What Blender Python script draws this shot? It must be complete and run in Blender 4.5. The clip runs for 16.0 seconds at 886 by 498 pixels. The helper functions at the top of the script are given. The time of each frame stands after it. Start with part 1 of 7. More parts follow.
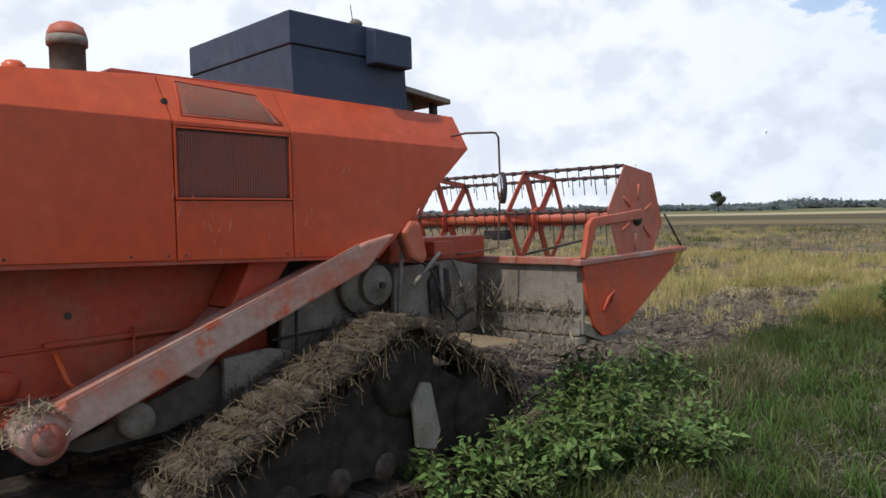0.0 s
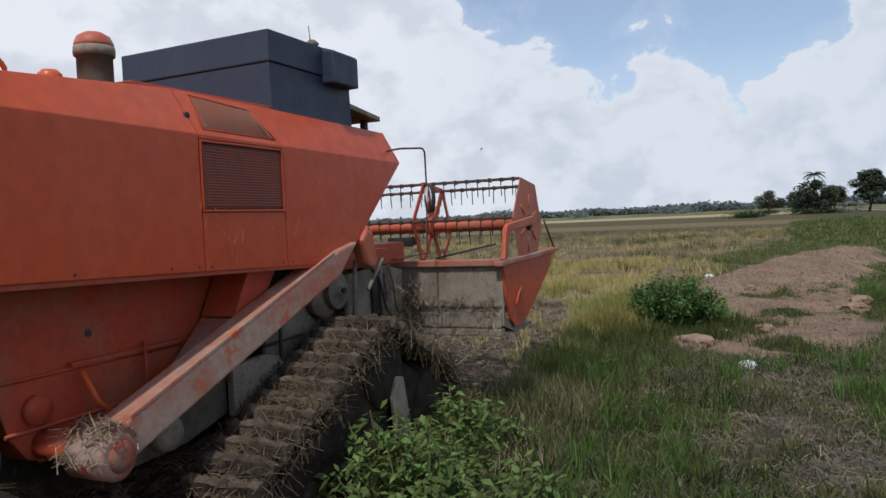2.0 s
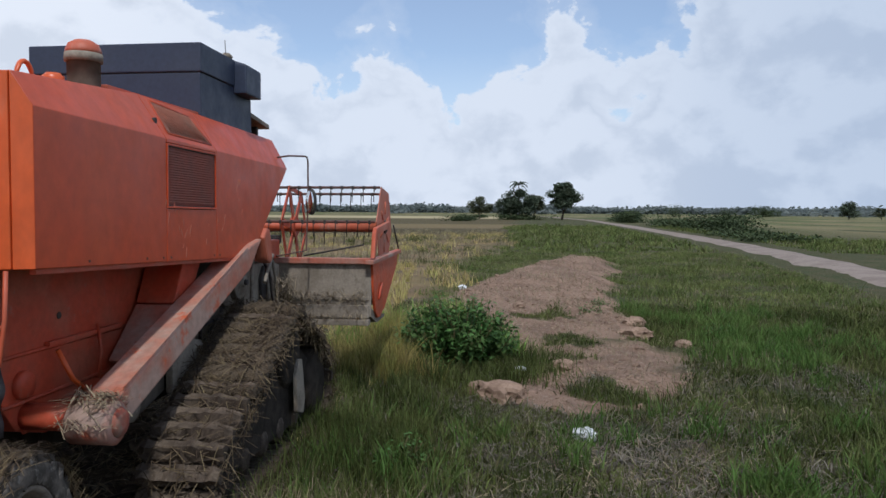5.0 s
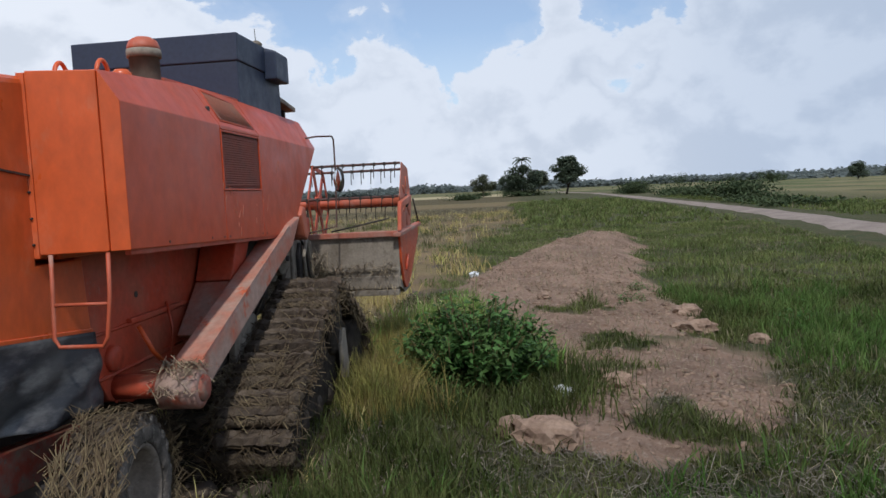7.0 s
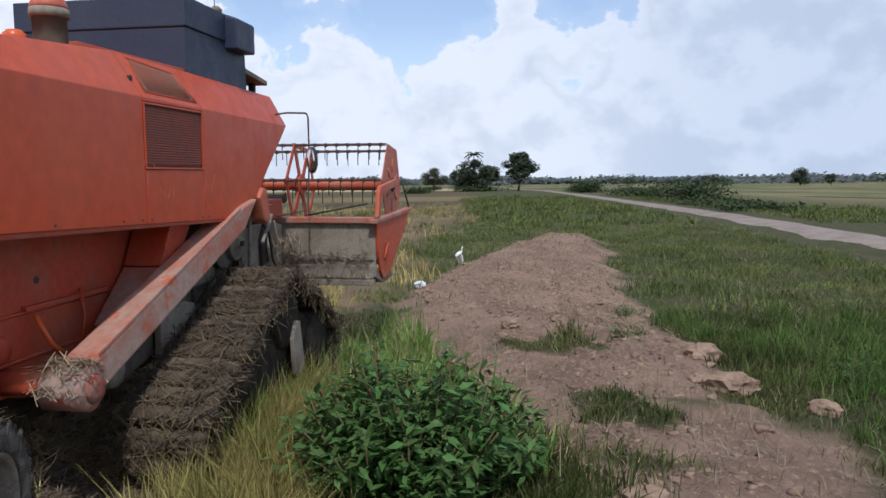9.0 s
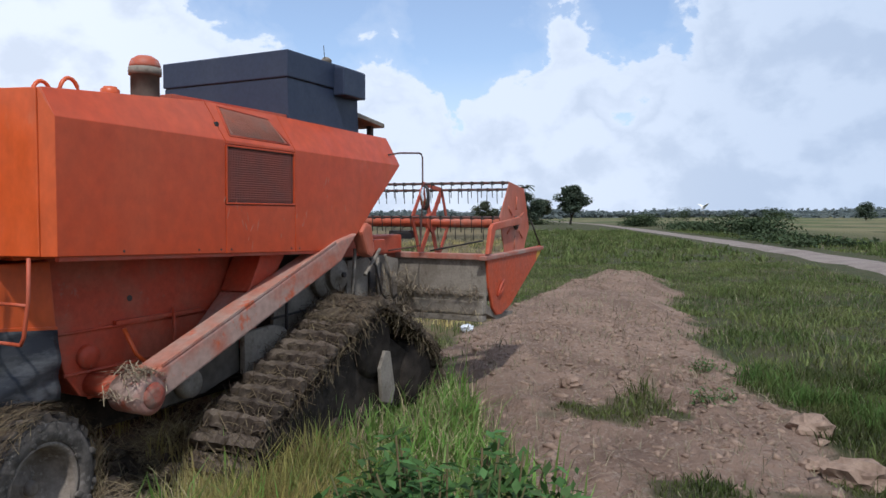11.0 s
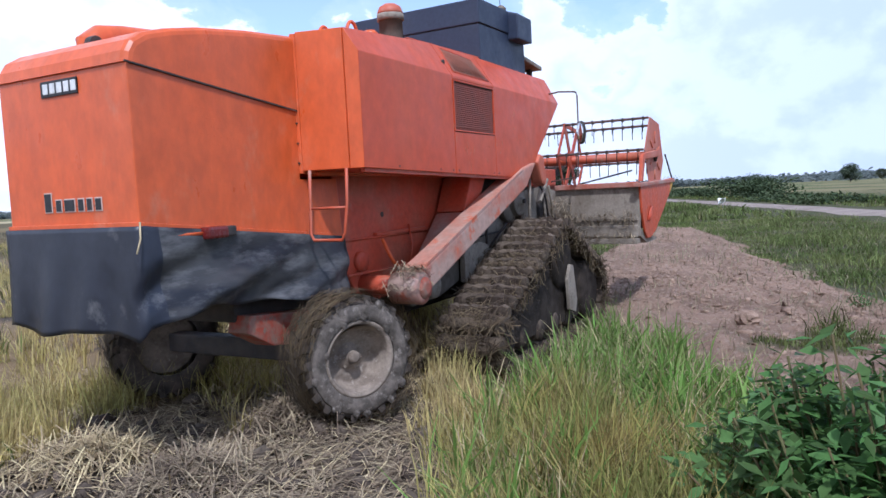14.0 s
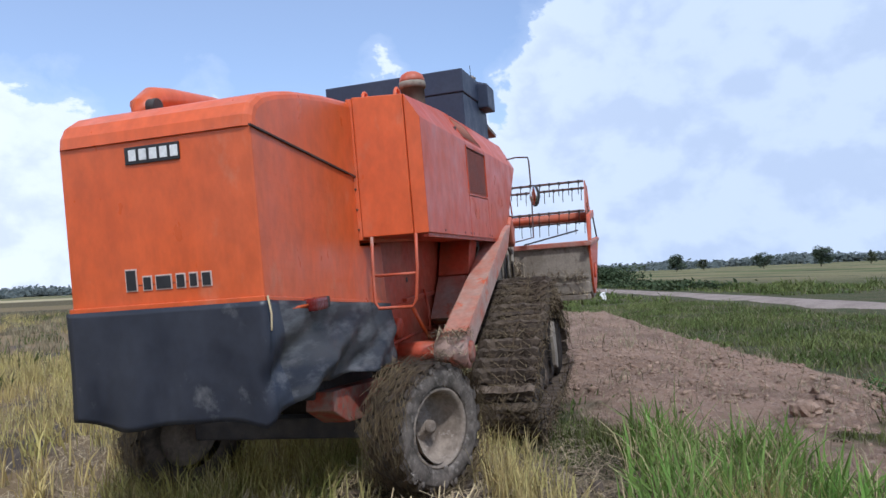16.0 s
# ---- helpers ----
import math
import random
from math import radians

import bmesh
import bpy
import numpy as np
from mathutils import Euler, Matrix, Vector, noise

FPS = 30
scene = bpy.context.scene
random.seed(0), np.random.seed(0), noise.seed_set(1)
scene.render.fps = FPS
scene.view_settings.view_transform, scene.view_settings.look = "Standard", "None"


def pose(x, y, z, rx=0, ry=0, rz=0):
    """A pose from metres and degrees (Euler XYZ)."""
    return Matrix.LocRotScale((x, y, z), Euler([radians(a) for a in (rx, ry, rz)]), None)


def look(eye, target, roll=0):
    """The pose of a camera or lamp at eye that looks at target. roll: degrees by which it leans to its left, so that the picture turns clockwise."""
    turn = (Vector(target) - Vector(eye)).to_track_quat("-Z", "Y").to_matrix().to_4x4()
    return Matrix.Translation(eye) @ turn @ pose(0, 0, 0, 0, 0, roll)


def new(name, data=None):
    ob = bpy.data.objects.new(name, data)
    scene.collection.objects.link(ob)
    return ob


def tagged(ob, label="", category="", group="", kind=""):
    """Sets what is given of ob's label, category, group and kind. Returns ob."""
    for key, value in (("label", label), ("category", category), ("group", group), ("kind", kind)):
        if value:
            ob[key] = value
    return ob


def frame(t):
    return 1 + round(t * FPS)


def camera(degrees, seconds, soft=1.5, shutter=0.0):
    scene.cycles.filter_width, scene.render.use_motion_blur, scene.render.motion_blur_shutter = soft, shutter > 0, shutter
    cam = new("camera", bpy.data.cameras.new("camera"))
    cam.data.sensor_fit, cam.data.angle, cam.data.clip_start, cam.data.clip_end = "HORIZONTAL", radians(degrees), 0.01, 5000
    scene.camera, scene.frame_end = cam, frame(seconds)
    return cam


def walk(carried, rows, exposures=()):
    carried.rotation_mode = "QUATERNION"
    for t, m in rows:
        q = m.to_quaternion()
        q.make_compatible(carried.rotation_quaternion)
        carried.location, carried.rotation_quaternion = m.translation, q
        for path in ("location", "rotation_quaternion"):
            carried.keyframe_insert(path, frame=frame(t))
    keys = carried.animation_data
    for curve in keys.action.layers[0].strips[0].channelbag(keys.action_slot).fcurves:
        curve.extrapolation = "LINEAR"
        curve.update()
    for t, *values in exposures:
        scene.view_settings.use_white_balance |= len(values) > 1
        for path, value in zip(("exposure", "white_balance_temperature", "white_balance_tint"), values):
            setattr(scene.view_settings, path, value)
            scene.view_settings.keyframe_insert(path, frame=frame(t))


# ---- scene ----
cam = camera(62.00, 16.0, soft=1.5)
walk(cam, [
    (0.0, pose(-0.805, -4.454, 2.306, 87.33, 1.30, -47.28)),
    (0.5, pose(-0.528, -4.075, 2.294, 90.57, 0.95, -52.59)),
    (1.0, pose(-0.104, -3.628, 2.333, 89.25, -1.83, -59.89)),
    (1.5, pose(0.245, -3.260, 2.395, 87.63, 0.92, -66.68)),
    (2.0, pose(0.691, -2.936, 2.330, 87.80, 2.47, -68.58)),
    (2.5, pose(1.166, -2.691, 2.394, 86.86, 0.84, -70.07)),
    (3.0, pose(1.713, -2.324, 2.346, 86.70, 1.13, -77.87)),
    (3.5, pose(2.153, -2.045, 2.355, 86.91, 0.79, -85.86)),
    (4.0, pose(2.794, -1.816, 2.396, 85.55, -1.97, -84.00)),
    (4.5, pose(3.538, -1.680, 2.399, 86.84, -2.62, -86.68)),
    (4.7, pose(3.778, -1.659, 2.426, 87.08, -1.69, -88.64)),
    (6.8, pose(6.490, -1.566, 2.354, 86.48, 2.97, -91.09)),
    (7.0, pose(6.757, -1.581, 2.357, 85.52, 2.50, -89.74)),
    (7.5, pose(7.761, -1.586, 2.299, 85.01, 1.19, -88.65)),
    (8.0, pose(8.576, -1.636, 2.258, 83.00, 3.93, -92.67)),
    (8.5, pose(9.382, -1.606, 2.298, 85.54, 2.78, -92.66)),
    (8.7, pose(9.721, -1.680, 2.314, 85.26, 0.83, -93.96)),
    (10.8, pose(11.382, -1.867, 2.326, 86.06, 0.36, -90.02)),
    (11.0, pose(11.513, -1.845, 2.332, 87.48, 0.27, -89.60)),
    (11.5, pose(11.697, -1.784, 2.333, 87.09, -0.48, -87.60)),
    (12.0, pose(11.807, -1.487, 2.288, 85.88, 0.42, -89.92)),
    (12.5, pose(12.045, -1.218, 2.243, 81.98, -1.19, -90.01)),
    (13.0, pose(12.028, -0.869, 2.031, 84.75, -4.76, -91.85)),
    (13.5, pose(11.866, -0.311, 1.909, 83.43, -2.58, -88.88)),
    (14.0, pose(12.194, 0.142, 1.862, 85.93, 2.71, -90.96)),
    (14.5, pose(12.609, 0.439, 1.963, 87.98, 0.64, -94.62)),
    (15.0, pose(12.998, 0.791, 1.821, 88.84, -0.79, -98.80)),
    (15.5, pose(13.385, 1.199, 1.808, 89.15, 0.70, -94.94)),
    (16.0, pose(13.965, 1.626, 1.783, 92.21, 2.47, -102.63)),
], exposures=[(0, -0.05, 6150, 10), (0.5, -0.09, 6200, 10), (1.0, -0.34, 6250, 10), (1.5, -0.35, 6250, 10), (3.0, -0.25, 6000, 10), (4.0, -0.28, 5900, 10), (7.0, -0.26, 6050, 10), (8.5, -0.10, 6000, 12), (11, -0.11, 5800, 10), (12.0, -0.16, 5800, 12), (12.5, 0.14, 5900, 13), (13.5, 0.3, 5500, 15), (14.5, 0.36, 5350, 16), (15.5, 0.14, 5350, 15), (16, 0.05, 5600, 12)])

# the machine: seconds, x, y, z, roll, pitch, heading
DRIVE = [
    (0.0, 0.000, -0.000, 0.002, -0.41, 0.27, -0.00),
    (0.5, 0.784, 0.218, 0.013, -0.43, 0.09, -1.88),
    (1.0, 1.494, 0.152, 0.002, 0.03, 0.06, -1.08),
    (1.5, 2.261, 0.232, 0.007, 0.05, -0.20, -1.64),
    (2.0, 3.104, 0.333, 0.012, -0.12, 0.10, -2.14),
    (2.5, 3.945, 0.370, 0.002, 0.21, 0.45, -2.42),
    (3.0, 4.720, 0.396, -0.008, 0.42, 0.76, -2.34),
    (3.5, 5.513, 0.521, -0.020, 0.74, 1.51, -3.67),
    (4.0, 6.378, 0.548, -0.023, 0.67, 1.51, -4.23),
    (4.5, 7.287, 0.570, -0.012, 0.33, 1.25, -5.04),
    (4.7, 7.592, 0.559, -0.006, 0.11, 0.96, -5.40),
    (6.8, 10.640, 0.230, 0.001, -0.56, -0.31, -3.91),
    (7.0, 11.038, 0.260, -0.005, -0.33, 0.08, -4.51),
    (7.5, 12.097, 0.263, 0.017, -0.84, 0.51, -5.35),
    (8.0, 12.908, 0.331, -0.026, 0.60, 0.37, -6.79),
    (8.5, 13.644, 0.347, -0.028, 0.18, -0.57, -8.76),
    (8.7, 13.837, 0.338, -0.029, 0.26, -0.78, -9.86),
    (10.8, 15.769, 0.550, -0.016, 0.65, -0.06, -23.32),
    (11.0, 16.035, 0.577, -0.006, 0.55, 0.00, -24.84),
    (11.5, 16.568, 0.560, 0.006, 0.59, 0.72, -27.49),
    (12.0, 16.848, 0.559, 0.013, 0.40, 0.93, -28.26),
    (12.5, 17.127, 0.524, 0.025, 0.18, 0.55, -28.77),
    (13.0, 17.203, 0.476, -0.002, 0.33, 0.29, -28.19),
    (13.5, 17.445, 0.569, -0.008, 0.42, -0.08, -29.02),
    (14.0, 17.759, 0.618, 0.007, -0.01, -0.34, -29.31),
    (14.5, 18.117, 0.555, 0.019, -0.30, -1.30, -28.97),
    (15.0, 18.485, 0.508, 0.019, -0.58, -1.48, -28.69),
    (15.5, 18.915, 0.493, 0.016, -0.83, -2.26, -28.18),
    (16.0, 19.388, 0.410, 0.028, -1.73, -2.94, -27.42),
]

# ---- light ----
CLOUD_SHIFT = (0.4, 0.2, 0.0)
SUN_AZ, SUN_EL = 187, 55          # degrees: where the sun stands, from +x towards +y, and its height
world = bpy.data.worlds.new("sky")
scene.world = world
world.use_nodes = True


def sky_nodes():
    nt = world.node_tree
    nt.nodes.clear()
    N, L = nt.nodes.new, nt.links.new
    out, bg = N("ShaderNodeOutputWorld"), N("ShaderNodeBackground")
    sky = N("ShaderNodeTexSky")
    sky.sky_type, sky.sun_disc = "NISHITA", False
    sky.sun_elevation, sky.sun_rotation = radians(SUN_EL), radians(90 - SUN_AZ)
    sky.air_density, sky.dust_density, sky.ozone_density = 1.0, 0.6, 2.0
    dim = N("ShaderNodeVectorMath")
    dim.operation = "SCALE"
    dim.inputs["Scale"].default_value = 0.155
    L(sky.outputs[0], dim.inputs[0])
    co, sep = N("ShaderNodeTexCoord"), N("ShaderNodeSeparateXYZ")
    L(co.outputs["Generated"], sep.inputs[0])

    def maths(op, a, b=None, clamp=False):
        n = N("ShaderNodeMath")
        n.operation, n.use_clamp = op, clamp
        for k, v in enumerate((a, b)):
            if v is None:
                continue
            if isinstance(v, (int, float)):
                n.inputs[k].default_value = v
            else:
                L(v, n.inputs[k])
        return n.outputs[0]

    def spread(v, lo, hi, c, d, soft=False):
        n = N("ShaderNodeMapRange")
        if soft:
            n.interpolation_type = "SMOOTHSTEP"
        L(v, n.inputs[0])
        for k, x in ((1, lo), (2, hi), (3, c), (4, d)):
            n.inputs[k].default_value = x
        return n.outputs[0]

    def tint(f, a, b):
        n = N("ShaderNodeMix")
        n.data_type = "RGBA"
        L(f, n.inputs[0])
        for k, x in ((6, a), (7, b)):
            if isinstance(x, tuple):
                n.inputs[k].default_value = (*x, 1)
            else:
                L(x, n.inputs[k])
        return n.outputs[2]

    # bearing and height above the horizon, in degrees
    az = maths("MULTIPLY", maths("ARCTAN2", sep.outputs[1], sep.outputs[0]), 57.2958)
    el = maths("MULTIPLY", maths("ARCSINE", sep.outputs[2]), 57.2958)
    flat = N("ShaderNodeCombineXYZ")
    L(sep.outputs[0], flat.inputs[0]), L(sep.outputs[1], flat.inputs[1]), L(maths("MULTIPLY", sep.outputs[2], 1.35), flat.inputs[2])

    def cloud(scale, detail, rough, shift, twist=0.1):
        m = N("ShaderNodeMapping")
        m.inputs["Location"].default_value = shift
        L(flat.outputs[0], m.inputs[0])
        n = N("ShaderNodeTexNoise")
        n.inputs["Scale"].default_value, n.inputs["Detail"].default_value, n.inputs["Roughness"].default_value = scale, detail, rough
        n.inputs["Distortion"].default_value = twist
        L(m.outputs[0], n.inputs["Vector"])
        return n.outputs["Fac"]

    def by_bearing(stops):
        """A value that changes with the bearing, from -60 to 80 degrees; stops of (bearing, value)."""
        r = N("ShaderNodeValToRGB")
        r.color_ramp.interpolation = "B_SPLINE"
        L(spread(az, -60, 80, 0, 1), r.inputs[0])
        e = r.color_ramp.elements
        while len(e) < len(stops):
            e.new(0.5)
        for k, (b, v) in enumerate(stops):
            e[k].position = (b + 60) / 140
            e[k].color = (v, v, v, 1)
        return r.outputs[0]

    # how high the cumulus towers stand, as a share of 40 degrees
    tower = by_bearing(((-60, 0.62), (-34, 0.60), (-25, 0.62), (-20.5, 0.50), (-18, 0.33), (-14.5, 0.25), (-11.5, 0.27), (-9, 0.50), (-7, 0.36), (-4, 0.31), (-1, 0.19), (1, 0.24), (3.5, 0.37), (6, 0.33), (9, 0.22), (11, 0.26), (13.5, 0.40), (16, 0.34), (20, 0.42), (25, 0.62), (32, 0.9), (80, 0.9)))
    big = cloud(7.0, 10, 0.56, CLOUD_SHIFT)
    puff = cloud(17.0, 8, 0.55, (CLOUD_SHIFT[0] + 3.1, CLOUD_SHIFT[1], CLOUD_SHIFT[2]), 0.3)
    wave = maths("ADD", maths("MULTIPLY", maths("SUBTRACT", big, 0.5), 15.0), maths("MULTIPLY", maths("SUBTRACT", puff, 0.5), 9.0))
    depth = maths("ADD", maths("SUBTRACT", maths("MULTIPLY", tower, 40.0), el), wave)
    body = spread(depth, -0.35, 1.1, 0.0, 1.0, True)
    # thin veil round the towers, thicker towards the horizon
    veil = maths("MAXIMUM", spread(depth, -6.0, 1.5, 0.0, 0.40, True), spread(el, 0.0, 12.0, 0.80, 0.22))
    # broken cloud overhead and behind
    over = spread(cloud(3.6, 10, 0.58, CLOUD_SHIFT), 0.50, 0.56, 0.0, 1.0, True)
    over = maths("MULTIPLY", over, spread(el, 24, 34, 0.0, 1.0))
    cover = maths("MAXIMUM", maths("MAXIMUM", body, veil), over)
    # bright tops and rims, blue-grey hollows and bases
    shade = cloud(7.0, 4, 0.5, (CLOUD_SHIFT[0], CLOUD_SHIFT[1], CLOUD_SHIFT[2] + 0.05))
    relief = maths("ADD", maths("SUBTRACT", big, shade), maths("MULTIPLY", maths("SUBTRACT", puff, 0.5), 0.35))
    lit = maths("MAXIMUM", spread(relief, -0.13, 0.08, 0.0, 1.0, True), spread(depth, 1.0, 4.5, 1.0, 0.0))
    sunny = by_bearing(((-60, 0.05), (-30, 0.10), (-20, 0.28), (-14, 0.55), (-5, 0.66), (10, 0.68), (16, 0.70), (26, 0.97), (80, 1.0)))
    light = tint(sunny, (0.67, 0.755, 0.88), (1.04, 1.06, 1.10))
    dark = tint(sunny, (0.56, 0.65, 0.79), (0.85, 0.885, 0.945))
    white = tint(lit, dark, light)
    L(tint(cover, dim.outputs[0], white), bg.inputs[0])
    bg.inputs[1].default_value = 0.98
    L(bg.outputs[0], out.inputs[0])


sky_nodes()
sun = new("sun", bpy.data.lights.new("sun", "SUN"))
sun.data.energy, sun.data.angle, sun.data.color = 2.9, radians(2.0), (1.0, 0.95, 0.87)
_a, _e = radians(SUN_AZ), radians(SUN_EL)
sun.matrix_world = look(Vector((math.cos(_a) * math.cos(_e), math.sin(_a) * math.cos(_e), math.sin(_e))) * 60, (0, 0, 0))


# ---- materials ----
def material(name, base, second=None, rough=0.6, metal=0.0, scale=3.0, fine=60.0, bump=0.15, mixlo=0.42, mixhi=0.62, third=None, thirdlo=0.6, thirdhi=0.7,
             thirdscale=1.0, island=0.0, randob=0.0, stretch=(1, 1, 1), coat=0.0, transl=0.0, depth=0.01, spec=None):
    """A surface of two or three colours broken up by noise, with fine grain and relief."""
    m = bpy.data.materials.new(name)
    m.use_nodes = True
    nt = m.node_tree
    N, L = nt.nodes.new, nt.links.new
    bsdf = nt.nodes["Principled BSDF"]
    co, mp = N("ShaderNodeTexCoord"), N("ShaderNodeMapping")
    mp.inputs["Scale"].default_value = stretch
    L(co.outputs["Object"], mp.inputs[0])

    def noise_fac(sc, det=5.0, ro=0.6):
        n = N("ShaderNodeTexNoise")
        n.inputs["Scale"].default_value, n.inputs["Detail"].default_value, n.inputs["Roughness"].default_value = sc, det, ro
        L(mp.outputs[0], n.inputs["Vector"])
        return n.outputs["Fac"]

    def span(v, a, b, c=0.0, d=1.0):
        n = N("ShaderNodeMapRange")
        L(v, n.inputs[0])
        for k, x in ((1, a), (2, b), (3, c), (4, d)):
            n.inputs[k].default_value = x
        return n.outputs[0]

    def blend(f, a, b):
        n = N("ShaderNodeMix")
        n.data_type = "RGBA"
        L(f, n.inputs[0])
        for k, x in ((6, a), (7, b)):
            if isinstance(x, tuple):
                n.inputs[k].default_value = (*x, 1)
            else:
                L(x, n.inputs[k])
        return n.outputs[2]

    second = second or tuple(c * 0.75 for c in base)
    col = blend(span(noise_fac(scale), mixlo, mixhi), base, second)
    if third:
        col = blend(span(noise_fac(scale * 2.3 * thirdscale, 8, 0.7), thirdlo, thirdhi), col, third)
    hsv = N("ShaderNodeHueSaturation")
    L(col, hsv.inputs["Color"])
    val = span(noise_fac(fine, 3, 0.6), 0.3, 0.7, 0.86, 1.12)
    if island or randob:
        if island:
            g, amt = N("ShaderNodeNewGeometry"), island
            r = g.outputs["Random Per Island"]
        else:
            g, amt = N("ShaderNodeObjectInfo"), randob
            r = g.outputs["Random"]
        mul = N("ShaderNodeMath")
        mul.operation = "MULTIPLY"
        L(val, mul.inputs[0]), L(span(r, 0, 1, 1 - amt, 1 + amt), mul.inputs[1])
        val = mul.outputs[0]
        L(span(r, 0, 1, 0.5 - 0.03 * island, 0.5 + 0.03 * island), hsv.inputs["Hue"])
    L(val, hsv.inputs["Value"])
    L(hsv.outputs[0], bsdf.inputs["Base Color"])
    bsdf.inputs["Metallic"].default_value = metal
    # mud, straw and leaves hardly shine; paint and glass do
    bsdf.inputs["Specular IOR Level"].default_value = (0.12 if rough >= 0.8 or (bump == 0 and rough >= 0.55) else 0.45) if spec is None else spec
    L(span(noise_fac(scale * 4), 0.3, 0.7, max(rough - 0.12, 0.03), min(rough + 0.12, 1.0)), bsdf.inputs["Roughness"])
    if coat:
        bsdf.inputs["Coat Weight"].default_value = coat
        bsdf.inputs["Coat Roughness"].default_value = 0.25
    if bump:
        b = N("ShaderNodeBump")
        b.inputs["Strength"].default_value, b.inputs["Distance"].default_value = bump, depth
        L(noise_fac(fine * 0.6, 6, 0.65), b.inputs["Height"])
        L(b.outputs[0], bsdf.inputs["Normal"])
    if transl:
        tr, mx = N("ShaderNodeBsdfTranslucent"), N("ShaderNodeMixShader")
        mx.inputs[0].default_value = transl
        L(hsv.outputs[0], tr.inputs["Color"])
        L(bsdf.outputs[0], mx.inputs[1]), L(tr.outputs[0], mx.inputs[2])
        L(mx.outputs[0], nt.nodes["Material Output"].inputs["Surface"])
    return m


ORANGE = material("orange_paint", (0.625, 0.102, 0.020), (0.58, 0.108, 0.030), rough=0.38, scale=1.1, fine=9, bump=0.06, third=(0.56, 0.20, 0.11), thirdlo=0.60, thirdhi=0.85, thirdscale=1.1, stretch=(1.2, 1.2, 0.7), depth=0.006)
# Side covers: darker base than ORANGE, broken by pinkish faded patches.
FLANK = material("side_orange_paint_faded_patches", (0.51, 0.064, 0.015), (0.50, 0.082, 0.028), rough=0.40, scale=1.0, fine=9, bump=0.06, third=(0.50, 0.18, 0.11), thirdlo=0.62, thirdhi=0.84, thirdscale=1.0, stretch=(1.0, 1.0, 0.8), depth=0.006, spec=0.35)
FADED = material("faded_orange_paint", (0.46, 0.085, 0.035), (0.44, 0.15, 0.09), rough=0.55, scale=1.6, fine=14, bump=0.08, third=(0.40, 0.30, 0.24), thirdlo=0.56, thirdhi=0.74, thirdscale=0.7, stretch=(1, 1, 0.6), depth=0.006)
TUBE = material("worn_tube_paint", (0.43, 0.135, 0.08), (0.42, 0.27, 0.21), rough=0.55, scale=2.4, fine=20, bump=0.1, third=(0.50, 0.10, 0.035), thirdlo=0.56, thirdhi=0.64, thirdscale=0.6, mixlo=0.38, mixhi=0.56, depth=0.005)
SHIELD = material("scuffed_shield_paint", (0.50, 0.078, 0.026), (0.44, 0.085, 0.04), rough=0.5, scale=4, fine=25, bump=0.12, third=(0.20, 0.07, 0.05), thirdlo=0.60, thirdhi=0.70, spec=0.3)
SCUFF = material("rubbed_primer", (0.47, 0.155, 0.095), (0.46, 0.12, 0.06), rough=0.6, scale=20, fine=90, bump=0.1)
BOOTCAP = material("muddy_red_paint", (0.33, 0.060, 0.032), (0.26, 0.14, 0.10), rough=0.75, scale=9, fine=30, bump=0.3, third=(0.20, 0.15, 0.11), thirdlo=0.52, thirdhi=0.66)
RED = material("dusty_red_paint", (0.46, 0.068, 0.030), (0.40, 0.10, 0.055), rough=0.5, scale=3, fine=20, bump=0.1, third=(0.30, 0.19, 0.14), thirdlo=0.62, thirdhi=0.80, depth=0.005, spec=0.3)
WORN = material("dust_covered_red_steel", (0.38, 0.13, 0.085), (0.36, 0.25, 0.20), rough=0.65, scale=2.2, fine=25, bump=0.12, third=(0.42, 0.09, 0.04), thirdlo=0.55, thirdhi=0.66, depth=0.005)
DUST = material("mud_dusted_grey_steel", (0.27, 0.232, 0.185), (0.19, 0.158, 0.122), rough=0.85, scale=3.5, fine=40, bump=0.25, third=(0.12, 0.095, 0.07), thirdlo=0.55, thirdhi=0.72)
NAVY = material("dark_navy_paint", (0.026, 0.036, 0.066), (0.032, 0.042, 0.070), rough=0.55, scale=2, fine=30, bump=0.06, third=(0.05, 0.052, 0.06), thirdlo=0.66, thirdhi=0.85, depth=0.004)
BLACK = material("black_tarpaulin", (0.014, 0.017, 0.027), (0.024, 0.027, 0.038), rough=0.42, scale=2.2, fine=16, bump=0.15, third=(0.17, 0.168, 0.165), thirdlo=0.60, thirdhi=0.85, thirdscale=0.7, stretch=(0.9, 0.9, 0.8))
DUSTTARP = material("dust_streaked_tarpaulin", (0.012, 0.013, 0.018), (0.05, 0.049, 0.048), rough=0.55, scale=2.4, fine=16, bump=0.2, third=(0.17, 0.166, 0.16), thirdlo=0.48, thirdhi=0.80, thirdscale=0.75, stretch=(0.55, 1, 1.7))
# Dusty dark grey of the intake; on the trough it stands for shade.
DUST_AND_SHADE = material("dark_dust_and_shade", (0.125, 0.104, 0.082), (0.080, 0.066, 0.052), rough=0.88, scale=5, fine=40, bump=0.3)
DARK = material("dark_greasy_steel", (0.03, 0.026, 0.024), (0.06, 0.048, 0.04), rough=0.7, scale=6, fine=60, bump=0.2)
DUSTMESH = material("dust_clogged_mesh", (0.28, 0.115, 0.08), (0.22, 0.13, 0.10), rough=0.8, scale=3, fine=90, bump=0.15, third=(0.42, 0.10, 0.045), thirdlo=0.56, thirdhi=0.66, thirdscale=0.5)
MESH = material("rusty_grille_mesh", (0.36, 0.105, 0.070), (0.29, 0.105, 0.078), rough=0.7, scale=5, fine=80, bump=0.1)
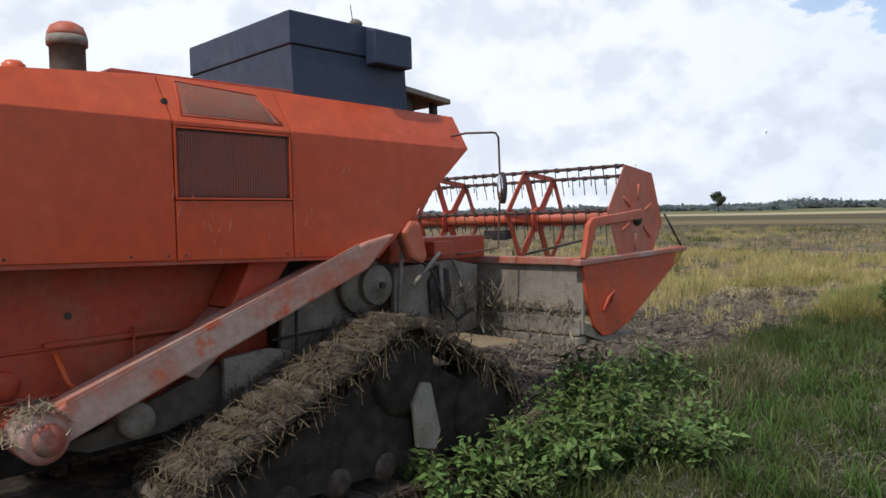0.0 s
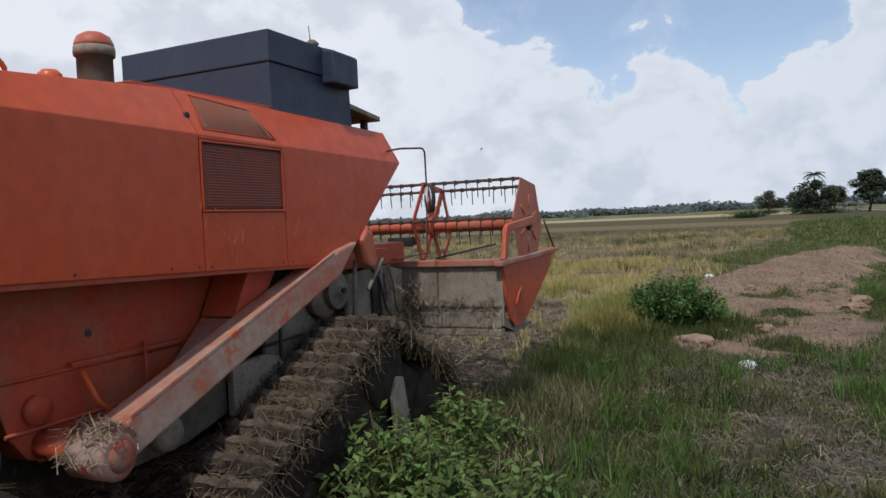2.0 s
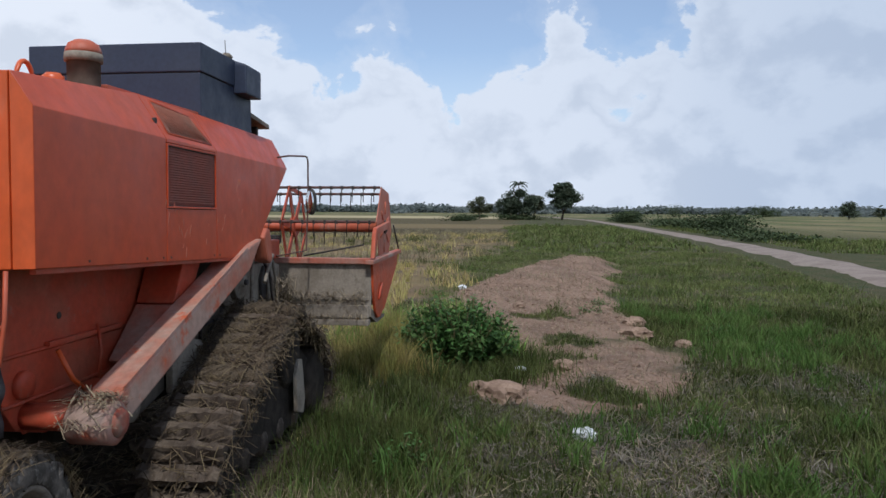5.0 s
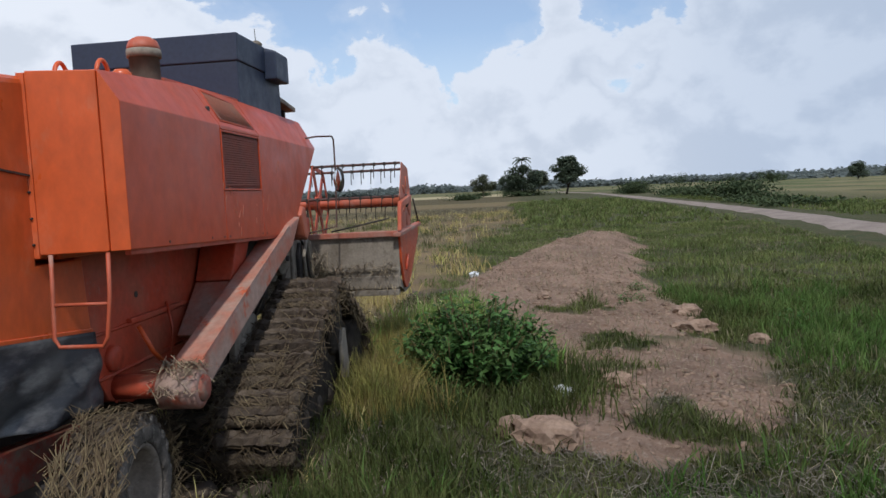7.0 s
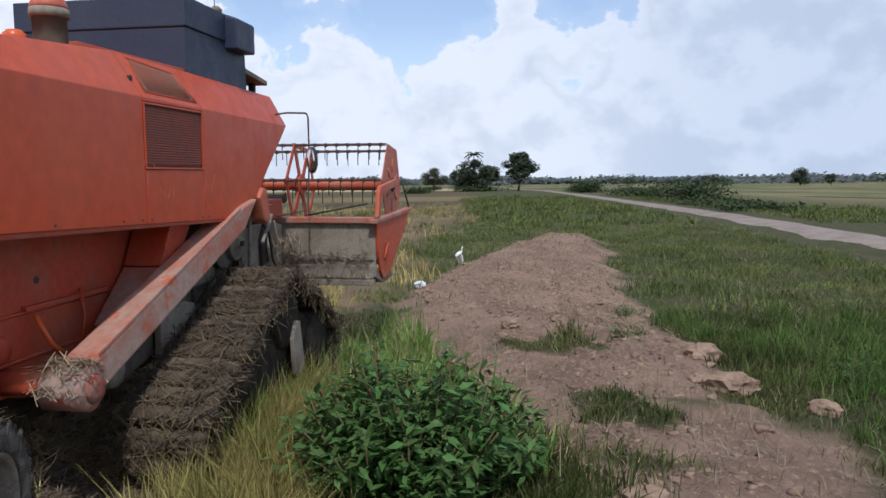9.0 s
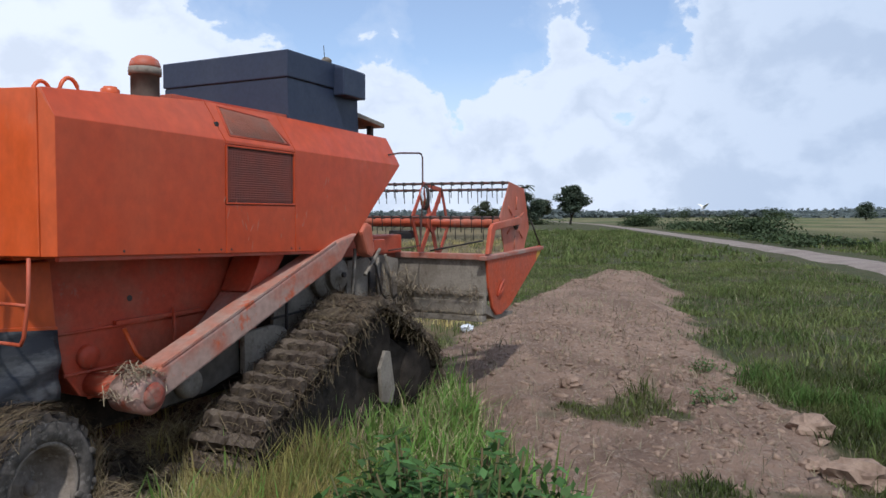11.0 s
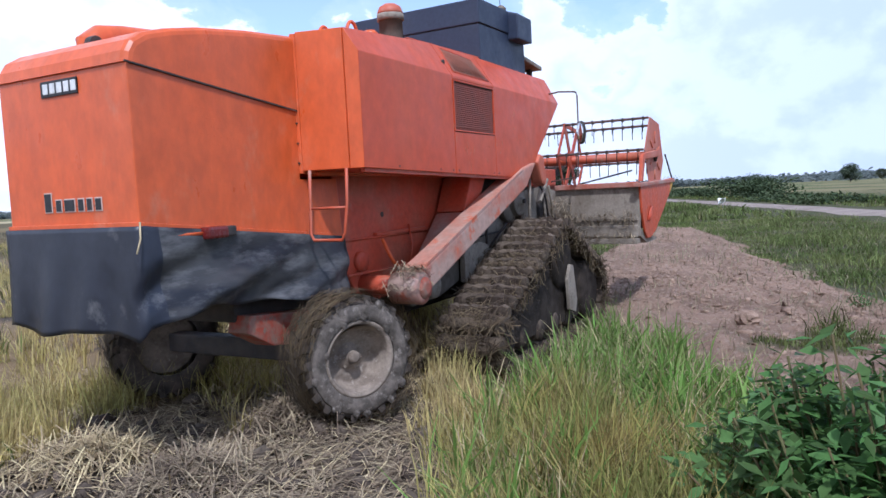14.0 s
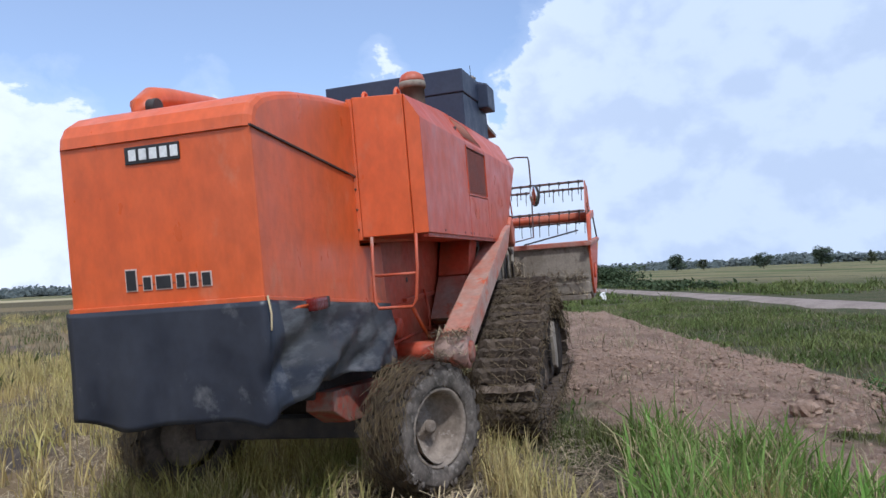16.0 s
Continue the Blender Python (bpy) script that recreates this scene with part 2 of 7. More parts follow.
TYRE = material("muddy_tyre_rubber", (0.055, 0.047, 0.040), (0.125, 0.10, 0.08), rough=0.85, scale=6, fine=50, bump=0.4, third=(0.20, 0.165, 0.13), thirdlo=0.60, thirdhi=0.75, mixlo=0.4, mixhi=0.6)
SIDEWALL = material("pale_mud_on_sidewall", (0.155, 0.13, 0.108), (0.08, 0.068, 0.056), rough=0.85, scale=7, fine=40, bump=0.4, third=(0.27, 0.235, 0.20), thirdlo=0.55, thirdhi=0.68, mixlo=0.42, mixhi=0.58)
MUDRIM = material("dried_mud_on_rim", (0.27, 0.22, 0.172), (0.17, 0.135, 0.105), rough=0.85, scale=7, fine=40, bump=0.4, third=(0.33, 0.28, 0.23), thirdlo=0.58, thirdhi=0.66)
# Mud taken near black, so the colour also holds the under-body shade.
MUDSHADE = material("wet_mud_and_shade", (0.028, 0.022, 0.017), (0.05, 0.039, 0.03), rough=0.88, scale=7, fine=40, bump=0.6, third=(0.085, 0.066, 0.05), thirdlo=0.6, thirdhi=0.72)
SHOE = material("mud_caked_track_steel", (0.060, 0.045, 0.034), (0.115, 0.088, 0.064), rough=0.8, scale=9, fine=60, bump=0.6, randob=0.3, third=(0.19, 0.15, 0.11), thirdlo=0.58, thirdhi=0.72)
STRAW = material("cut_straw", (0.46, 0.37, 0.22), (0.34, 0.26, 0.15), rough=0.85, scale=6, fine=40, bump=0, island=0.45)
MATMUD = material("straw_bound_mud", (0.115, 0.088, 0.060), (0.065, 0.050, 0.037), rough=0.92, scale=14, fine=90, bump=0.9, randob=0.25, third=(0.17, 0.128, 0.078), thirdlo=0.56, thirdhi=0.68, depth=0.03)
BARSTEEL = material("dark_rusted_bar", (0.085, 0.045, 0.036), (0.13, 0.055, 0.042), rough=0.7, scale=6, fine=40, bump=0.1)
MUDSTRAW = material("mud_soaked_straw", (0.135, 0.100, 0.058), (0.070, 0.052, 0.035), rough=0.9, scale=3, fine=40, bump=0, island=0.5)
OLDSTRAW = material("trampled_muddy_straw", (0.30, 0.235, 0.155), (0.17, 0.13, 0.09), rough=0.9, scale=3, fine=40, bump=0, island=0.5)
TALL = material("tall_fresh_grass", (0.16, 0.27, 0.055), (0.21, 0.29, 0.08), rough=0.7, scale=0.9, fine=6, bump=0, island=0.45, transl=0.35, third=(0.33, 0.30, 0.13), thirdlo=0.53, thirdhi=0.70)
LUSH = material("lush_grass_blades", (0.085, 0.150, 0.034), (0.125, 0.18, 0.05), rough=0.6, scale=0.9, fine=6, bump=0, island=0.45, transl=0.35, third=(0.24, 0.22, 0.10), thirdlo=0.62, thirdhi=0.76)
THATCH = material("grey_dead_thatch", (0.165, 0.142, 0.112), (0.095, 0.082, 0.066), rough=0.9, scale=3, fine=30, bump=0, island=0.45)
DRYGRASS = material("dry_grass_stems", (0.25, 0.215, 0.135), (0.17, 0.145, 0.092), rough=0.85, scale=1, fine=8, bump=0, island=0.4)
GRASS = material("green_grass", (0.066, 0.084, 0.024), (0.130, 0.146, 0.046), rough=0.7, scale=0.9, fine=6, bump=0, island=0.55, transl=0.3, third=(0.17, 0.15, 0.08), thirdlo=0.56, thirdhi=0.70, thirdscale=1.4)
VERGE = material("pale_verge_grass", (0.098, 0.128, 0.038), (0.175, 0.198, 0.066), rough=0.7, scale=0.35, fine=3, bump=0, island=0.5, transl=0.3, third=(0.24, 0.21, 0.11), thirdlo=0.56, thirdhi=0.70)
RICE = material("ripening_rice_stalks", (0.34, 0.275, 0.09), (0.21, 0.215, 0.062), rough=0.7, scale=1.6, fine=6, bump=0, island=0.5, transl=0.3, third=(0.36, 0.27, 0.13), thirdlo=0.52, thirdhi=0.68)
YGRASS = material("ripe_rice_stubble", (0.48, 0.375, 0.16), (0.38, 0.34, 0.12), rough=0.75, scale=0.8, fine=6, bump=0, island=0.4, transl=0.25, third=(0.42, 0.35, 0.19), thirdlo=0.5, thirdhi=0.7)
LEAF = material("broad_green_leaves", (0.066, 0.135, 0.036), (0.095, 0.165, 0.05), rough=0.55, scale=2, fine=20, bump=0, island=0.4, transl=0.25)
STEM = material("green_brown_stems", (0.10, 0.10, 0.04), (0.12, 0.085, 0.045), rough=0.8, scale=5, fine=30, bump=0)
# Tree green, lightened in colour to stand for distance haze.
TREELEAF = material("tree_foliage_with_haze", (0.095, 0.125, 0.085), (0.125, 0.15, 0.10), rough=0.8, scale=0.4, fine=4, bump=0, island=0.25, transl=0.45)
# The pale grey-green carries the haze of distance in the leaf colour itself.
FARLEAF = material("far_foliage_with_haze", (0.17, 0.20, 0.19), (0.20, 0.225, 0.21), rough=0.9, scale=0.05, fine=1, bump=0, island=0.12, transl=0.5)
BARK = material("grey_brown_bark", (0.10, 0.08, 0.06), (0.06, 0.05, 0.04), rough=0.9, scale=2, fine=8, bump=0.3)
CLOD = material("dry_earth_clods", (0.295, 0.205, 0.148), (0.195, 0.130, 0.094), rough=0.95, scale=6, fine=30, bump=0.5, randob=0.15, island=0.12)
WHITE = material("white_paint_lettering", (0.75, 0.75, 0.73), (0.66, 0.66, 0.64), rough=0.5, scale=8, fine=40, bump=0)
INK = material("near_black_lettering", (0.016, 0.016, 0.018), (0.024, 0.024, 0.026), rough=0.5, scale=8, fine=40, bump=0)
PALE = material("pale_lettering_edge", (0.55, 0.42, 0.36), (0.48, 0.36, 0.30), rough=0.5, scale=8, fine=40, bump=0)
FEATHER = material("white_feathers", (0.82, 0.81, 0.78), (0.72, 0.71, 0.68), rough=0.7, scale=9, fine=60, bump=0.1)
BEAK = material("yellow_beak_and_legs", (0.45, 0.30, 0.06), (0.35, 0.24, 0.06), rough=0.6, scale=9, fine=60, bump=0)
PLASTIC = material("crumpled_white_plastic", (0.70, 0.71, 0.72), (0.58, 0.59, 0.60), rough=0.4, scale=9, fine=40, bump=0.3)
LENS = material("red_lamp_lens", (0.16, 0.018, 0.015), (0.10, 0.02, 0.02), rough=0.25, scale=9, fine=60, bump=0)
YELLOW = material("yellow_safety_marking", (0.55, 0.33, 0.03), (0.45, 0.26, 0.03), rough=0.5, scale=9, fine=40, bump=0)
MIRROR = material("mirror_glass", (0.8, 0.82, 0.84), (0.75, 0.77, 0.8), rough=0.12, metal=1.0, scale=4, fine=20, bump=0)


# ---- mesh helpers ----
def part(name, bm, mat, parent=None, label="", smooth=False):
    me = bpy.data.meshes.new(name)
    if smooth:
        for f in bm.faces:
            f.smooth = True
    bm.to_mesh(me)
    bm.free()
    me.materials.append(mat)
    ob = new(name, me)
    if parent is not None:
        ob.parent = parent
    return tagged(ob, label)


def arrays(name, verts, faces, mat, parent=None, label=""):
    """A mesh from numpy arrays: faces all with the same number of corners."""
    me = bpy.data.meshes.new(name)
    k = faces.shape[1]
    me.vertices.add(len(verts)), me.loops.add(faces.size), me.polygons.add(len(faces))
    me.vertices.foreach_set("co", np.ascontiguousarray(verts, dtype=np.float32).ravel())
    me.loops.foreach_set("vertex_index", np.ascontiguousarray(faces, dtype=np.int32).ravel())
    me.polygons.foreach_set("loop_start", np.arange(len(faces), dtype=np.int32) * k)
    me.update(calc_edges=True)
    me.materials.append(mat)
    ob = new(name, me)
    if parent is not None:
        ob.parent = parent
    return tagged(ob, label)


def bevel(bm, w, seg=2):
    bmesh.ops.bevel(bm, geom=bm.edges[:], offset=w, segments=seg, affect="EDGES", profile=0.6, clamp_overlap=True)
    return bm


def box(x0, x1, y0, y1, z0, z1, w=0.0, bm=None):
    tmp = bmesh.new()
    bmesh.ops.create_cube(tmp, size=1, matrix=Matrix.LocRotScale(((x0 + x1) / 2, (y0 + y1) / 2, (z0 + z1) / 2), None, (x1 - x0, y1 - y0, z1 - z0)))
    if w:
        bevel(tmp, w)
    return join(bm, tmp)


def join(bm, tmp):
    if bm is None:
        return tmp
    me = bpy.data.meshes.new("tmp")
    tmp.to_mesh(me)
    tmp.free()
    bm.from_mesh(me)
    bpy.data.meshes.remove(me)
    return bm


def hull(points, w=0.0, bm=None):
    tmp = bmesh.new()
    for p in points:
        tmp.verts.new(p)
    r = bmesh.ops.convex_hull(tmp, input=tmp.verts)
    bmesh.ops.delete(tmp, geom=[g for g in r["geom_interior"] if isinstance(g, bmesh.types.BMVert)], context="VERTS")
    bmesh.ops.dissolve_limit(tmp, angle_limit=radians(1.5), verts=tmp.verts, edges=tmp.edges)
    if w:
        bevel(tmp, w)
    return join(bm, tmp)


def prism(poly, y0, y1, w=0.0, bm=None):
    """A closed outline in x and z, carried from y0 to y1."""
    tmp = bmesh.new()
    a = [tmp.verts.new((x, y0, z)) for x, z in poly]
    b = [tmp.verts.new((x, y1, z)) for x, z in poly]
    tmp.faces.new(a), tmp.faces.new(b[::-1])
    for k in range(len(poly)):
        tmp.faces.new((a[k - 1], b[k - 1], b[k], a[k]))
    bmesh.ops.recalc_face_normals(tmp, faces=tmp.faces)
    if w:
        bevel(tmp, w)
    return join(bm, tmp)


def rod(pts, r, n=8, bm=None, closed=False):
    """A round bar along a line of points."""
    tmp = bmesh.new()
    pts = [Vector(p) for p in pts]
    rings = []
    up = Vector((0, 0, 1))
    for k, p in enumerate(pts):
        a = pts[k - 1] if (k or closed) else p
        b = pts[(k + 1) % len(pts)] if (k < len(pts) - 1 or closed) else p
        d = (b - a).normalized()
        u = d.cross(up if abs(d.z) < 0.95 else Vector((0, 1, 0))).normalized()
        if rings and u.dot(last) < 0:
            u = -u
        last = u
        v = d.cross(u)
        rings.append([tmp.verts.new(p + (u * math.cos(t) + v * math.sin(t)) * r) for t in (2 * math.pi * j / n for j in range(n))])
    pairs = list(zip(rings, rings[1:])) + ([(rings[-1], rings[0])] if closed else [])
    for a, b in pairs:
        for j in range(n):
            tmp.faces.new((a[j - 1], a[j], b[j], b[j - 1]))
    if not closed:
        tmp.faces.new(rings[0]), tmp.faces.new(rings[-1][::-1])
    bmesh.ops.recalc_face_normals(tmp, faces=tmp.faces)
    for f in tmp.faces:
        f.smooth = len(f.verts) == 4
    return join(bm, tmp)


def turned(profile, at, n=32, bm=None, caps=True):
    """A profile of (radius, y) turned about an axis along y through at."""
    tmp = bmesh.new()
    rings = [[tmp.verts.new((at[0] + r * math.cos(t), at[1] + y, at[2] + r * math.sin(t))) for t in (2 * math.pi * j / n for j in range(n))] for r, y in profile]
    for a, b in zip(rings, rings[1:]):
        for j in range(n):
            tmp.faces.new((a[j - 1], a[j], b[j], b[j - 1]))
    for ring in (rings[0], rings[-1]) if caps else ():
        tmp.faces.new(ring)
    bmesh.ops.recalc_face_normals(tmp, faces=tmp.faces)
    for f in tmp.faces:
        f.smooth = len(f.verts) == 4
    return join(bm, tmp)


def upright(profile, at, n=24, bm=None):
    """A profile of (radius, z) turned about an upright axis."""
    tmp = bmesh.new()
    rings = [[tmp.verts.new((at[0] + r * math.cos(t), at[1] + r * math.sin(t), at[2] + z)) for t in (2 * math.pi * j / n for j in range(n))] for r, z in profile]
    for a, b in zip(rings, rings[1:]):
        for j in range(n):
            tmp.faces.new((a[j - 1], a[j], b[j], b[j - 1]))
    for ring in (rings[0], rings[-1]):
        tmp.faces.new(ring)
    bmesh.ops.recalc_face_normals(tmp, faces=tmp.faces)
    for f in tmp.faces:
        f.smooth = len(f.verts) == 4
    return join(bm, tmp)


def mirrored(ob, y=1.1):
    """The same part on the machine's other flank."""
    o = ob.copy()
    o.data = ob.data.copy()
    o.data.transform(Matrix.Translation((0, 2 * y, 0)) @ Matrix.Diagonal((1, -1, 1, 1)))
    o.data.flip_normals()
    scene.collection.objects.link(o)
    o.parent = ob.parent
    return o


def blades(xy, z, height, width, lean, rng, curl=0.35):
    """Grass blades: a bent strip of one quad and one tip, as triangles."""
    n = len(xy)
    a = rng.uniform(0, 2 * np.pi, n)
    d = np.stack([np.cos(a), np.sin(a)], 1)
    b = rng.uniform(0, 2 * np.pi, n)
    s = np.stack([np.cos(b), np.sin(b)], 1) * (width * 0.5)[:, None]
    l = (lean * height)[:, None]
    base, mid, top = xy, xy + d * l * curl, xy + d * l
    rise = np.sqrt(np.maximum(1 - lean ** 2 * 0.8, 0.08)) * height
    V = np.empty((n, 5, 3))
    V[:, 0, :2], V[:, 1, :2], V[:, 2, :2], V[:, 3, :2], V[:, 4, :2] = base - s, base + s, mid - s * 0.8, mid + s * 0.8, top
    V[:, 0, 2] = V[:, 1, 2] = z - 0.02
    V[:, 2, 2] = V[:, 3, 2] = z + rise * 0.6
    V[:, 4, 2] = z + rise
    F = np.array([[0, 1, 3], [0, 3, 2], [2, 3, 4]])[None] + (np.arange(n) * 5)[:, None, None]
    return V.reshape(-1, 3), F.reshape(-1, 3)


def litter(p, length, width, rng, tilt=0.25):
    """Loose straws: thin bars of two crossed faces, lying about at the points p."""
    n = len(p)
    a, e = rng.uniform(0, 2 * np.pi, n), rng.normal(0, tilt, n)
    d = np.stack([np.cos(a) * np.cos(e), np.sin(a) * np.cos(e), np.sin(e)], 1) * (length * 0.5)[:, None]
    s = np.stack([-np.sin(a), np.cos(a), np.zeros(n)], 1) * (width * 0.5)[:, None]
    bow = np.zeros((n, 3))
    bow[:, 2] = rng.uniform(0, 0.12, n) * length
    V = np.stack([p - d - s, p - d + s, p + bow + s, p + bow - s, p + d + s, p + d - s], 1)
    F = np.array([[0, 1, 2, 3], [3, 2, 4, 5]])[None] + (np.arange(n) * 6)[:, None, None]
    return V.reshape(-1, 3), F.reshape(-1, 4)


def leaf_cloud(p, size, rng, droop=0.5, slim=0.42):
    """Pointed leaves, folded along the midrib, at the points p."""
    n = len(p)
    a, e = rng.uniform(0, 2 * np.pi, n), rng.normal(-droop * 0.4, 0.45, n)
    d = np.stack([np.cos(a) * np.cos(e), np.sin(a) * np.cos(e), np.sin(e)], 1) * size[:, None]
    s = np.stack([-np.sin(a), np.cos(a), rng.normal(0, 0.35, n)], 1) * (size * slim * 0.5)[:, None]
    up = np.zeros((n, 3))
    up[:, 2] = size * 0.07
    V = np.stack([p, p + d * 0.45 + s + up, p + d, p + d * 0.45 - s + up, p + d * 0.45], 1)
    F = np.array([[0, 4, 1], [1, 4, 2], [0, 3, 4], [3, 2, 4]])[None] + (np.arange(n) * 5)[:, None, None]
    return V.reshape(-1, 3), F.reshape(-1, 3)


# ---- ground ----
def smooth(a, b, x):
    t = np.clip((x - a) / (b - a), 0, 1)
    return t * t * (3 - 2 * t)


def waves(x, y, seed, scale, octaves=4):
    """Cheap smooth noise for arrays, about -1 to 1."""
    r = np.random.default_rng(seed)
    out, amp = np.zeros_like(x, dtype=float), 0.6
    for o in range(octaves):
        for _ in range(4):
            a, ph = r.uniform(0, 2 * np.pi), r.uniform(0, 6.28)
            k = scale * 1.9 ** o * r.uniform(0.7, 1.3)
            out += amp * 0.42 * np.sin((x * np.cos(a) + y * np.sin(a)) * k + ph + 1.3 * np.sin((y * np.cos(a) - x * np.sin(a)) * k * 0.6 + ph))
        amp *= 0.55
    return out


MOUND_X = (12.4, 13.5, 15, 17, 19, 21, 25, 29, 33, 36.5, 38)
MOUND_LEFT = (-2.9, -2.2, -2.9, -2.35, -1.95, -1.65, -1.9, -3.2, -4.9, -6.5, -7.3)
MOUND_RIGHT = (-3.4, -4.8, -5.2, -5.4, -5.6, -5.8, -6.4, -7.4, -8.4, -9.1, -9.3)


def earth_at(x, y):
    """How much the bare earth of the bank shows, 0 to 1."""
    w = 0.45 * waves(x, y, 3, 1.6) + 0.14 * waves(x, y, 4, 6, 2)
    l, r = np.interp(x, MOUND_X, MOUND_LEFT), np.interp(x, MOUND_X, MOUND_RIGHT)
    inside = np.minimum(l - y, y - r) + w
    on = smooth(-0.15, 0.35, inside) * smooth(12.0, 12.8, x + w) * (1 - smooth(37, 38.5, x))
    path = smooth(0.75, 0.35, np.abs(y + 3.4 + 0.03 * (x - 9)) + 0.5 * w) * smooth(5.5, 7.5, x) * (1 - smooth(10.4, 11.8, x + w))
    on = on * (1 - 0.95 * smooth(0.42, 0.68, waves(x, y, 41, 1.5)) * (1 - smooth(19, 24, x)))
    return np.maximum(on, 0.25 * path)


def border(x):
    """Where the mown field ends and the grassy verge begins."""
    return np.interp(x, (-20, 4, 10, 15, 20, 30, 95, 400), (-0.9, -0.8, -0.6, -0.55, -0.7, -3.0, -10.5, -42))


def field_at(x, y):
    far = smooth(22, 40, x)
    return smooth(-0.5 - 1.5 * far, 0.6 + 1.5 * far, y - border(x) + 0.5 * waves(x, y, 8, 0.9) + 2.6 * far * waves(x, y, 9, 0.22))


def ground_z(x, y):
    x, y = np.asarray(x, float), np.asarray(y, float)
    l, r = np.interp(x, MOUND_X, MOUND_LEFT), np.interp(x, MOUND_X, MOUND_RIGHT)
    inside = np.minimum(l - y, y - r)
    near = smooth(70, 30, np.hypot(x - 12, y))
    z = 0.10 + 0.05 * waves(x, y, 1, 0.7) * near + 0.02 * waves(x, y, 2, 4, 3) * near
    rise = smooth(-0.3, 1.2, inside) * np.interp(x, (12, 14, 18, 24, 33, 37, 38.5), (0, 0.06, 0.12, 0.24, 0.40, 0.36, 0))
    z = z + rise * (1 + 0.25 * waves(x, y, 5, 2.2)) + (0.035 * waves(x, y, 6, 7, 3) + 0.055 * np.abs(waves(x, y, 42, 4.2, 3)) - 0.02) * earth_at(x, y)
    z = z + 0.08 * smooth(-0.2, 0.8, y - border(x)) * near
    return z


def make_ground():
    def steps(*spans):
        v = [np.arange(a, b, d) for a, b, d in spans]
        return np.concatenate(v + [[spans[-1][1]]])
    xs = steps((-2500, -300, 275), (-300, -40, 20), (-40, -6, 2), (-6, 12, 0.1), (12, 23, 0.05), (23, 40, 0.1), (40, 70, 0.6), (70, 300, 5), (300, 4500, 280))
    ys = steps((-4000, -300, 280), (-300, -60, 8), (-60, -12, 0.8), (-12, -6.5, 0.1), (-6.5, -1.5, 0.05), (-1.5, 8, 0.1), (8, 40, 0.8), (40, 300, 8), (300, 4000, 280))
    X, Y = np.meshgrid(xs, ys, indexing="ij")
    Z = ground_z(X, Y)
    V = np.stack([X, Y, Z], -1).reshape(-1, 3)
    i, j = np.meshgrid(np.arange(len(xs) - 1), np.arange(len(ys) - 1), indexing="ij")
    k = i * len(ys) + j
    F = np.stack([k, k + len(ys), k + len(ys) + 1, k + 1], -1).reshape(-1, 4)
    ob = arrays("ground", V, F, ground_material())
    ob.data.polygons.foreach_set("use_smooth", np.ones(len(F), bool))
    for name, val in (("earth", earth_at(X, Y)), ("field", field_at(X, Y)), ("swath", swath_at(X, Y))):
        a = ob.data.attributes.new(name, "FLOAT", "POINT")
        a.data.foreach_set("value", val.ravel().astype(np.float32))
    tagged(ob, "grassy verge, bare earth bank and mown rice field", "ground", kind="structure")


def swath_at(x, y):
    """Where the machine has gone: trampled mud and straw."""
    a = smooth(-0.75, -0.35, y + 0.12 * waves(x, y, 11, 2)) * (1 - smooth(2.6, 3.2, y)) * (1 - smooth(17.0, 19.5, x))
    c, s = math.cos(radians(-28)), math.sin(radians(-28))
    u, v = (x - 16.5) * c + (y - 0.45) * s, -(x - 16.5) * s + (y - 0.45) * c
    b = smooth(-0.2, 0.1, v + 0.12 * waves(x, y, 11, 2)) * (1 - smooth(2.5, 3.0, v)) * smooth(-1.5, 0.5, u) * (1 - smooth(2.5, 4.5, u))
    return np.maximum(a, 0.7 * b)


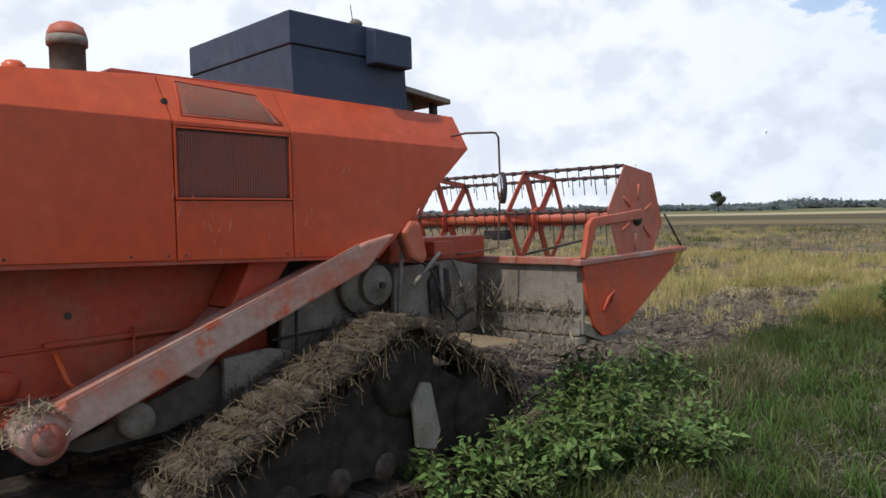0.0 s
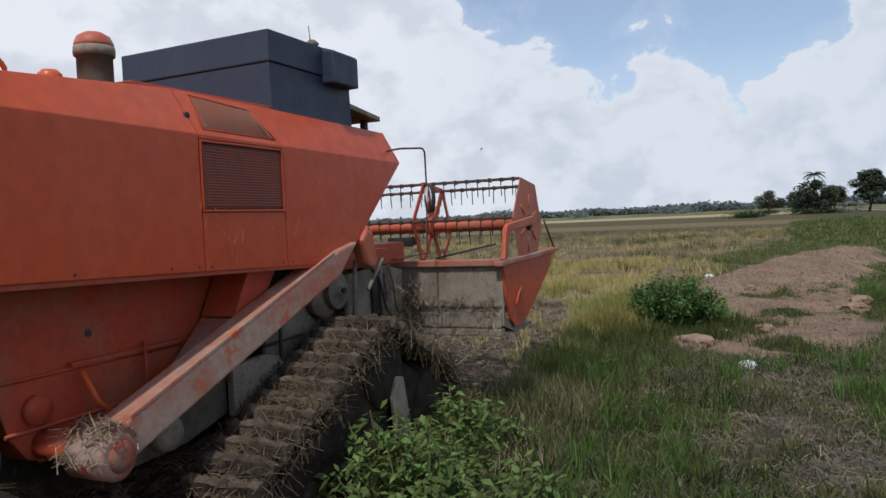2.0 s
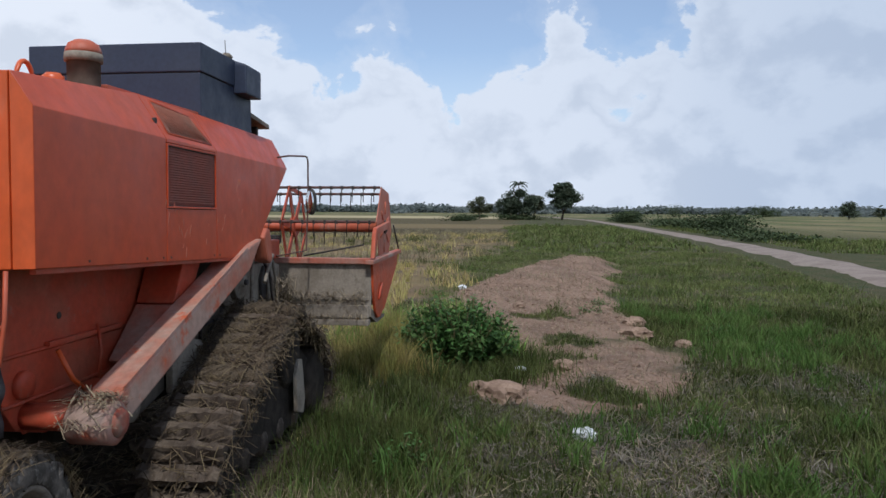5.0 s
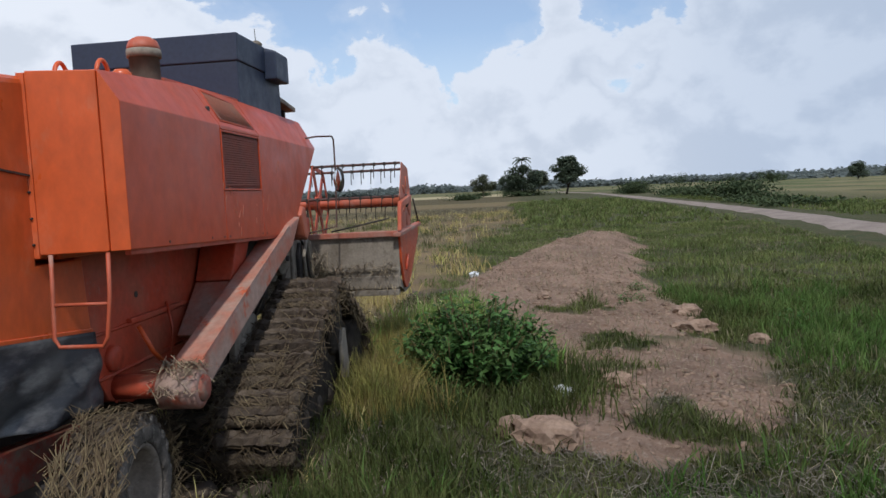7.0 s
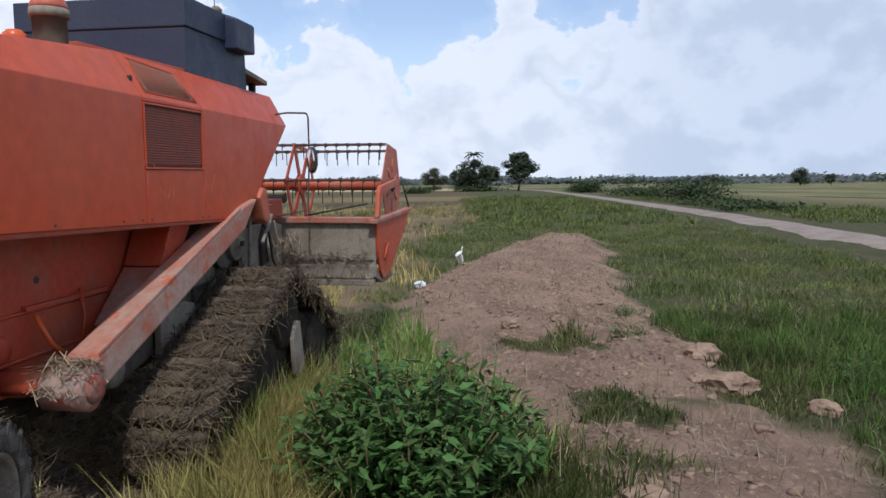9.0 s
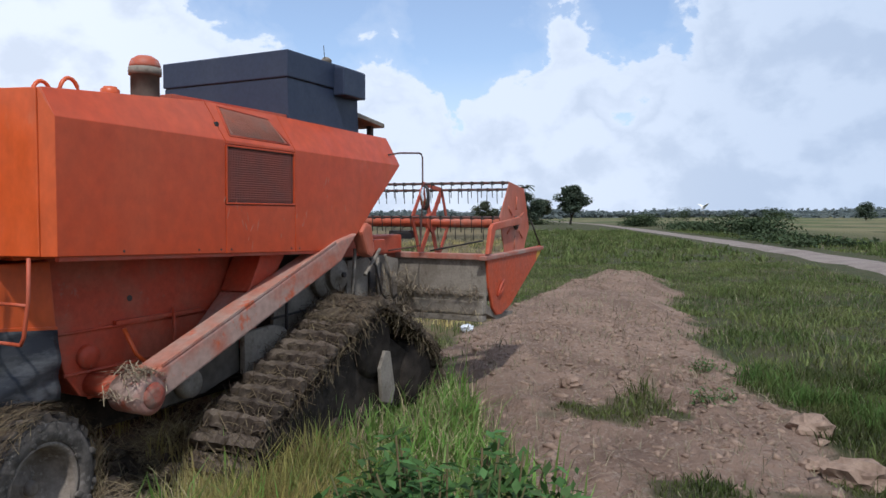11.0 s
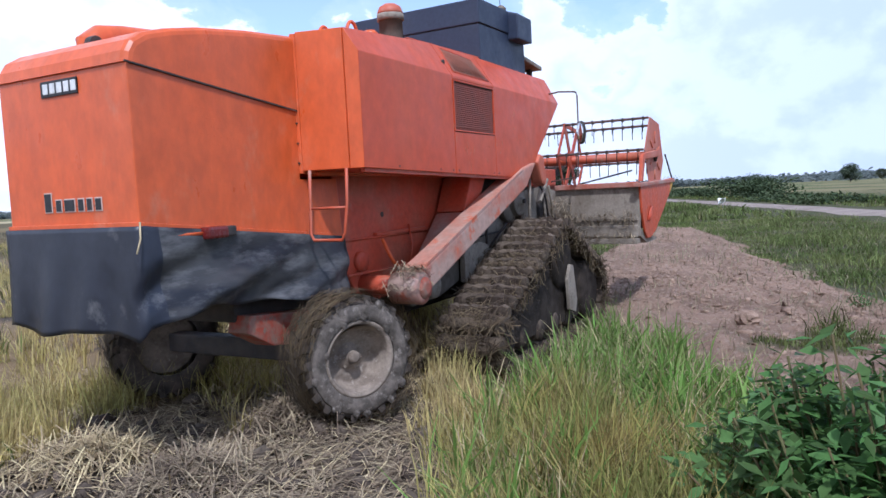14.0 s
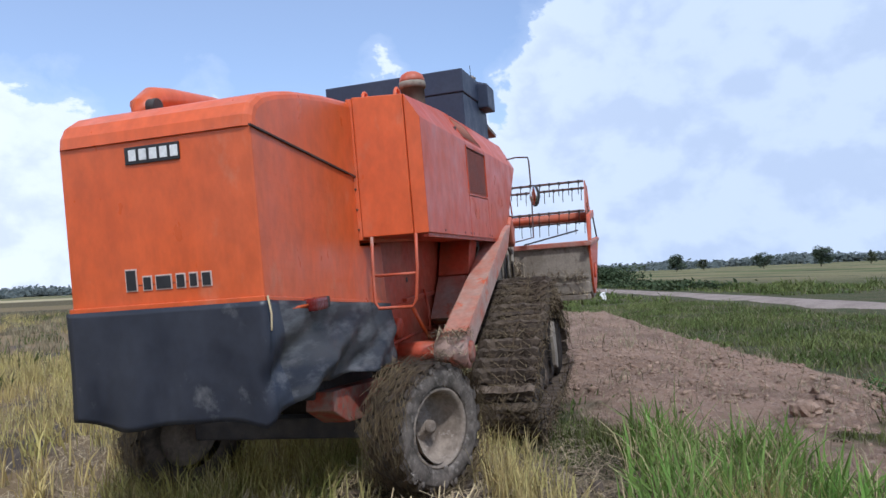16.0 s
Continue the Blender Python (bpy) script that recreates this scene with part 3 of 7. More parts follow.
def ground_material():
    m = bpy.data.materials.new("field_and_verge")
    m.use_nodes = True
    nt = m.node_tree
    N, L = nt.nodes.new, nt.links.new
    bsdf = nt.nodes["Principled BSDF"]
    co = N("ShaderNodeTexCoord")

    def fac(sc, det=6.0, ro=0.6, stretch=None):
        n = N("ShaderNodeTexNoise")
        n.inputs["Scale"].default_value, n.inputs["Detail"].default_value, n.inputs["Roughness"].default_value = sc, det, ro
        if stretch:
            mp = N("ShaderNodeMapping")
            mp.inputs["Scale"].default_value = stretch
            L(co.outputs["Object"], mp.inputs[0]), L(mp.outputs[0], n.inputs["Vector"])
        else:
            L(co.outputs["Object"], n.inputs["Vector"])
        return n.outputs["Fac"]

    def span(v, a, b, c=0.0, d=1.0):
        n = N("ShaderNodeMapRange")
        L(v, n.inputs[0])
        for k, x in ((1, a), (2, b), (3, c), (4, d)):
            n.inputs[k].default_value = x
        return n.outputs[0]

    def blend(f, a, b):
        n = N("ShaderNodeMix")
        n.data_type = "RGBA"
        L(f, n.inputs[0])
        for k, x in ((6, a), (7, b)):
            if isinstance(x, tuple):
                n.inputs[k].default_value = (*x, 1)
            else:
                L(x, n.inputs[k])
        return n.outputs[2]

    def attr(name):
        a = N("ShaderNodeAttribute")
        a.attribute_name = name
        return a.outputs["Fac"]

    grass = blend(span(fac(0.9), 0.4, 0.62), (0.058, 0.070, 0.030), (0.090, 0.082, 0.044))
    grass = blend(span(fac(6, 8, 0.7), 0.52, 0.7), grass, (0.105, 0.082, 0.052))
    field = blend(span(fac(0.05, 5, 0.6, (0.25, 1.0, 1)), 0.40, 0.60), (0.235, 0.165, 0.09), (0.19, 0.14, 0.072))
    field = blend(span(fac(0.5, 7, 0.65), 0.46, 0.66), field, (0.26, 0.195, 0.115))
    field = blend(span(fac(0.22, 6, 0.6), 0.50, 0.62), field, (0.16, 0.115, 0.075))
    field = blend(span(fac(0.13, 6, 0.6), 0.56, 0.66), field, (0.125, 0.125, 0.05))
    field = blend(span(fac(0.75, 7, 0.65, (0.5, 1.0, 1)), 0.53, 0.61), field, (0.105, 0.085, 0.068))
    sep = N("ShaderNodeSeparateXYZ")
    L(co.outputs["Object"], sep.inputs[0])
    swath = blend(span(fac(3.5, 9, 0.7), 0.42, 0.58), (0.085, 0.067, 0.052), (0.22, 0.17, 0.115))
    # First stretch: wet mud, darkened further for the shade under the machine.
    wet_shaded = blend(span(fac(3.5, 9, 0.7), 0.46, 0.62), (0.032, 0.025, 0.020), (0.095, 0.073, 0.050))
    swath = blend(span(sep.outputs[0], 12.5, 16.0), wet_shaded, swath)
    # the field lies in strips: dark wet plots, pale straw, dark again
    wobble = N("ShaderNodeMath")
    wobble.operation = "MULTIPLY_ADD"
    wobble.inputs[1].default_value = 22.0
    L(fac(0.06, 4, 0.6, (1.0, 0.35, 1)), wobble.inputs[0]), L(sep.outputs[0], wobble.inputs[2])
    for lo, hi, c in ((52, 62, (0.165, 0.120, 0.066)), (74, 79, (0.075, 0.062, 0.034)), (96, 104, (0.175, 0.135, 0.072)), (126, 136, (0.100, 0.082, 0.044)), (215, 230, (0.38, 0.32, 0.19)), (300, 330, (0.13, 0.125, 0.06))):
        field = blend(span(wobble.outputs[0], lo + 11, hi + 11), field, c)
    earth = blend(span(fac(1.2, 8, 0.65), 0.40, 0.62), (0.295, 0.200, 0.145), (0.190, 0.126, 0.092))
    earth = blend(span(fac(14, 8, 0.7), 0.52, 0.68), earth, (0.35, 0.27, 0.205))
    col = blend(attr("field"), grass, field)
    col = blend(attr("swath"), col, swath)
    col = blend(attr("earth"), col, earth)
    # far plots lie in strips beyond the road and the field
    plots = blend(span(fac(0.045, 5, 0.6, (0.35, 1.0, 1)), 0.42, 0.56), (0.098, 0.114, 0.046), (0.20, 0.172, 0.092))
    plots = blend(span(fac(0.11, 5, 0.6, (0.3, 1.0, 1)), 0.56, 0.64), plots, (0.055, 0.060, 0.030))
    far = N("ShaderNodeMath")
    far.operation = "MAXIMUM"
    L(span(sep.outputs[0], 330, 400), far.inputs[0]), L(span(sep.outputs[1], -34, -60), far.inputs[1])
    col = blend(far.outputs[0], col, plots)
    L(col, bsdf.inputs["Base Color"])
    bsdf.inputs["Roughness"].default_value = 0.95
    bsdf.inputs["Specular IOR Level"].default_value = 0.10
    b = N("ShaderNodeBump")
    b.inputs["Strength"].default_value, b.inputs["Distance"].default_value = 0.9, 0.09
    L(fac(9, 9, 0.7), b.inputs["Height"])
    L(b.outputs[0], bsdf.inputs["Normal"])
    return m


make_ground()


def road_mid(x):
    return np.interp(x, (-60, 10, 34, 44, 55, 75, 120, 200, 340), (-15.5, -13.4, -18.4, -20.4, -22.3, -25.2, -31, -40.5, -46))


def make_road():
    """The pale dirt road, a low strip with soft edges."""
    rng = np.random.default_rng(5)
    xs = np.concatenate([np.arange(-60, 80, 2.0), np.arange(80, 340, 8.0)])
    mid = road_mid(xs)
    V, F = [], []
    for k, x in enumerate(xs):
        w = 1.0 + 0.12 * math.sin(x * 0.7) + rng.uniform(-0.08, 0.08)
        for o, h in ((-w - 0.6, -0.15), (-w, 0.06), (-w * 0.5, 0.11), (0, 0.13), (w * 0.5, 0.11), (w, 0.06), (w + 0.6, -0.15)):
            V.append((x, mid[k] + o, 0.1 + h))
    for k in range(len(xs) - 1):
        for j in range(6):
            a = k * 7 + j
            F.append((a, a + 7, a + 8, a + 1))
    mat = material("pale_dirt_road", (0.28, 0.228, 0.195), (0.215, 0.172, 0.145), rough=0.95, scale=0.8, fine=12, bump=0.4, third=(0.16, 0.15, 0.08), thirdlo=0.6, thirdhi=0.7)
    ob = arrays("road", np.array(V), np.array(F), mat)
    tagged(ob, "pale pinkish dirt road through the fields", "road", kind="structure")


make_road()


# ---- the combine harvester: x forward, y to its left, z up; its right flank at y = 0 ----
machine = new("combine_harvester")
tagged(machine, "faded orange combine harvester on muddy tracks", "combine harvester")
MID = 1.1


def z_low(x):
    return 2.10 - 0.031 * x


def z_top(x):
    return float(np.interp(x, (0, 1.6, 4.38), (3.15, 3.28, 3.24)))


def y_top(x):
    return float(np.interp(x, (0, 1.6, 4.38), (0.12, 0.22, 0.17)))


def section(x, lo=None, hi=None):
    p = []
    if hi is None:
        p += [(x, y_top(x), z_top(x)), (x, 0.5, z_top(x)), (x, 0.0, 2.965 - 0.008 * x)]
    else:
        p += [(x, 0, hi), (x, 0.5, hi)]
    lo = z_low(x) if lo is None else lo
    return p + [(x, 0.0, lo), (x, 0.5, lo)]


def flank():
    g = 0.004
    rear = part("side_panel", hull(section(0.0) + section(1.50 - g), 0.006), FLANK, machine, "darker orange sheet-metal side cover with faded patches")
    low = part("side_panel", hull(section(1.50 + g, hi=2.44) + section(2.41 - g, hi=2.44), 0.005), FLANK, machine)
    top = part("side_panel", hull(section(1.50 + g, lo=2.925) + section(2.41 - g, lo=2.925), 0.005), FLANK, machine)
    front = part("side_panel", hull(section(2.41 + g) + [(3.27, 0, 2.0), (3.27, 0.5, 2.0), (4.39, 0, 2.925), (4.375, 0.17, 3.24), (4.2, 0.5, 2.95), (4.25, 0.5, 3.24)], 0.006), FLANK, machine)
    # the framed grille
    fr = None
    for a in ((1.505, 2.405, 2.445, 2.460), (1.505, 2.405, 2.905, 2.920), (1.505, 1.520, 2.460, 2.905), (2.390, 2.405, 2.460, 2.905)):
        fr = box(a[0], a[1], -0.006, 0.3, a[2], a[3], 0.003, fr)
    grille = part("grille_frame", fr, FLANK, machine)
    gap = None
    for a in ((1.52, 2.39, 2.460, 2.470), (1.52, 2.39, 2.895, 2.905), (1.52, 1.53, 2.470, 2.895), (2.38, 2.39, 2.470, 2.895)):
        gap = box(a[0], a[1], 0.012, 0.05, a[2], a[3], 0, gap)
    part("grille_gasket", gap, DARK, grille)
    m = box(1.53, 2.38, 0.03, 0.05, 2.470, 2.895)
    for k in range(1, 44):
        x = 1.53 + 0.85 * k / 44
        m = box(x - 0.0035, x + 0.0035, 0.006, 0.012, 2.470, 2.895, 0, m)
    for k in range(1, 22):
        z = 2.475 + 0.415 * k / 22
        m = box(1.53, 2.38, 0.002, 0.008, z - 0.0035, z + 0.0035, 0, m)
    part("grille_mesh", m, MESH, grille, "rust-brown wire mesh")
    # the smaller screen on the sloping shoulder
    def slope(x, f, out=0.0):
        a, b = Vector((x, 0, 2.965 - 0.008 * x)), Vector((x, y_top(x), z_top(x)))
        n = Vector((0, -(b - a).z, (b - a).y)).normalized()
        return tuple(a + (b - a) * f + n * out)
    q = [(1.58, 0.13), (2.36, 0.13), (2.24, 0.80), (1.62, 0.90)]
    fr2 = None
    for k in range(4):
        a, b = q[k - 1], q[k]
        fr2 = rod([slope(*a, 0.002), slope(*b, 0.002)], 0.007, 6, fr2)
    f2 = part("shoulder_grille_frame", fr2, RED, machine)
    m2 = hull([slope(x, f, o) for x, f in [(1.60, 0.16), (2.33, 0.16), (2.22, 0.77), (1.64, 0.86)] for o in (0.003, 0.007)])
    for k in range(1, 34):
        x = 1.62 + 0.68 * k / 34
        m2 = rod([slope(x, 0.17, 0.009), slope(min(x, 2.22), 0.78, 0.009)], 0.003, 4, m2)
    part("shoulder_grille_mesh", m2, DUSTMESH, f2, "dust-clogged wire mesh")
    part("latch_hole", turned([(0.022, -0.002), (0.022, 0.02)], (1.49, 0.075, 3.08), 12), DARK, machine)
    # bottom flange and rivets
    part("flange", hull([(0.02, 0.012, 2.099), (3.26, 0.012, 2.0), (0.02, 0.012, 2.07), (3.26, 0.012, 1.975), (0.02, 0.05, 2.099), (3.26, 0.05, 2.0), (0.02, 0.05, 2.07), (3.26, 0.05, 1.975)]), RED, machine)
    rv = None
    for x in [0.5, 1.2, 1.44, 1.56, 2.35, 2.47, 3.0]:
        rv = turned([(0.009, -0.004), (0.009, 0.01)], (x, 0, z_low(x) + 0.03), 8, rv)
    tagged(part("rivet_row", rv, DARK, machine), kind="stuff")
    # rear chamfer and door of the cover
    part("corner_post", hull([(0, 0.001, 2.10), (0, 0.001, 2.965), (0, 0.12, 3.15), (-0.04, 0.10, 2.10), (-0.04, 0.10, 3.14), (0.1, 0.2, 2.1), (0.1, 0.2, 3.14)], 0.004), ORANGE, machine)
    door = part("rear_door", hull([(x, y, z) for x, y in ((-0.045, 0.108), (-0.14, 0.47), (0.1, 0.12), (0.0, 0.5)) for z in (2.10, 3.14)], 0.006), ORANGE, machine, "bright orange upright cover door")
    part("rear_door_seam", hull([(x, y, z) for x, y in ((-0.139, 0.474), (-0.150, 0.515), (0.02, 0.47), (0.02, 0.52)) for z in (2.08, 3.13)], 0.004), ORANGE, machine)
    hg = None
    for z in np.linspace(2.16, 3.06, 7):
        hg = turned([(0.008, -0.006), (0.008, 0.006)], (-0.15, 0.495, z), 6, hg)
    tagged(part("hinge_screws", hg, DARK, door), kind="stuff")
    for o in (rear, low, top, front):
        mirrored(o)
    part("left_door", box(-0.1, 0.1, 1.7, 2.19, 2.1, 3.14, 0.01), ORANGE, machine)


def scuffs():
    """Pale scratches where the paint of the side covers is rubbed through."""
    rng = random.Random(17)
    for x, z, w, h, n in ((1.62, 2.36, 0.16, 0.14, 7), (2.52, 2.30, 0.10, 0.10, 5), (1.95, 2.22, 0.30, 0.12, 6), (3.10, 2.42, 0.20, 0.14, 4), (2.9, 2.70, 0.10, 0.10, 3)):
        bm = None
        for k in range(n):
            cx, cz = x + rng.uniform(-w, w), z + rng.uniform(-h, h)
            l, t, a = rng.uniform(0.012, 0.05), rng.uniform(0.003, 0.008), rng.uniform(0.9, 2.0)
            d, q = Vector((math.cos(a), 0, math.sin(a))) * l, Vector((-math.sin(a), 0, math.cos(a))) * t
            c = Vector((cx, 0, cz))
            ring = [c - d, c - d * 0.3 + q, c + d * 0.4 + q * 0.6, c + d, c + d * 0.2 - q, c - d * 0.5 - q * 0.7]
            bm = hull([(p.x, y, p.z) for p in ring for y in (-0.0025, 0.004)], 0, bm)
        tagged(part("paint_scuffs", bm, SCUFF, machine), kind="stuff")


def core():
    part("inner_body", box(0.02, 4.15, 0.45, 1.75, 2.06, 3.14, 0.02), ORANGE, machine)
    part("top_deck", hull([(0.0, 0.14, 3.142), (0.0, 2.06, 3.142), (1.6, 0.24, 3.27), (1.6, 1.96, 3.27), (4.3, 0.2, 3.23), (4.3, 2.0, 3.23), (0, 0.14, 3.1), (0, 2.06, 3.1), (4.3, 0.2, 3.1), (4.3, 2.0, 3.1)]), ORANGE, machine)
    part("threshing_body", prism([(0.29, 2.07), (0.33, 1.70), (0.38, 1.42), (0.45, 1.2), (0.56, 1.05), (0.85, 0.96), (1.7, 0.98), (2.6, 1.2), (3.3, 1.5), (3.45, 2.05)], 0.53, 1.67, 0.012), RED, machine, "dusty red lower threshing body")
    s = None
    for a in (((0.30, 1.52), (2.0, 1.52)), ((0.42, 1.22), (1.85, 1.22)), ((0.62, 1.03), (1.7, 1.03))):
        s = rod([(a[0][0], 0.525, a[0][1]), (a[1][0], 0.525, a[1][1])], 0.014, 6, s)
    part("pressed_rib", s, RED, machine)
    part("shelf_angle", box(0.85, 1.75, 0.49, 0.53, 1.53, 1.56, 0.004), RED, machine)
    part("round_cap", turned([(0.02, -0.03), (0.085, -0.03), (0.09, -0.01), (0.09, 0.03)], (0.62, 0.52, 1.33), 20), RED, machine)
    part("port_hole", turned([(0.024, -0.004), (0.024, 0.02)], (1.01, 0.529, 1.715), 14), DARK, machine)
    # clutter on the threshing side: hoses and levers
    h = rod([(0.9, 0.47, 1.5), (0.95, 0.4, 1.3), (1.12, 0.38, 1.15)], 0.018, 6)
    part("lever", h, ORANGE, machine)
    part("rod_stay", rod([(1.42, 0.5, 1.6), (1.40, 0.46, 1.4), (1.33, 0.44, 1.22)], 0.012, 6), RED, machine)
    part("slanted_duct", hull([(1.55, y, 1.30) for y in (0.2, 0.5)] + [(1.72, y, 1.22) for y in (0.2, 0.5)] + [(1.98, y, 1.68) for y in (0.2, 0.5)] + [(2.18, y, 1.60) for y in (0.2, 0.5)], 0.012), WORN, machine)
    part("slanted_duct_head", hull([(1.98, y, 1.69) for y in (0.18, 0.5)] + [(2.18, y, 1.60) for y in (0.18, 0.5)] + [(2.17, y, 2.04) for y in (0.18, 0.5)] + [(2.52, y, 2.03) for y in (0.18, 0.5)] + [(2.36, y, 1.82) for y in (0.18, 0.5)], 0.012), RED, machine)
    part("chassis", box(0.3, 3.9, 0.72, 1.48, 0.7, 1.2, 0.02), MUDSHADE, machine)
    part("track_axle", turned([(0.11, -0.6), (0.11, 1.9)], (2.9, 0.6, 0.95), 16), DARK, machine)
    # Plain dark box filling the space behind the drive plates.
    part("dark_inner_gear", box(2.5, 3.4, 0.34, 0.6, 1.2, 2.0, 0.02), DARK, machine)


def elevator():
    """The long slanted tube along the flank, with its lower boot."""
    a, b = Vector((0.62, 0.0, 1.09)), Vector((3.30, 0.0, 2.09))
    d = (b - a).normalized()
    n = Vector((-d.z, 0, d.x))
    poly = [a + n * 0.125, a - n * 0.085 - d * 0.03, b - n * 0.10 - d * 0.28, b + n * 0.05 + d * 0.1, b + n * 0.10 - d * 0.2]
    bm = prism([(p.x, p.z) for p in poly], -0.06, 0.17, 0.018)
    tube = part("elevator_tube", bm, TUBE, machine, "long slanted elevator tube with worn red paint")
    boot = turned([(0.10, -0.085), (0.135, -0.075), (0.135, 0.19), (0.10, 0.20)], (0.64, 0.0, 1.10), 24)
    part("boot", boot, WORN, tube, "round worn boot")
    part("boot_cap", turned([(0.04, -0.115), (0.085, -0.105), (0.095, -0.085), (0.095, -0.07)], (0.66, 0.0, 1.10), 16), BOOTCAP, tube)
    part("cross_tube", turned([(0.085, 0.15), (0.085, 0.55)], (0.66, 0.0, 1.12), 18), RED, machine)
    part("seam_strip", hull([tuple(a + n * 0.128 + d * 0.2 + Vector((0, y, o))) for y in (-0.062, -0.052) for o in (0, 0.02)] + [tuple(b + n * 0.105 - d * 0.3 + Vector((0, y, o))) for y in (-0.062, -0.052) for o in (0, 0.02)]), TUBE, tube)
    rng = np.random.default_rng(31)
    p = np.stack([rng.uniform(0.46, 0.8, 260), rng.uniform(-0.1, 0.22, 260), np.zeros(260)], 1)
    p[:, 2] = 1.11 + np.sqrt(np.maximum(0.15 ** 2 - (p[:, 0] - 0.64) ** 2, 0)) + rng.uniform(-0.01, 0.03, 260)
    V, F = litter(p, rng.uniform(0.06, 0.2, 260), np.full(260, 0.006), rng, 0.3)
    tagged(arrays("caught_straw", V, F, OLDSTRAW, tube), kind="stuff")


def running_gear():
    """Grey drive covers, pulleys and the feeder between body and cutter."""
    part("grey_shield", prism([(1.90, 0.98), (1.90, 1.34), (2.28, 1.36), (2.45, 1.32), (2.57, 1.20), (2.60, 1.12), (2.45, 1.05), (2.2, 0.98)], 0.16, 0.22, 0.012), DUST, machine, "rounded dusty grey belt shield")
    # Trough coloured darker than DUST to include the shade below the tube.
    part("auger_trough", prism([(0.78, 0.955), (1.05, 1.0), (1.92, 1.30), (1.92, 1.0), (1.5, 0.90), (1.0, 0.88)], 0.24, 0.30, 0.01), DUST_AND_SHADE, machine, "muddy auger trough below the tube, shade in its colour")
    part("roller", turned([(0.06, -0.05), (0.11, -0.04), (0.12, 0.0), (0.12, 0.08)], (1.28, 0.2, 1.03), 20), DUST, machine)
    pul = part("pulley", turned([(0.03, -0.09), (0.05, -0.09), (0.05, -0.06), (0.16, -0.055), (0.17, -0.04), (0.15, -0.02), (0.17, 0.0), (0.17, 0.02)], (3.36, 0.2, 1.74), 28), DUST, machine, "dusty grey belt pulley")
    part("pulley_nut", turned([(0.02, -0.12), (0.03, -0.12), (0.03, -0.085)], (3.36, 0.2, 1.74), 6), DARK, pul)
    part("pulley", turned([(0.1, -0.03), (0.21, -0.02), (0.215, 0.0), (0.2, 0.03), (0.215, 0.05)], (3.24, 0.24, 1.72), 28), DUST, machine)
    part("grey_frame_plate", prism([(2.45, 1.2), (2.5, 1.62), (3.15, 1.95), (3.2, 1.4), (2.8, 1.15)], 0.3, 0.34, 0.008), DUST, machine)
    bt = rod([(2.62, 0.26, 1.22), (3.3, 0.26, 1.55)], 0.012, 6)
    bt = rod([(2.35, 0.24, 1.4), (2.9, 0.24, 1.42)], 0.012, 6, bt)
    bt = rod([(2.55, 0.22, 1.15), (2.57, 0.22, 1.62)], 0.015, 6, bt)
    part("drive_belt", bt, DARK, machine)
    part("feeder_housing", prism([(3.4, 1.25), (3.4, 1.92), (4.2, 1.98), (4.98, 1.80), (5.02, 1.16), (4.3, 1.12)], 0.42, 1.78, 0.015), DUST, machine, "mud-dusted grey feeder housing")
    part("feeder_side", prism([(3.58, 1.46), (3.6, 1.86), (4.3, 1.9), (4.72, 1.83), (4.68, 1.22), (4.2, 1.2), (3.9, 1.42)], 0.2, 0.24, 0.006), DUST, machine)
    k = rod([(3.55, 0.12, 1.4), (3.62, 0.12, 2.0)], 0.018, 6)
    k = rod([(4.15, 0.14, 1.36), (4.12, 0.14, 1.88)], 0.02, 6, k)
    k = rod([(4.3, 0.14, 1.9), (4.45, 0.16, 1.7), (4.5, 0.16, 1.4)], 0.018, 6, k)
    k = rod([(3.62, 0.0, 1.72), (4.02, 0.05, 1.98)], 0.02, 6, k)
    part("linkage", k, DUST, machine)
    part("feeder_chain_case", prism([(4.02, 1.42), (4.0, 1.72), (4.10, 1.86), (4.26, 1.82), (4.30, 1.60), (4.22, 1.40)], 0.16, 0.20, 0.01), DARK, machine, "greasy black chain case")
    part("hydraulic_hose", rod([(3.70, 0.1, 2.02), (3.95, 0.06, 1.80), (4.10, 0.08, 1.50), (4.30, 0.10, 1.34), (4.55, 0.12, 1.42)], 0.014, 6), DARK, machine)
    part("link_head", prism([(3.50, 2.18), (3.60, 2.28), (3.70, 2.26), (3.78, 1.96), (3.72, 1.90), (3.62, 1.94)], -0.04, 0.1, 0.03), FADED, machine, "rounded red bracket")
    part("lift_beam", box(3.6, 4.9, 0.25, 0.5, 1.9, 2.12, 0.02), RED, machine)
    part("valve_block", box(4.05, 4.3, 0.14, 0.26, 1.95, 2.08, 0.01), RED, machine)
    rng = np.random.default_rng(33)
    p = np.stack([rng.uniform(4.0, 5.0, 300), rng.uniform(0.05, 0.2, 300), rng.uniform(1.2, 1.7, 300)], 1)
    V, F = litter(p, rng.uniform(0.1, 0.3, 300), np.full(300, 0.006), rng, 0.7)
    tagged(arrays("hanging_straw", V, F, OLDSTRAW, machine), kind="stuff")


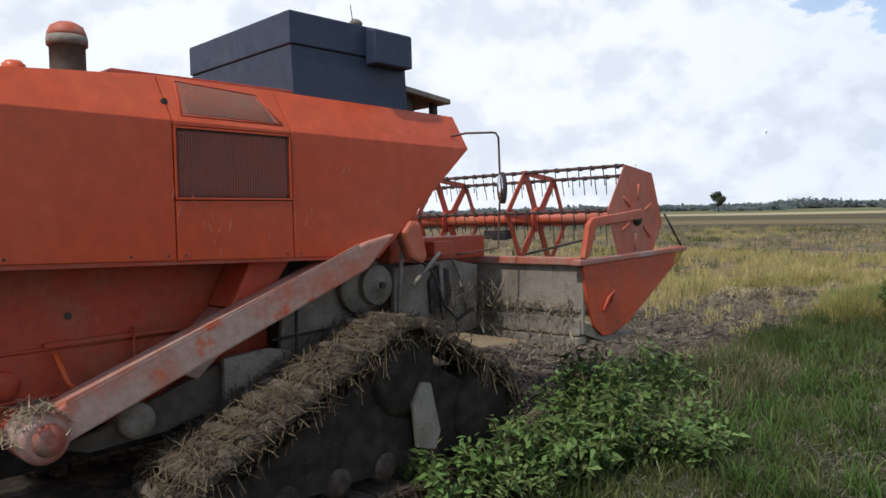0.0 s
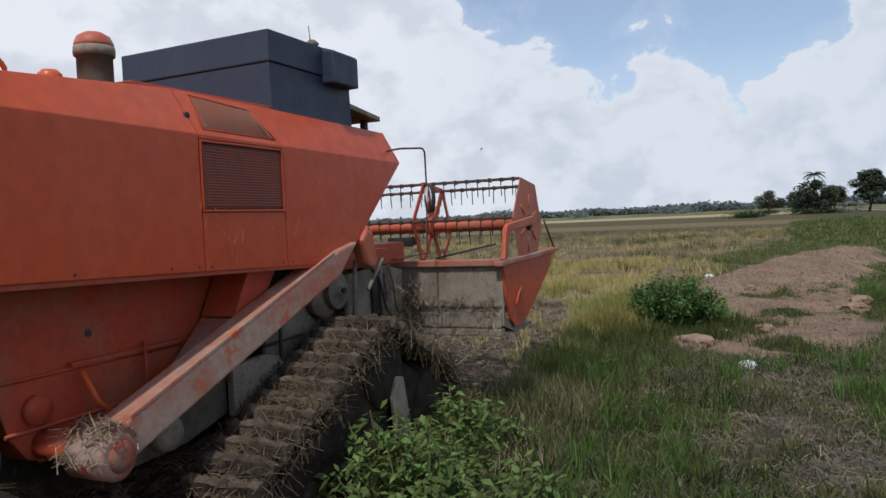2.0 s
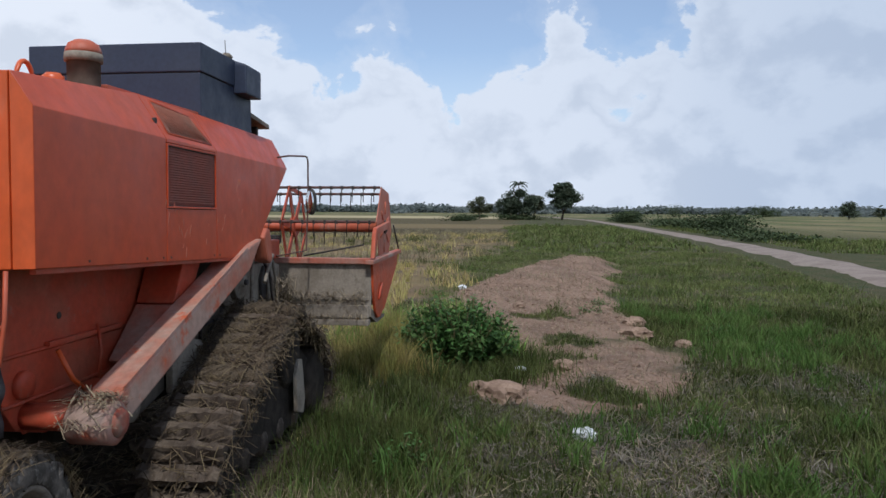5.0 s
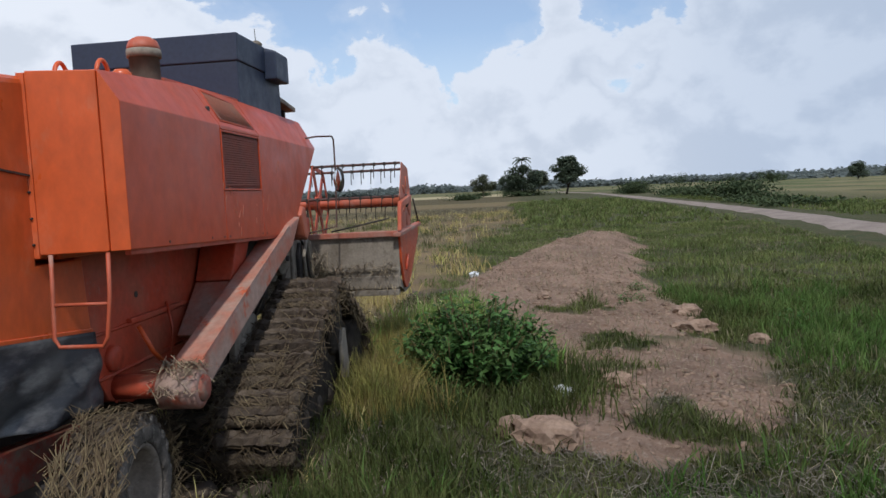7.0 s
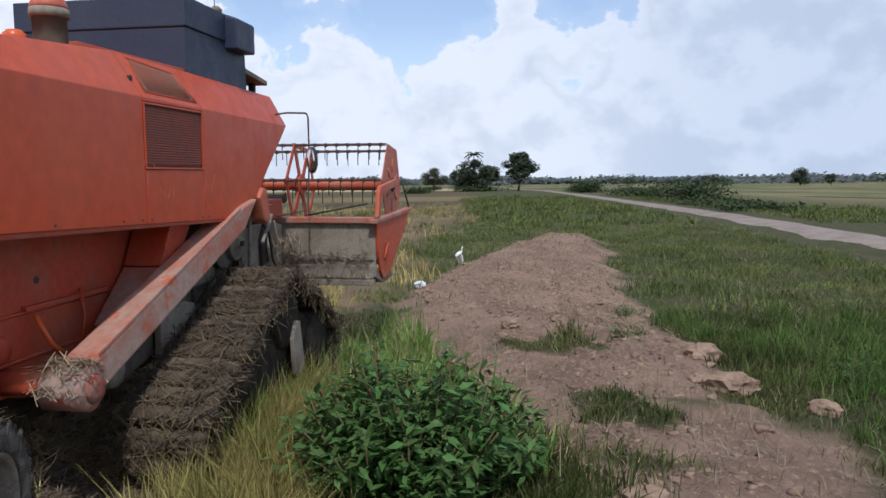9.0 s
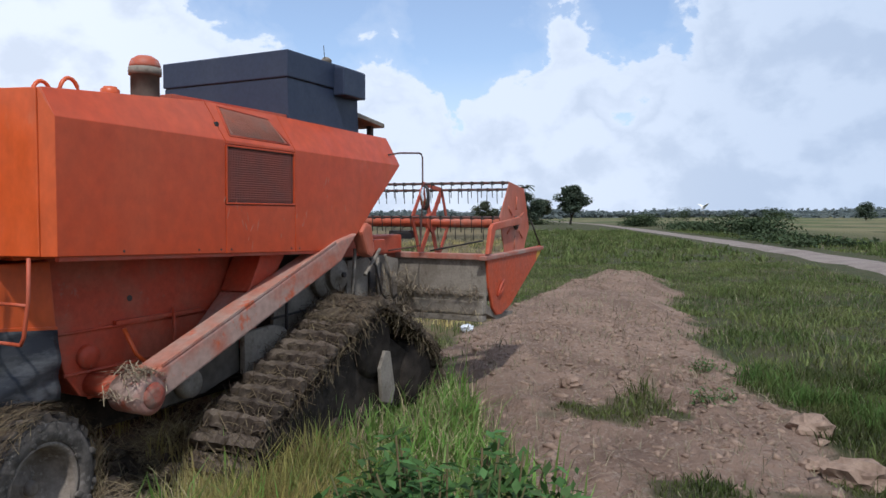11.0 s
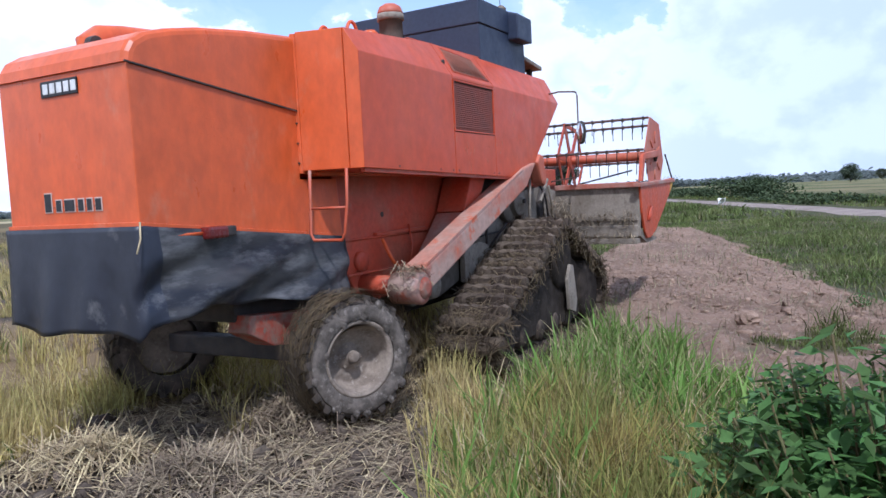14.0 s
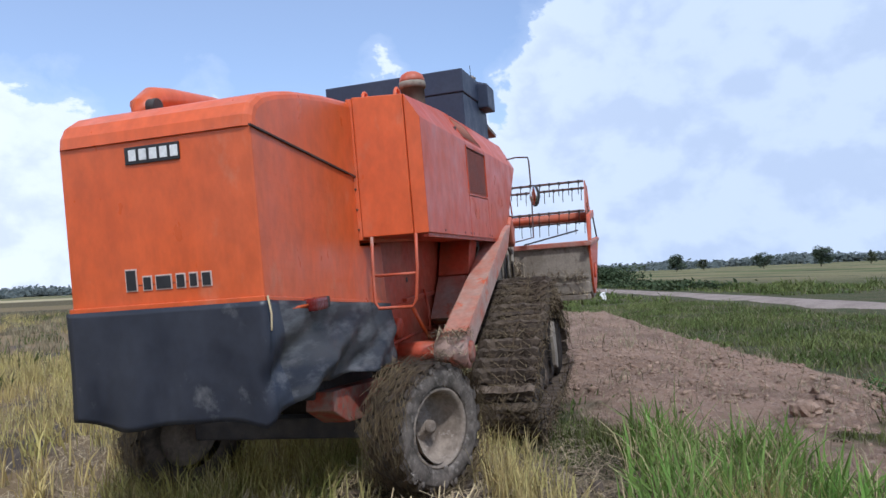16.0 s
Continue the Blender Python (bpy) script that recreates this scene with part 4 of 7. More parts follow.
def hood():
    """The rear straw hood: pressed sheet with rows of studs, under a rounded shell."""
    low = prism([(-1.64, 1.78), (-1.64, 2.74), (-0.14, 2.56), (-0.14, 2.04), (0.32, 2.04), (0.36, 1.56)], 0.50, 1.75, 0.012)
    body = part("rear_hood", low, ORANGE, machine, "bright orange pressed-steel straw hood")
    shell = [(-1.655, 2.735), (-1.645, 2.80), (-1.60, 2.87), (-1.50, 2.93), (-1.32, 2.98), (-1.06, 3.03), (-0.6, 3.085), (-0.12, 3.12), (-0.12, 2.545)]
    bm = prism(shell, 0.488, 1.762)
    e = [x for x in bm.edges if abs(x.verts[0].co.y - x.verts[1].co.y) < 1e-4 and max(v.co.z for v in x.verts) > 2.76 and min(v.co.z for v in x.verts) > 2.6]
    bmesh.ops.bevel(bm, geom=e, offset=0.05, segments=3, affect="EDGES", profile=0.5)
    part("hood_shell", bm, ORANGE, machine, "rounded orange top of the hood", smooth=False)
    # Thin dark strip drawn as the shadow line below the shell.
    part("shell_lip", hull([(-1.66, 0.485, 2.740), (-0.14, 0.485, 2.560), (-1.66, 0.485, 2.730), (-0.14, 0.485, 2.548), (-1.66, 0.5, 2.740), (-0.14, 0.5, 2.560), (-1.66, 0.5, 2.730), (-0.14, 0.5, 2.548)]), DARK, body)
    part("bottom_rail", hull([(-1.655, 0.49, 1.80), (0.36, 0.49, 1.585), (-1.655, 0.49, 1.755), (0.36, 0.49, 1.54), (-1.655, 0.52, 1.80), (0.36, 0.52, 1.585), (-1.655, 0.52, 1.755), (0.36, 0.52, 1.54)], 0.004), ORANGE, body)
    part("bottom_rail", box(-1.656, -1.63, 0.49, 1.76, 1.755, 1.80, 0.004), ORANGE, body)
    pts = []
    for r in range(17):
        for c in range(22):
            pts.append(((-1.642, 0.57 + 1.08 * c / 21 + (0.012 if r % 2 else -0.012), 1.86 + 0.72 * r / 16), 0))
    for r in range(15):
        for c in range(18):
            x = -1.58 + 0.98 * c / 17 + (0.012 if r % 2 else -0.012)
            pts.append(((x, 0.498, 1.80 + 0.76 * r / 14 - 0.1 * (x + 1.64)), 1))
    V, F = [], []
    for (x, y, z), side in pts:
        k = len(V)
        r, h = 0.0045, 0.002
        for j in range(5):
            a = 2 * math.pi * j / 5
            V.append((x, y + r * math.cos(a), z + r * math.sin(a)) if not side else (x + r * math.cos(a), y, z + r * math.sin(a)))
        V.append((x - h, y, z) if not side else (x, y - h, z))
        F += [(k + j, k + (j + 1) % 5, k + 5) for j in range(5)]
    st = arrays("pressed_studs", np.array(V), np.array(F), ORANGE, body)
    tagged(st, kind="stuff")
    # number sign, as bars, and the maker's name as plain shapes
    sign = part("number_sign", box(-1.652, -1.640, 0.945, 1.30, 2.60, 2.70, 0.004), INK, machine, "small black sign with white figures")
    for k in range(5):
        y = 1.272 - 0.068 * k
        part("figure_bar", box(-1.656, -1.650, y - 0.048, y, 2.618, 2.682, 0.003), WHITE, sign)
    name = box(-1.6425, -1.6405, 0.84, 1.37, 1.908, 1.912)
    nm = part("name_badge", name, INK, machine, "dark plain lettering shapes with pale edges")
    for k, (w, h) in enumerate(((0.070, 0.122), (0.055, 0.078), (0.10, 0.078), (0.055, 0.078), (0.05, 0.078), (0.058, 0.078))):
        y = 1.365 - sum((0.113, 0.084, 0.133, 0.084, 0.079)[:k])
        part("name_shape_edge", box(-1.646, -1.641, y - w - 0.004, y + 0.004, 1.876, 1.876 + h + 0.008, 0.002), PALE, nm)
        part("name_shape", box(-1.650, -1.642, y - w + 0.004, y - 0.004, 1.884, 1.876 + h, 0.002), INK, nm)
    # tail lamp on its stalk
    lamp = part("tail_lamp", box(-1.20, -1.02, 0.40, 0.49, 1.66, 1.74, 0.02), LENS, machine, "dusty red tail lamp")
    part("lamp_base", box(-1.03, -0.92, 0.43, 0.49, 1.665, 1.735, 0.012), DARK, lamp)
    part("lamp_stalk", rod([(-1.2, 0.46, 1.70), (-1.42, 0.48, 1.70), (-1.42, 0.5, 1.72)], 0.012, 6), ORANGE, lamp)
    # unloading spout lying on top
    part("unloading_spout", rod([(-1.12, 1.55, 2.95), (-1.10, 1.55, 3.05), (-1.0, 1.55, 3.12), (-0.8, 1.56, 3.15), (-0.2, 1.6, 3.2), (0.5, 1.62, 3.22)], 0.085, 14), ORANGE, machine, "orange unloading spout folded along the top")
    part("spout_mouth", turned([(0.05, -0.06), (0.055, -0.06), (0.055, 0.0)], (-1.12, 1.48, 3.04), 14), DARK, machine)
    part("rear_axle_beam", hull([(-0.72, 0.55, 1.08), (-0.72, 0.75, 1.08), (-0.76, 0.55, 0.96), (-0.76, 0.75, 0.96), (0.3, 0.55, 0.98), (0.3, 0.75, 0.98), (0.3, 0.55, 0.72), (0.3, 0.75, 0.72), (-0.5, 0.55, 0.82), (-0.5, 0.75, 0.82)], 0.01), BOOTCAP, machine)
    part("rear_axle", box(-0.26, -0.10, 0.25, 1.95, 0.64, 0.80, 0.02), DARK, machine)
    # Added dark block: closes the see-through gap and stands for shade there.
    part("sieve_box", hull([(x, y, z) for x, y in ((-0.75, 0.68), (0.36, 0.68), (-0.75, 1.62), (0.36, 1.62)) for z in (0.99 - 0.05 * x, 1.72)], 0.02), DARK, machine, "dark block added for the shade under the hood")


def skirt():
    """The black tarpaulin that hangs below the hood, in one sheet with folds."""
    nu, nv = 90, 22
    path = [(-1.0, 1.77), (-1.665, 1.77), (-1.672, 1.1), (-1.665, 0.49), (-1.2, 0.475), (-0.7, 0.475), (-0.2, 0.47), (0.34, 0.47)]
    seg = [0]
    for a, b in zip(path, path[1:]):
        seg.append(seg[-1] + math.dist(a, b))
    U = np.linspace(0, seg[-1], nu)
    px, py = np.interp(U, seg, [p[0] for p in path]), np.interp(U, seg, [p[1] for p in path])
    top = np.where(px < -1.6, 1.775, 1.775 - 0.105 * (px + 1.64))
    top[:10] = 1.775
    drop = np.interp(px, (-1.67, -1.6, -1.2, -0.7, -0.2, 0.35), (0.64, 0.58, 0.50, 0.49, 0.49, 0.48))
    drop = np.where((U > seg[1]) & (U < seg[3]), 0.66 + 0.02 * np.sin(U * 7), drop)
    drop = drop + 0.03 * np.exp(-((U - seg[3]) / 0.13) ** 2)
    V = np.zeros((nu, nv, 3))
    tx, ty = np.gradient(px), np.gradient(py)
    ln = np.hypot(tx, ty) + 1e-9
    nx, ny = ty / ln, -tx / ln
    sgn = np.where(nx * (px + 0.6) + ny * (py - 1.1) < 0, -1, 1)
    nx, ny = nx * sgn, ny * sgn
    for j in range(nv):
        f = j / (nv - 1)
        side = (U > seg[3]).astype(float)
        fold = 0.012 * np.sin(U * 17 + 2 * f) * f + 0.02 * np.sin(U * 5.3 + 1.3) * f + side * f * (0.035 * np.sin(U * 6 + f * 7) + 0.035 * np.sin(f * 9 + U * 3) * (1 - f * 0.5) + 0.014 * np.sin(U * 13 + f * 16))
        V[:, j, 0] = px + nx * fold - 0.03 * f * (px < -1.6)
        V[:, j, 1] = py + ny * (fold + 0.04 * f * side)
        V[:, j, 2] = top - drop * f + 0.01 * np.sin(U * 11) * f
    i, j = np.meshgrid(np.arange(nu - 1), np.arange(nv - 1), indexing="ij")
    k = i * nv + j
    F = np.stack([k, k + nv, k + nv + 1, k + 1], -1).reshape(-1, 4)
    ob = arrays("tarpaulin_skirt", V.reshape(-1, 3), F, BLACK, machine, "torn black tarpaulin streaked with grey dust")
    ob.data.materials.append(DUSTTARP)
    ob.data.polygons.foreach_set("material_index", np.repeat((U[:-1] > seg[3] + 0.12).astype(np.int32), nv - 1))
    ob.data.polygons.foreach_set("use_smooth", np.ones(len(F), bool))
    s = ob.modifiers.new("thick", "SOLIDIFY")
    s.thickness = 0.006
    part("loose_string", rod([(-1.66, 0.47, 1.80), (-1.69, 0.44, 1.7), (-1.74, 0.42, 1.62)], 0.006, 5), STRAW, machine)


def ladder():
    x, yo = -0.15, -0.0
    r = rod([(x, 0.40, 2.10), (x, 0.41, 1.85), (x - 0.02, 0.41, 1.62), (x - 0.02, 0.38, 1.57), (x - 0.02, 0.12, 1.57), (x - 0.02, 0.09, 1.62), (x, 0.07, 1.85), (x, 0.06, 2.10)], 0.0125, 8)
    r = rod([(x, 0.40, 1.81), (x, 0.08, 1.81)], 0.011, 8, r)
    part("boarding_ladder", r, FADED, machine, "bent orange pipe ladder")


def roof_things():
    # the dark box on the grain tank
    foot = ((2.59, 0.215), (3.79, 0.195), (2.65, 1.82), (3.82, 1.82))
    tank = part("grain_tank_box", hull([(x + o, y, z) for x, y in foot for z, o in ((3.2, 0.02), (3.645, 0.0))], 0.010), NAVY, machine, "dark navy sheet-metal box on the grain tank")
    part("box_lid", hull([(x + (0.012 if x > 3 else -0.012), y + (0.012 if y > 1 else -0.012), z) for x, y in foot for z in (3.652, 3.905)], 0.012), NAVY, tank)
    part("box_lid_seam", hull([(x + (-0.01 if x > 3 else 0.01), y + (-0.01 if y > 1 else 0.01), z) for x, y in foot for z in (3.64, 3.66)]), DARK, tank)
    part("box_hatch", hull([(x, y, z) for x, y in ((3.34, 0.075), (3.765, 0.075), (3.34, 0.21), (3.765, 0.21)) for z in (3.585, 3.865)] + [(3.36, 0.21, 3.91), (3.74, 0.21, 3.905)], 0.015), NAVY, tank)
    part("hatch_knob", upright([(0.05, 0), (0.06, 0.03), (0.03, 0.06), (0.01, 0.065)], (3.28, 0.25, 3.90), 12), DUST, tank)
    part("aerial", rod([(3.24, 0.24, 3.93), (3.22, 0.24, 4.07)], 0.004, 5), DARK, tank)
    part("cab_roof", hull([(x, y, z) for x, y, a in ((3.80, 0.2, 3.42), (4.39, 0.2, 3.36), (3.80, 1.95, 3.42), (4.39, 1.95, 3.36)) for z in (a, a + 0.05)], 0.01), DUST, machine, "flat dusty cab roof")
    part("cab_post", box(3.9, 3.98, 0.3, 0.36, 3.15, 3.42, 0.006), DARK, machine)
    part("cab_post", box(4.25, 4.31, 0.3, 0.36, 3.15, 3.38, 0.006), DARK, machine)
    part("cab_panel", box(3.86, 4.1, 0.4, 1.8, 3.1, 3.38, 0.01), DARK, machine)
    part("tank_rim", hull([(x, y, z) for x, y in ((1.25, 0.3), (2.62, 0.24), (1.25, 1.9), (2.62, 1.96)) for z in (3.24, 3.30)], 0.006), RED, machine)
    # air intake with its round orange cap
    st = part("air_intake", upright([(0.10, -0.06), (0.103, 0.0), (0.103, 0.17), (0.115, 0.17), (0.115, 0.22), (0.108, 0.225)], (1.0, 0.32, 3.23), 24), DUST_AND_SHADE, machine, "dusty dark grey intake stack with a round orange cap")
    part("intake_cap", upright([(0.112, 0.22), (0.112, 0.245), (0.095, 0.285), (0.055, 0.31), (0.02, 0.315)], (1.0, 0.32, 3.23), 24), FADED, st)
    part("intake_collar", upright([(0.100, 0.168), (0.117, 0.168), (0.119, 0.195), (0.117, 0.224), (0.100, 0.224)], (1.0, 0.32, 3.23), 24), DUST, st)
    part("filler_cap", upright([(0.06, 0.0), (0.065, 0.02), (0.065, 0.05), (0.05, 0.06), (0.045, 0.07)], (0.70, 0.34, 3.20), 16), ORANGE, machine)
    for y in (0.25, 0.52):
        a = [(0.30 - 0.075 * math.cos(t), y + 0.0 * t, 3.14 + 0.12 * math.sin(t)) for t in np.linspace(0, math.pi, 11)]
        part("grab_hook", rod([(a[0][0], y, 3.1)] + a + [(a[-1][0], y, 3.1)], 0.014, 8), ORANGE, machine)
    # handrail and mirror ahead of the flank
    part("handrail", rod([(4.2, 0.1, 3.03), (4.3, -0.05, 3.06), (4.56, -0.16, 3.075), (4.60, -0.165, 3.07), (4.63, -0.17, 3.035), (4.64, -0.17, 2.6), (4.62, -0.15, 2.0), (4.3, 0.1, 1.95)], 0.010, 8), BARSTEEL, machine, "thin bent pipe handrail")
    mr = part("mirror", turned([(0.05, 0.0), (0.075, 0.004), (0.085, 0.015), (0.085, 0.04), (0.06, 0.05)], (0, 0, 0), 18), DARK, machine, "oval rear-view mirror")
    mr.matrix_basis = pose(4.60, -0.20, 2.56, 0, 0, -116) @ Matrix.Diagonal((0.85, 1, 1.75, 1))
    part("mirror_glass", turned([(0.02, -0.004), (0.072, -0.004), (0.072, 0.003)], (0, 0, 0), 18), MIRROR, mr)


def cutter():
    """The cutting table with its end shields and the reel above it."""
    yr, yl = -0.84, 3.04
    sheet = prism([(4.98, 1.86), (5.02, 1.86), (5.05, 1.42), (5.0, 1.40), (5.0, 1.30), (5.06, 1.28), (5.4, 1.14), (5.9, 1.12), (5.9, 1.09), (5.35, 1.08), (4.97, 1.2)], yr, yl)
    table = part("cutting_table", sheet, DUST, machine, "mud-grey cutting table, caked with straw")
    part("table_top_beam", box(4.93, 5.06, yr, yl, 1.83, 1.90, 0.012), WORN, table)
    part("table_rib", box(4.95, 5.04, yr + 0.02, yl, 1.40, 1.44, 0.008), DUST, table)
    part("table_rib", box(4.93, 5.04, yr + 0.02, yl, 1.18, 1.34, 0.02), DUST, table)
    part("table_lower_beam", box(4.90, 5.05, yr + 0.02, yl, 1.10, 1.17, 0.01), DUST, table)
    g = np.random.default_rng(35)
    m = 420
    q = np.stack([g.uniform(4.86, 4.96, m), g.uniform(yr + 0.05, 1.2, m), g.choice((1.46, 1.36, 1.19), m) + g.normal(0, 0.025, m)], 1)
    V, F = litter(q, g.uniform(0.05, 0.22, m), np.full(m, 0.005), g, 0.5)
    tagged(arrays("caked_straw", V, F, OLDSTRAW, table), kind="stuff")
    part("intake_auger", turned([(0.17, -0.75), (0.17, 2.95)], (5.75, 0, 1.42), 20), DUST, table)
    for y in (yr, yl):
        o = -0.03 if y < 0 else 0.03
        lo, hi = min(y, y + o), max(y, y + o)
        sh = part("end_shield", prism([(4.93, 1.86), (5.0, 1.5), (5.12, 1.25), (5.26, 1.15), (5.42, 1.14), (5.75, 1.22), (6.93, 1.80), (7.03, 1.88), (6.98, 1.93)], lo, hi, 0.008), SHIELD, machine, "scuffed red-orange end shield of the cutting table")
        part("shield_rail", hull([(4.86, y - 0.05, 1.83), (4.86, y + 0.05, 1.83), (7.05, y - 0.05, 1.87), (7.05, y + 0.05, 1.87), (4.86, y - 0.05, 1.88), (4.86, y + 0.05, 1.88), (7.05, y - 0.05, 1.92), (7.05, y + 0.05, 1.92)], 0.01), WORN, sh)
        part("warning_mark", prism([(6.75, 1.74), (6.93, 1.82), (6.98, 1.9), (6.82, 1.88)], lo - 0.004 if y < 0 else hi, lo if y < 0 else hi + 0.004), YELLOW, sh)
        b = rod([(5.25, lo - 0.014, 1.38), (5.34, lo - 0.02, 1.5), (5.46, lo - 0.014, 1.56), (5.42, lo - 0.01, 1.44), (5.3, lo - 0.014, 1.40)], 0.016, 6)
        part("clutch_bracket", b, RED, sh)
        # lift arm of the reel
        am = prism([(4.93, 1.9), (5.02, 1.9), (5.16, 2.18), (6.06, 2.24), (6.10, 2.30), (6.04, 2.34), (5.10, 2.26), (5.02, 2.2)], y - 0.05, y + 0.0, 0.012)
        part("reel_arm", am, FADED, table, "red reel lift arm")
        part("prop_rod", rod([(6.62, y, 2.28), (6.98, y - 0.02, 1.92)], 0.012, 6), DARK, table)
    part("brace_rod", rod([(5.2, -0.7, 2.05), (5.4, 0.1, 1.9)], 0.012, 6), DARK, table)
    # reel: axle, spiders, end plates, tine bars
    cx, cz, R = 6.06, 2.26, 0.56
    reel = part("reel_axle", turned([(0.065, yr + 0.04), (0.065, yl - 0.04)], (cx, 0, cz), 20), FADED, machine, "orange reel on a thick tube")
    ang = [radians(a) for a in (113, 53, -7, -67, -127, 173)]
    hexa = [(cx + R * 1.02 * math.cos(a), cz + R * 1.02 * math.sin(a)) for a in ang]
    for y in (yr + 0.03, yl - 0.05):
        part("reel_end_plate", prism(hexa[::-1], y, y + 0.012, 0.003), FADED, reel)
        for a, b2 in zip(ang, ang[1:] + ang[:1]):
            mida = (a + (b2 if b2 < a else b2 - 2 * math.pi)) / 2
            part("plate_swage", rod([(cx + 0.17 * math.cos(mida), y - 0.002, cz + 0.17 * math.sin(mida)), (cx + 0.34 * math.cos(mida), y - 0.002, cz + 0.34 * math.sin(mida))], 0.014, 6), FADED, reel)
        part("reel_bearing", turned([(0.05, -0.04), (0.09, -0.02), (0.09, 0.0)], (cx, y, cz), 16), DARK, reel)
    for y in (0.42, 1.78):
        s = None
        for a, b in zip(ang, ang[1:] + ang[:1]):
            pa, pb = (cx + R * math.cos(a), y, cz + R * math.sin(a)), (cx + R * math.cos(b), y, cz + R * math.sin(b))
            qa, qb = (cx + 0.11 * math.cos(a), y, cz + 0.11 * math.sin(a)), (cx + 0.11 * math.cos(b), y, cz + 0.11 * math.sin(b))
            for p, q, r in ((pa, qa, 0.042), (pa, pb, 0.028)):
                d = Vector(q) - Vector(p)
                n = Vector((-d.z, 0, d.x)).normalized() * r
                s = prism([((Vector(p) + n).x, (Vector(p) + n).z), ((Vector(p) - n).x, (Vector(p) - n).z), ((Vector(q) - n).x, (Vector(q) - n).z), ((Vector(q) + n).x, (Vector(q) + n).z)], y - 0.008, y + 0.008)
                part("spider_arm" if r > 0.04 else "spider_rim", s, RED, reel)
        part("spider_hub", turned([(0.14, -0.03), (0.14, 0.03)], (cx, y, cz), 18), RED, reel)
    t = rod([(0, 0, 0.018), (-0.022, 0, 0.005), (-0.03, 0, -0.03), (-0.005, 0.01, -0.09), (0.015, 0.015, -0.19)], 0.006, 4)
    t = box(-0.026, 0.026, -0.014, 0.014, -0.026, 0.02, 0, t)
    TINE = bpy.data.meshes.new("tine")
    t.to_mesh(TINE)
    t.free()
    TINE.materials.append(DARK)
    for a in ang:
        bx, bz = cx + R * math.cos(a), cz + R * math.sin(a)
        part("tine_bar", turned([(0.017, yr + 0.05), (0.017, yl - 0.06)], (bx, 0, bz), 8), BARSTEEL, reel)
        for k in range(26):
            tine = new("tine", TINE)
            tine.parent = reel
            tine.matrix_basis = pose(bx, yr + 0.12 + (yl - yr - 0.28) * k / 25, bz, 0, 5 * math.sin(k * 2.3 + bx * 9), 0)
    # oil motor behind the reel
    part("oil_motor", box(5.55, 5.75, 0.5, 0.8, 2.05, 2.15, 0.015), DARK, table)
    part("motor_plate", box(5.52, 5.55, 0.45, 0.65, 2.04, 2.12, 0.005), INK, table)
    rng = np.random.default_rng(41)
    n = 520
    p = np.stack([rng.uniform(4.90, 4.97, n), rng.uniform(yr + 0.05, 1.2, n), np.where(rng.random(n) < 0.5, rng.normal(1.44, 0.03, n), rng.normal(1.18, 0.05, n))], 1)
    p[:, 1] = np.where(rng.random(n) < 0.35, rng.normal(0.25, 0.2, n), p[:, 1])
    V, F = litter(p, rng.uniform(0.08, 0.26, n), np.full(n, 0.006), rng, 0.6)
    tagged(arrays("caked_straw", V, F, OLDSTRAW, table), kind="stuff")


def loop_path():
    """The track's way round its three wheels, as (x, z, turn) by length."""
    C = [(1.50, 0.50, 0.26), (3.10, 1.10, 0.36), (4.02, 0.62, 0.38)]
    pts = []
    for k in range(3):
        (ax, az, ar), (bx, bz, br) = C[k], C[(k + 1) % 3]
        d = math.hypot(bx - ax, bz - az)
        base = math.atan2(bz - az, bx - ax)
        off = math.acos((ar - br) / d)
        a = base + off
        pts.append((ax + ar * math.cos(a), az + ar * math.sin(a), bx + br * math.cos(a), bz + br * math.sin(a), a))
    poly = []
    for k in range(3):
        x0, z0, x1, z1, a = pts[k]
        poly += [(x0 + (x1 - x0) * f, z0 + (z1 - z0) * f) for f in np.linspace(0, 1, 24)]
        a2 = pts[(k + 1) % 3][4]
        cx, cz, r = C[(k + 1) % 3]
        da = (a2 - a) % (2 * math.pi) - 2 * math.pi
        poly += [(cx + r * math.cos(a + da * f), cz + r * math.sin(a + da * f)) for f in np.linspace(0, 1, 18)[1:-1]]
    P = np.array(poly + poly[:1])
    s = np.concatenate([[0], np.cumsum(np.hypot(*np.diff(P, axis=0).T))])
    return C, P, s


LOOP_C, LOOP_P, LOOP_S = loop_path()
SHOES, ROLLING = [], []


def loop_pose(u, y):
    """The pose of a track shoe u metres along the loop; the loop runs forward along its top."""
    L = LOOP_S[-1]
    f = lambda v: Vector((float(np.interp(v % L, LOOP_S, LOOP_P[:, 0])), 0, float(np.interp(v % L, LOOP_S, LOOP_P[:, 1]))))
    a, b, p = f(u - 0.05), f(u + 0.05), f(u)
    d = (b - a).normalized()
    return Matrix.Translation((p.x, y, p.z)) @ Matrix.Rotation(math.atan2(-d.z, d.x), 4, "Y")


